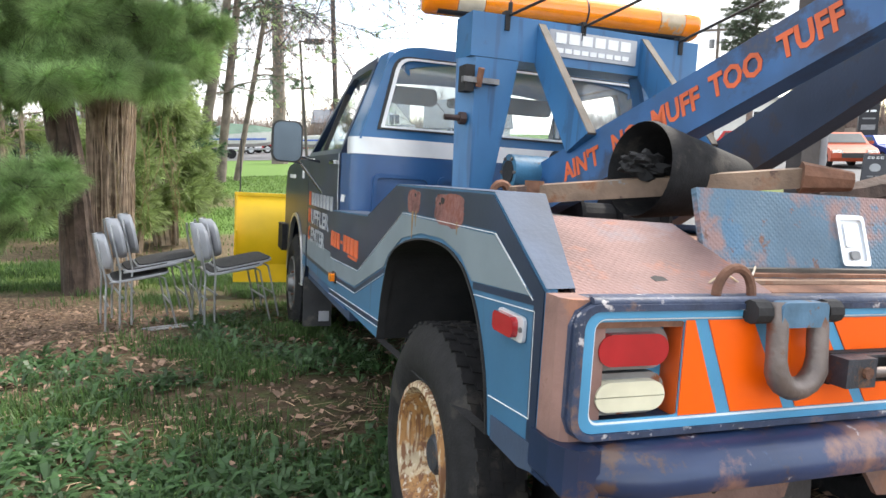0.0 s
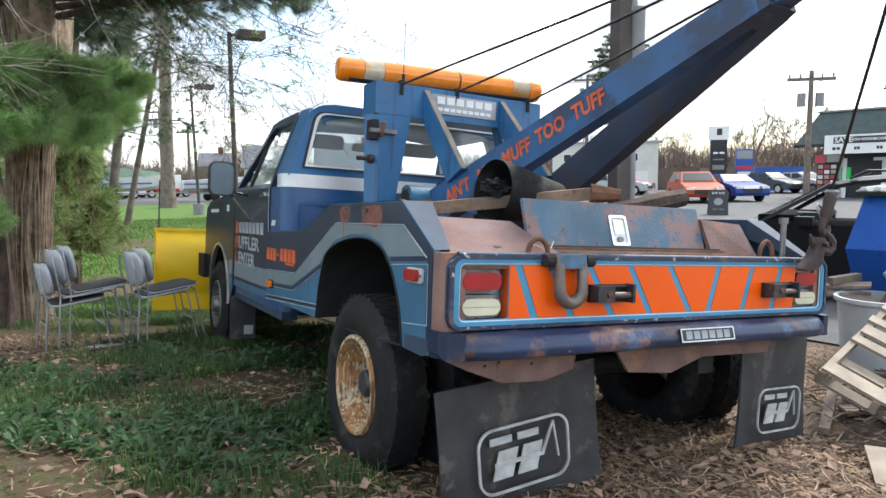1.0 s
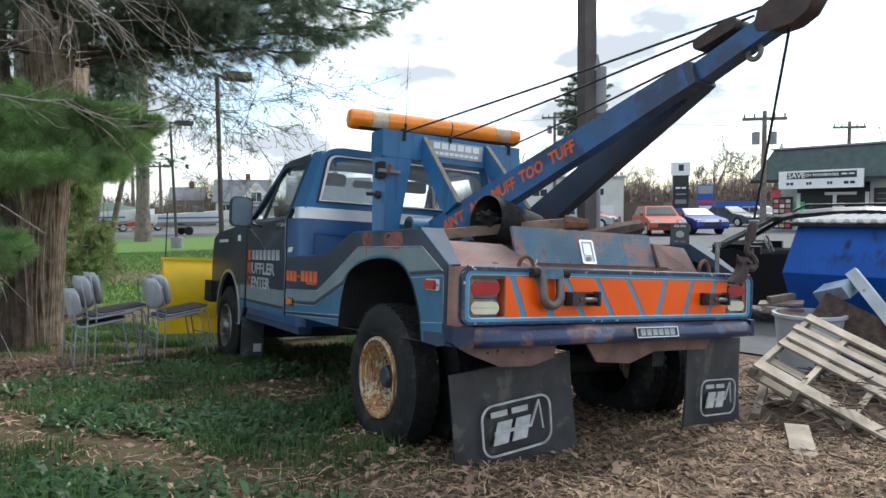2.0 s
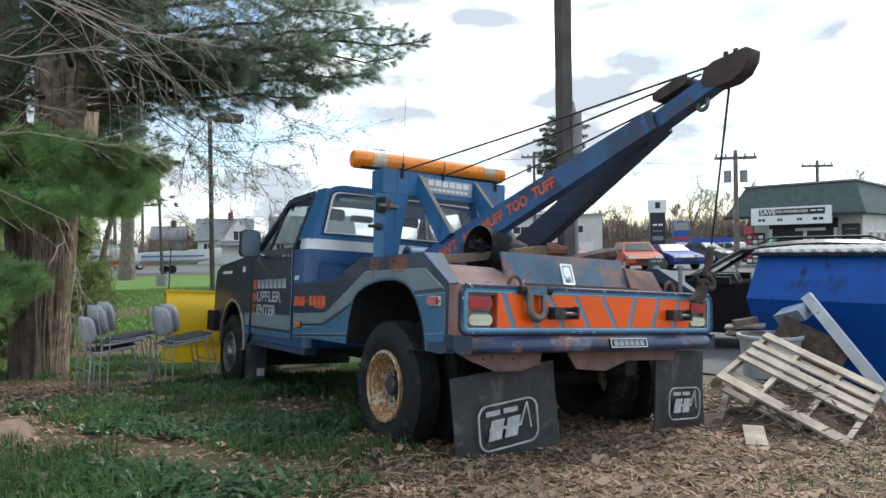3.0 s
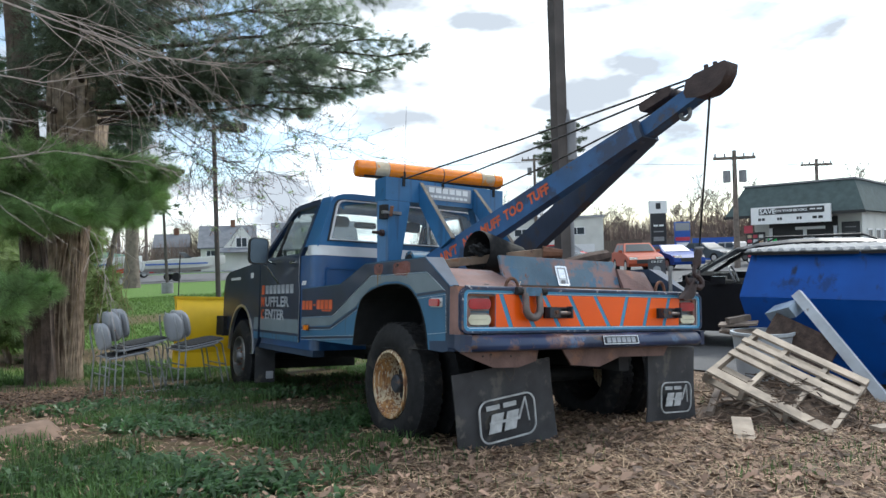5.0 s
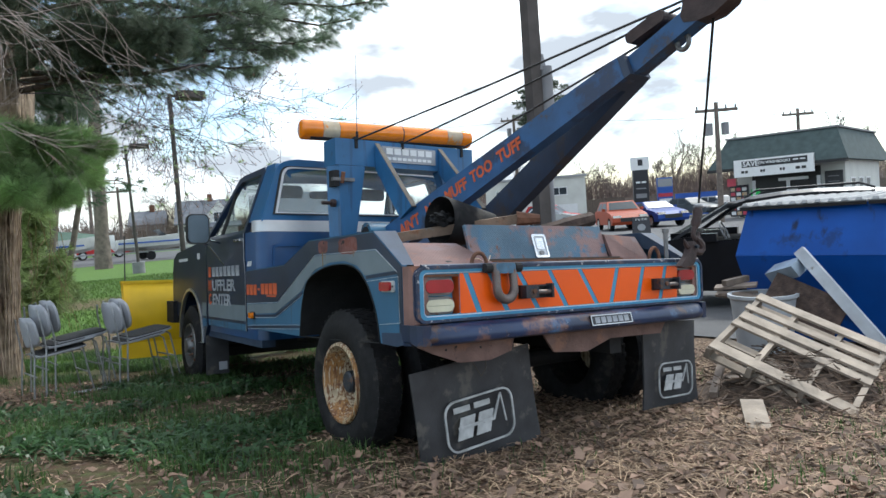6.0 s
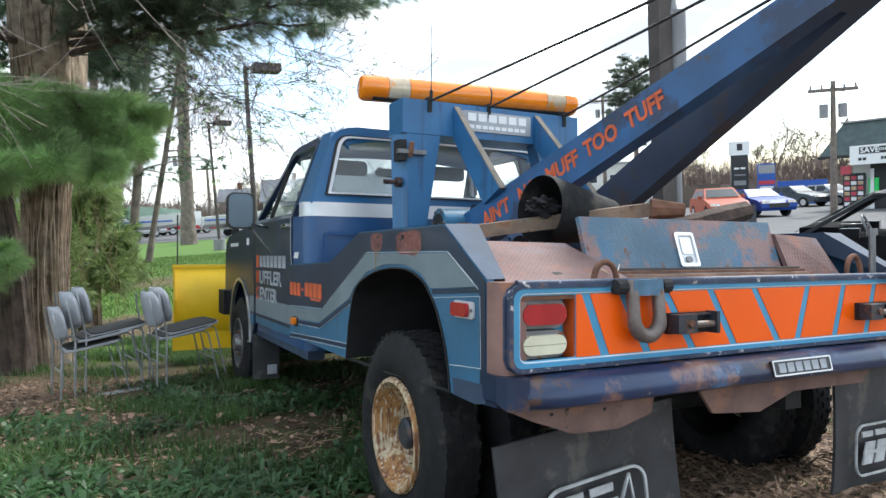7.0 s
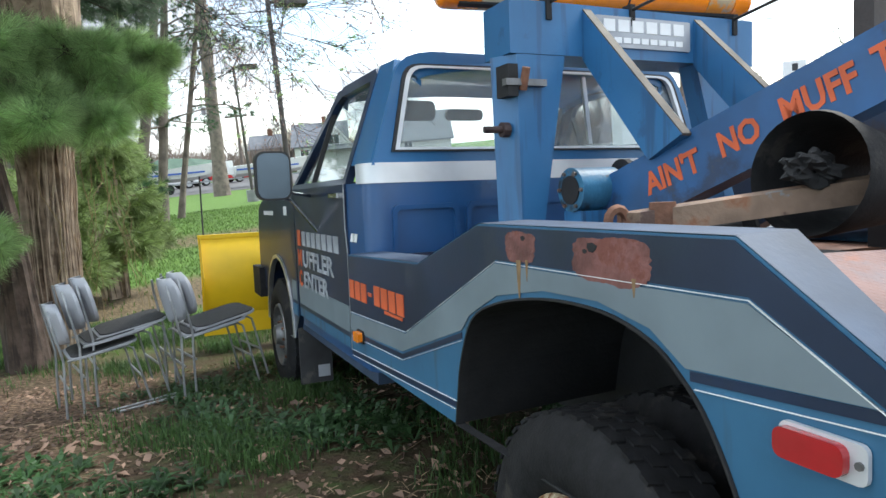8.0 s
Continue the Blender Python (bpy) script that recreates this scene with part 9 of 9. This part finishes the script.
# brush that fills the distance
verts, faces = [], []
for k in range(9000):
    if k % 3:
        u = rg.random()
        x, y = 42 + 50 * u + rg.uniform(-2, 2), 62 - 42 * u + rg.uniform(-2, 2)
    else:
        x, y = rg.uniform(-45, 32), rg.uniform(76, 82)
    hgt = rg.uniform(1.5, 4.6)
    z = ground_z(x, y)
    dx, dy = rg.gauss(0, 0.5), rg.gauss(0, 0.5)
    m = len(verts)
    verts += [(x - 0.06, y, z), (x + 0.06, y, z), (x + dx, y + dy, z + hgt)]
    faces.append((m, m + 1, m + 2))
tagged(new("far_brush", raw("far_brush", verts, faces, "far_wood")), "dense bare brush at the edge of the lots", "brush", kind="stuff")
# green pine over the roofs
v, f, w = [], [], []
PINE_TOP = 11.5
pt = root("pine_tree", "tall dark green pine beyond the street", "tree", gp(34.4, 36.9))
part("trunk", tube([(0, 0, 0), (0.1, 0, PINE_TOP - 0.6)], [0.25, 0.08], 8), "bark_far", pt)
for k in range(84):
    zz = PINE_TOP - 6.6 + 6.3 * k / 83
    a = rg.uniform(0, 6.28)
    Lb = rg.uniform(0.55, 1.05) * 2.5 * math.sqrt(max(0.06, 1 - ((zz - PINE_TOP + 3.0) / 3.6) ** 2))
    pth = curve_pts((0.05, 0, zz), (math.cos(a) * Lb, math.sin(a) * Lb, zz + 0.35), 0.1, 4)
    w.append((pth, 0.05))
    pine_bough(v, f, pth, 0.6, 60, rg, needles=24, length=0.22, wide=0.012)
ob = new("bough_growth", twigs_mesh("bough_growth", w, "bark_far", 4))
ob.parent = pt
tagged(ob, kind="stuff")
ob = new("crown", raw("crown", v, f, "needles_grey"))
ob.parent = pt
tagged(ob, kind="stuff")


# ---- brown leafless thickets along the far edges ----
def thicket(a, b, depth, h0, h1, count, seed, label):
    rg = random.Random(seed)
    verts, faces = [], []
    (ax, ay), (bx, by) = a, b
    L = math.hypot(bx - ax, by - ay)
    nx, ny = -(by - ay) / L, (bx - ax) / L
    for k in range(count):
        u, o = rg.random(), rg.uniform(-depth, depth)
        x, y = ax + (bx - ax) * u + nx * o, ay + (by - ay) * u + ny * o
        z = ground_z(x, y)
        top = h0 + (h1 - h0) * (0.5 + 0.5 * noise.noise(Vector((u * L * 0.16, o * 0.2, seed)))) * rg.uniform(0.55, 1.05)
        base = top * rg.choice((0.0, 0.0, 0.3, 0.5, 0.65))
        lx, ly = rg.gauss(0, 0.22) * (top - base), rg.gauss(0, 0.22) * (top - base)
        w = rg.uniform(0.012, 0.035)
        wx, wy = nx * 0 + (bx - ax) / L * w, (by - ay) / L * w
        m = len(verts)
        verts += [(x - wx, y - wy, z + base), (x + wx, y + wy, z + base), (x + lx, y + ly, z + top)]
        faces.append((m, m + 1, m + 2))
    tagged(new("thicket", raw("thicket", verts, faces, "far_brush")), label, "thicket", kind="stuff")


thicket((38, 66), (78, 30), 3.5, 2.6, 7.0, 9000, 2, "brown leafless woods behind the street")
thicket((-26, 63), (30, 78), 2.5, 2.0, 5.0, 6500, 5, "reddish-brown leafless brush behind the boat yard")
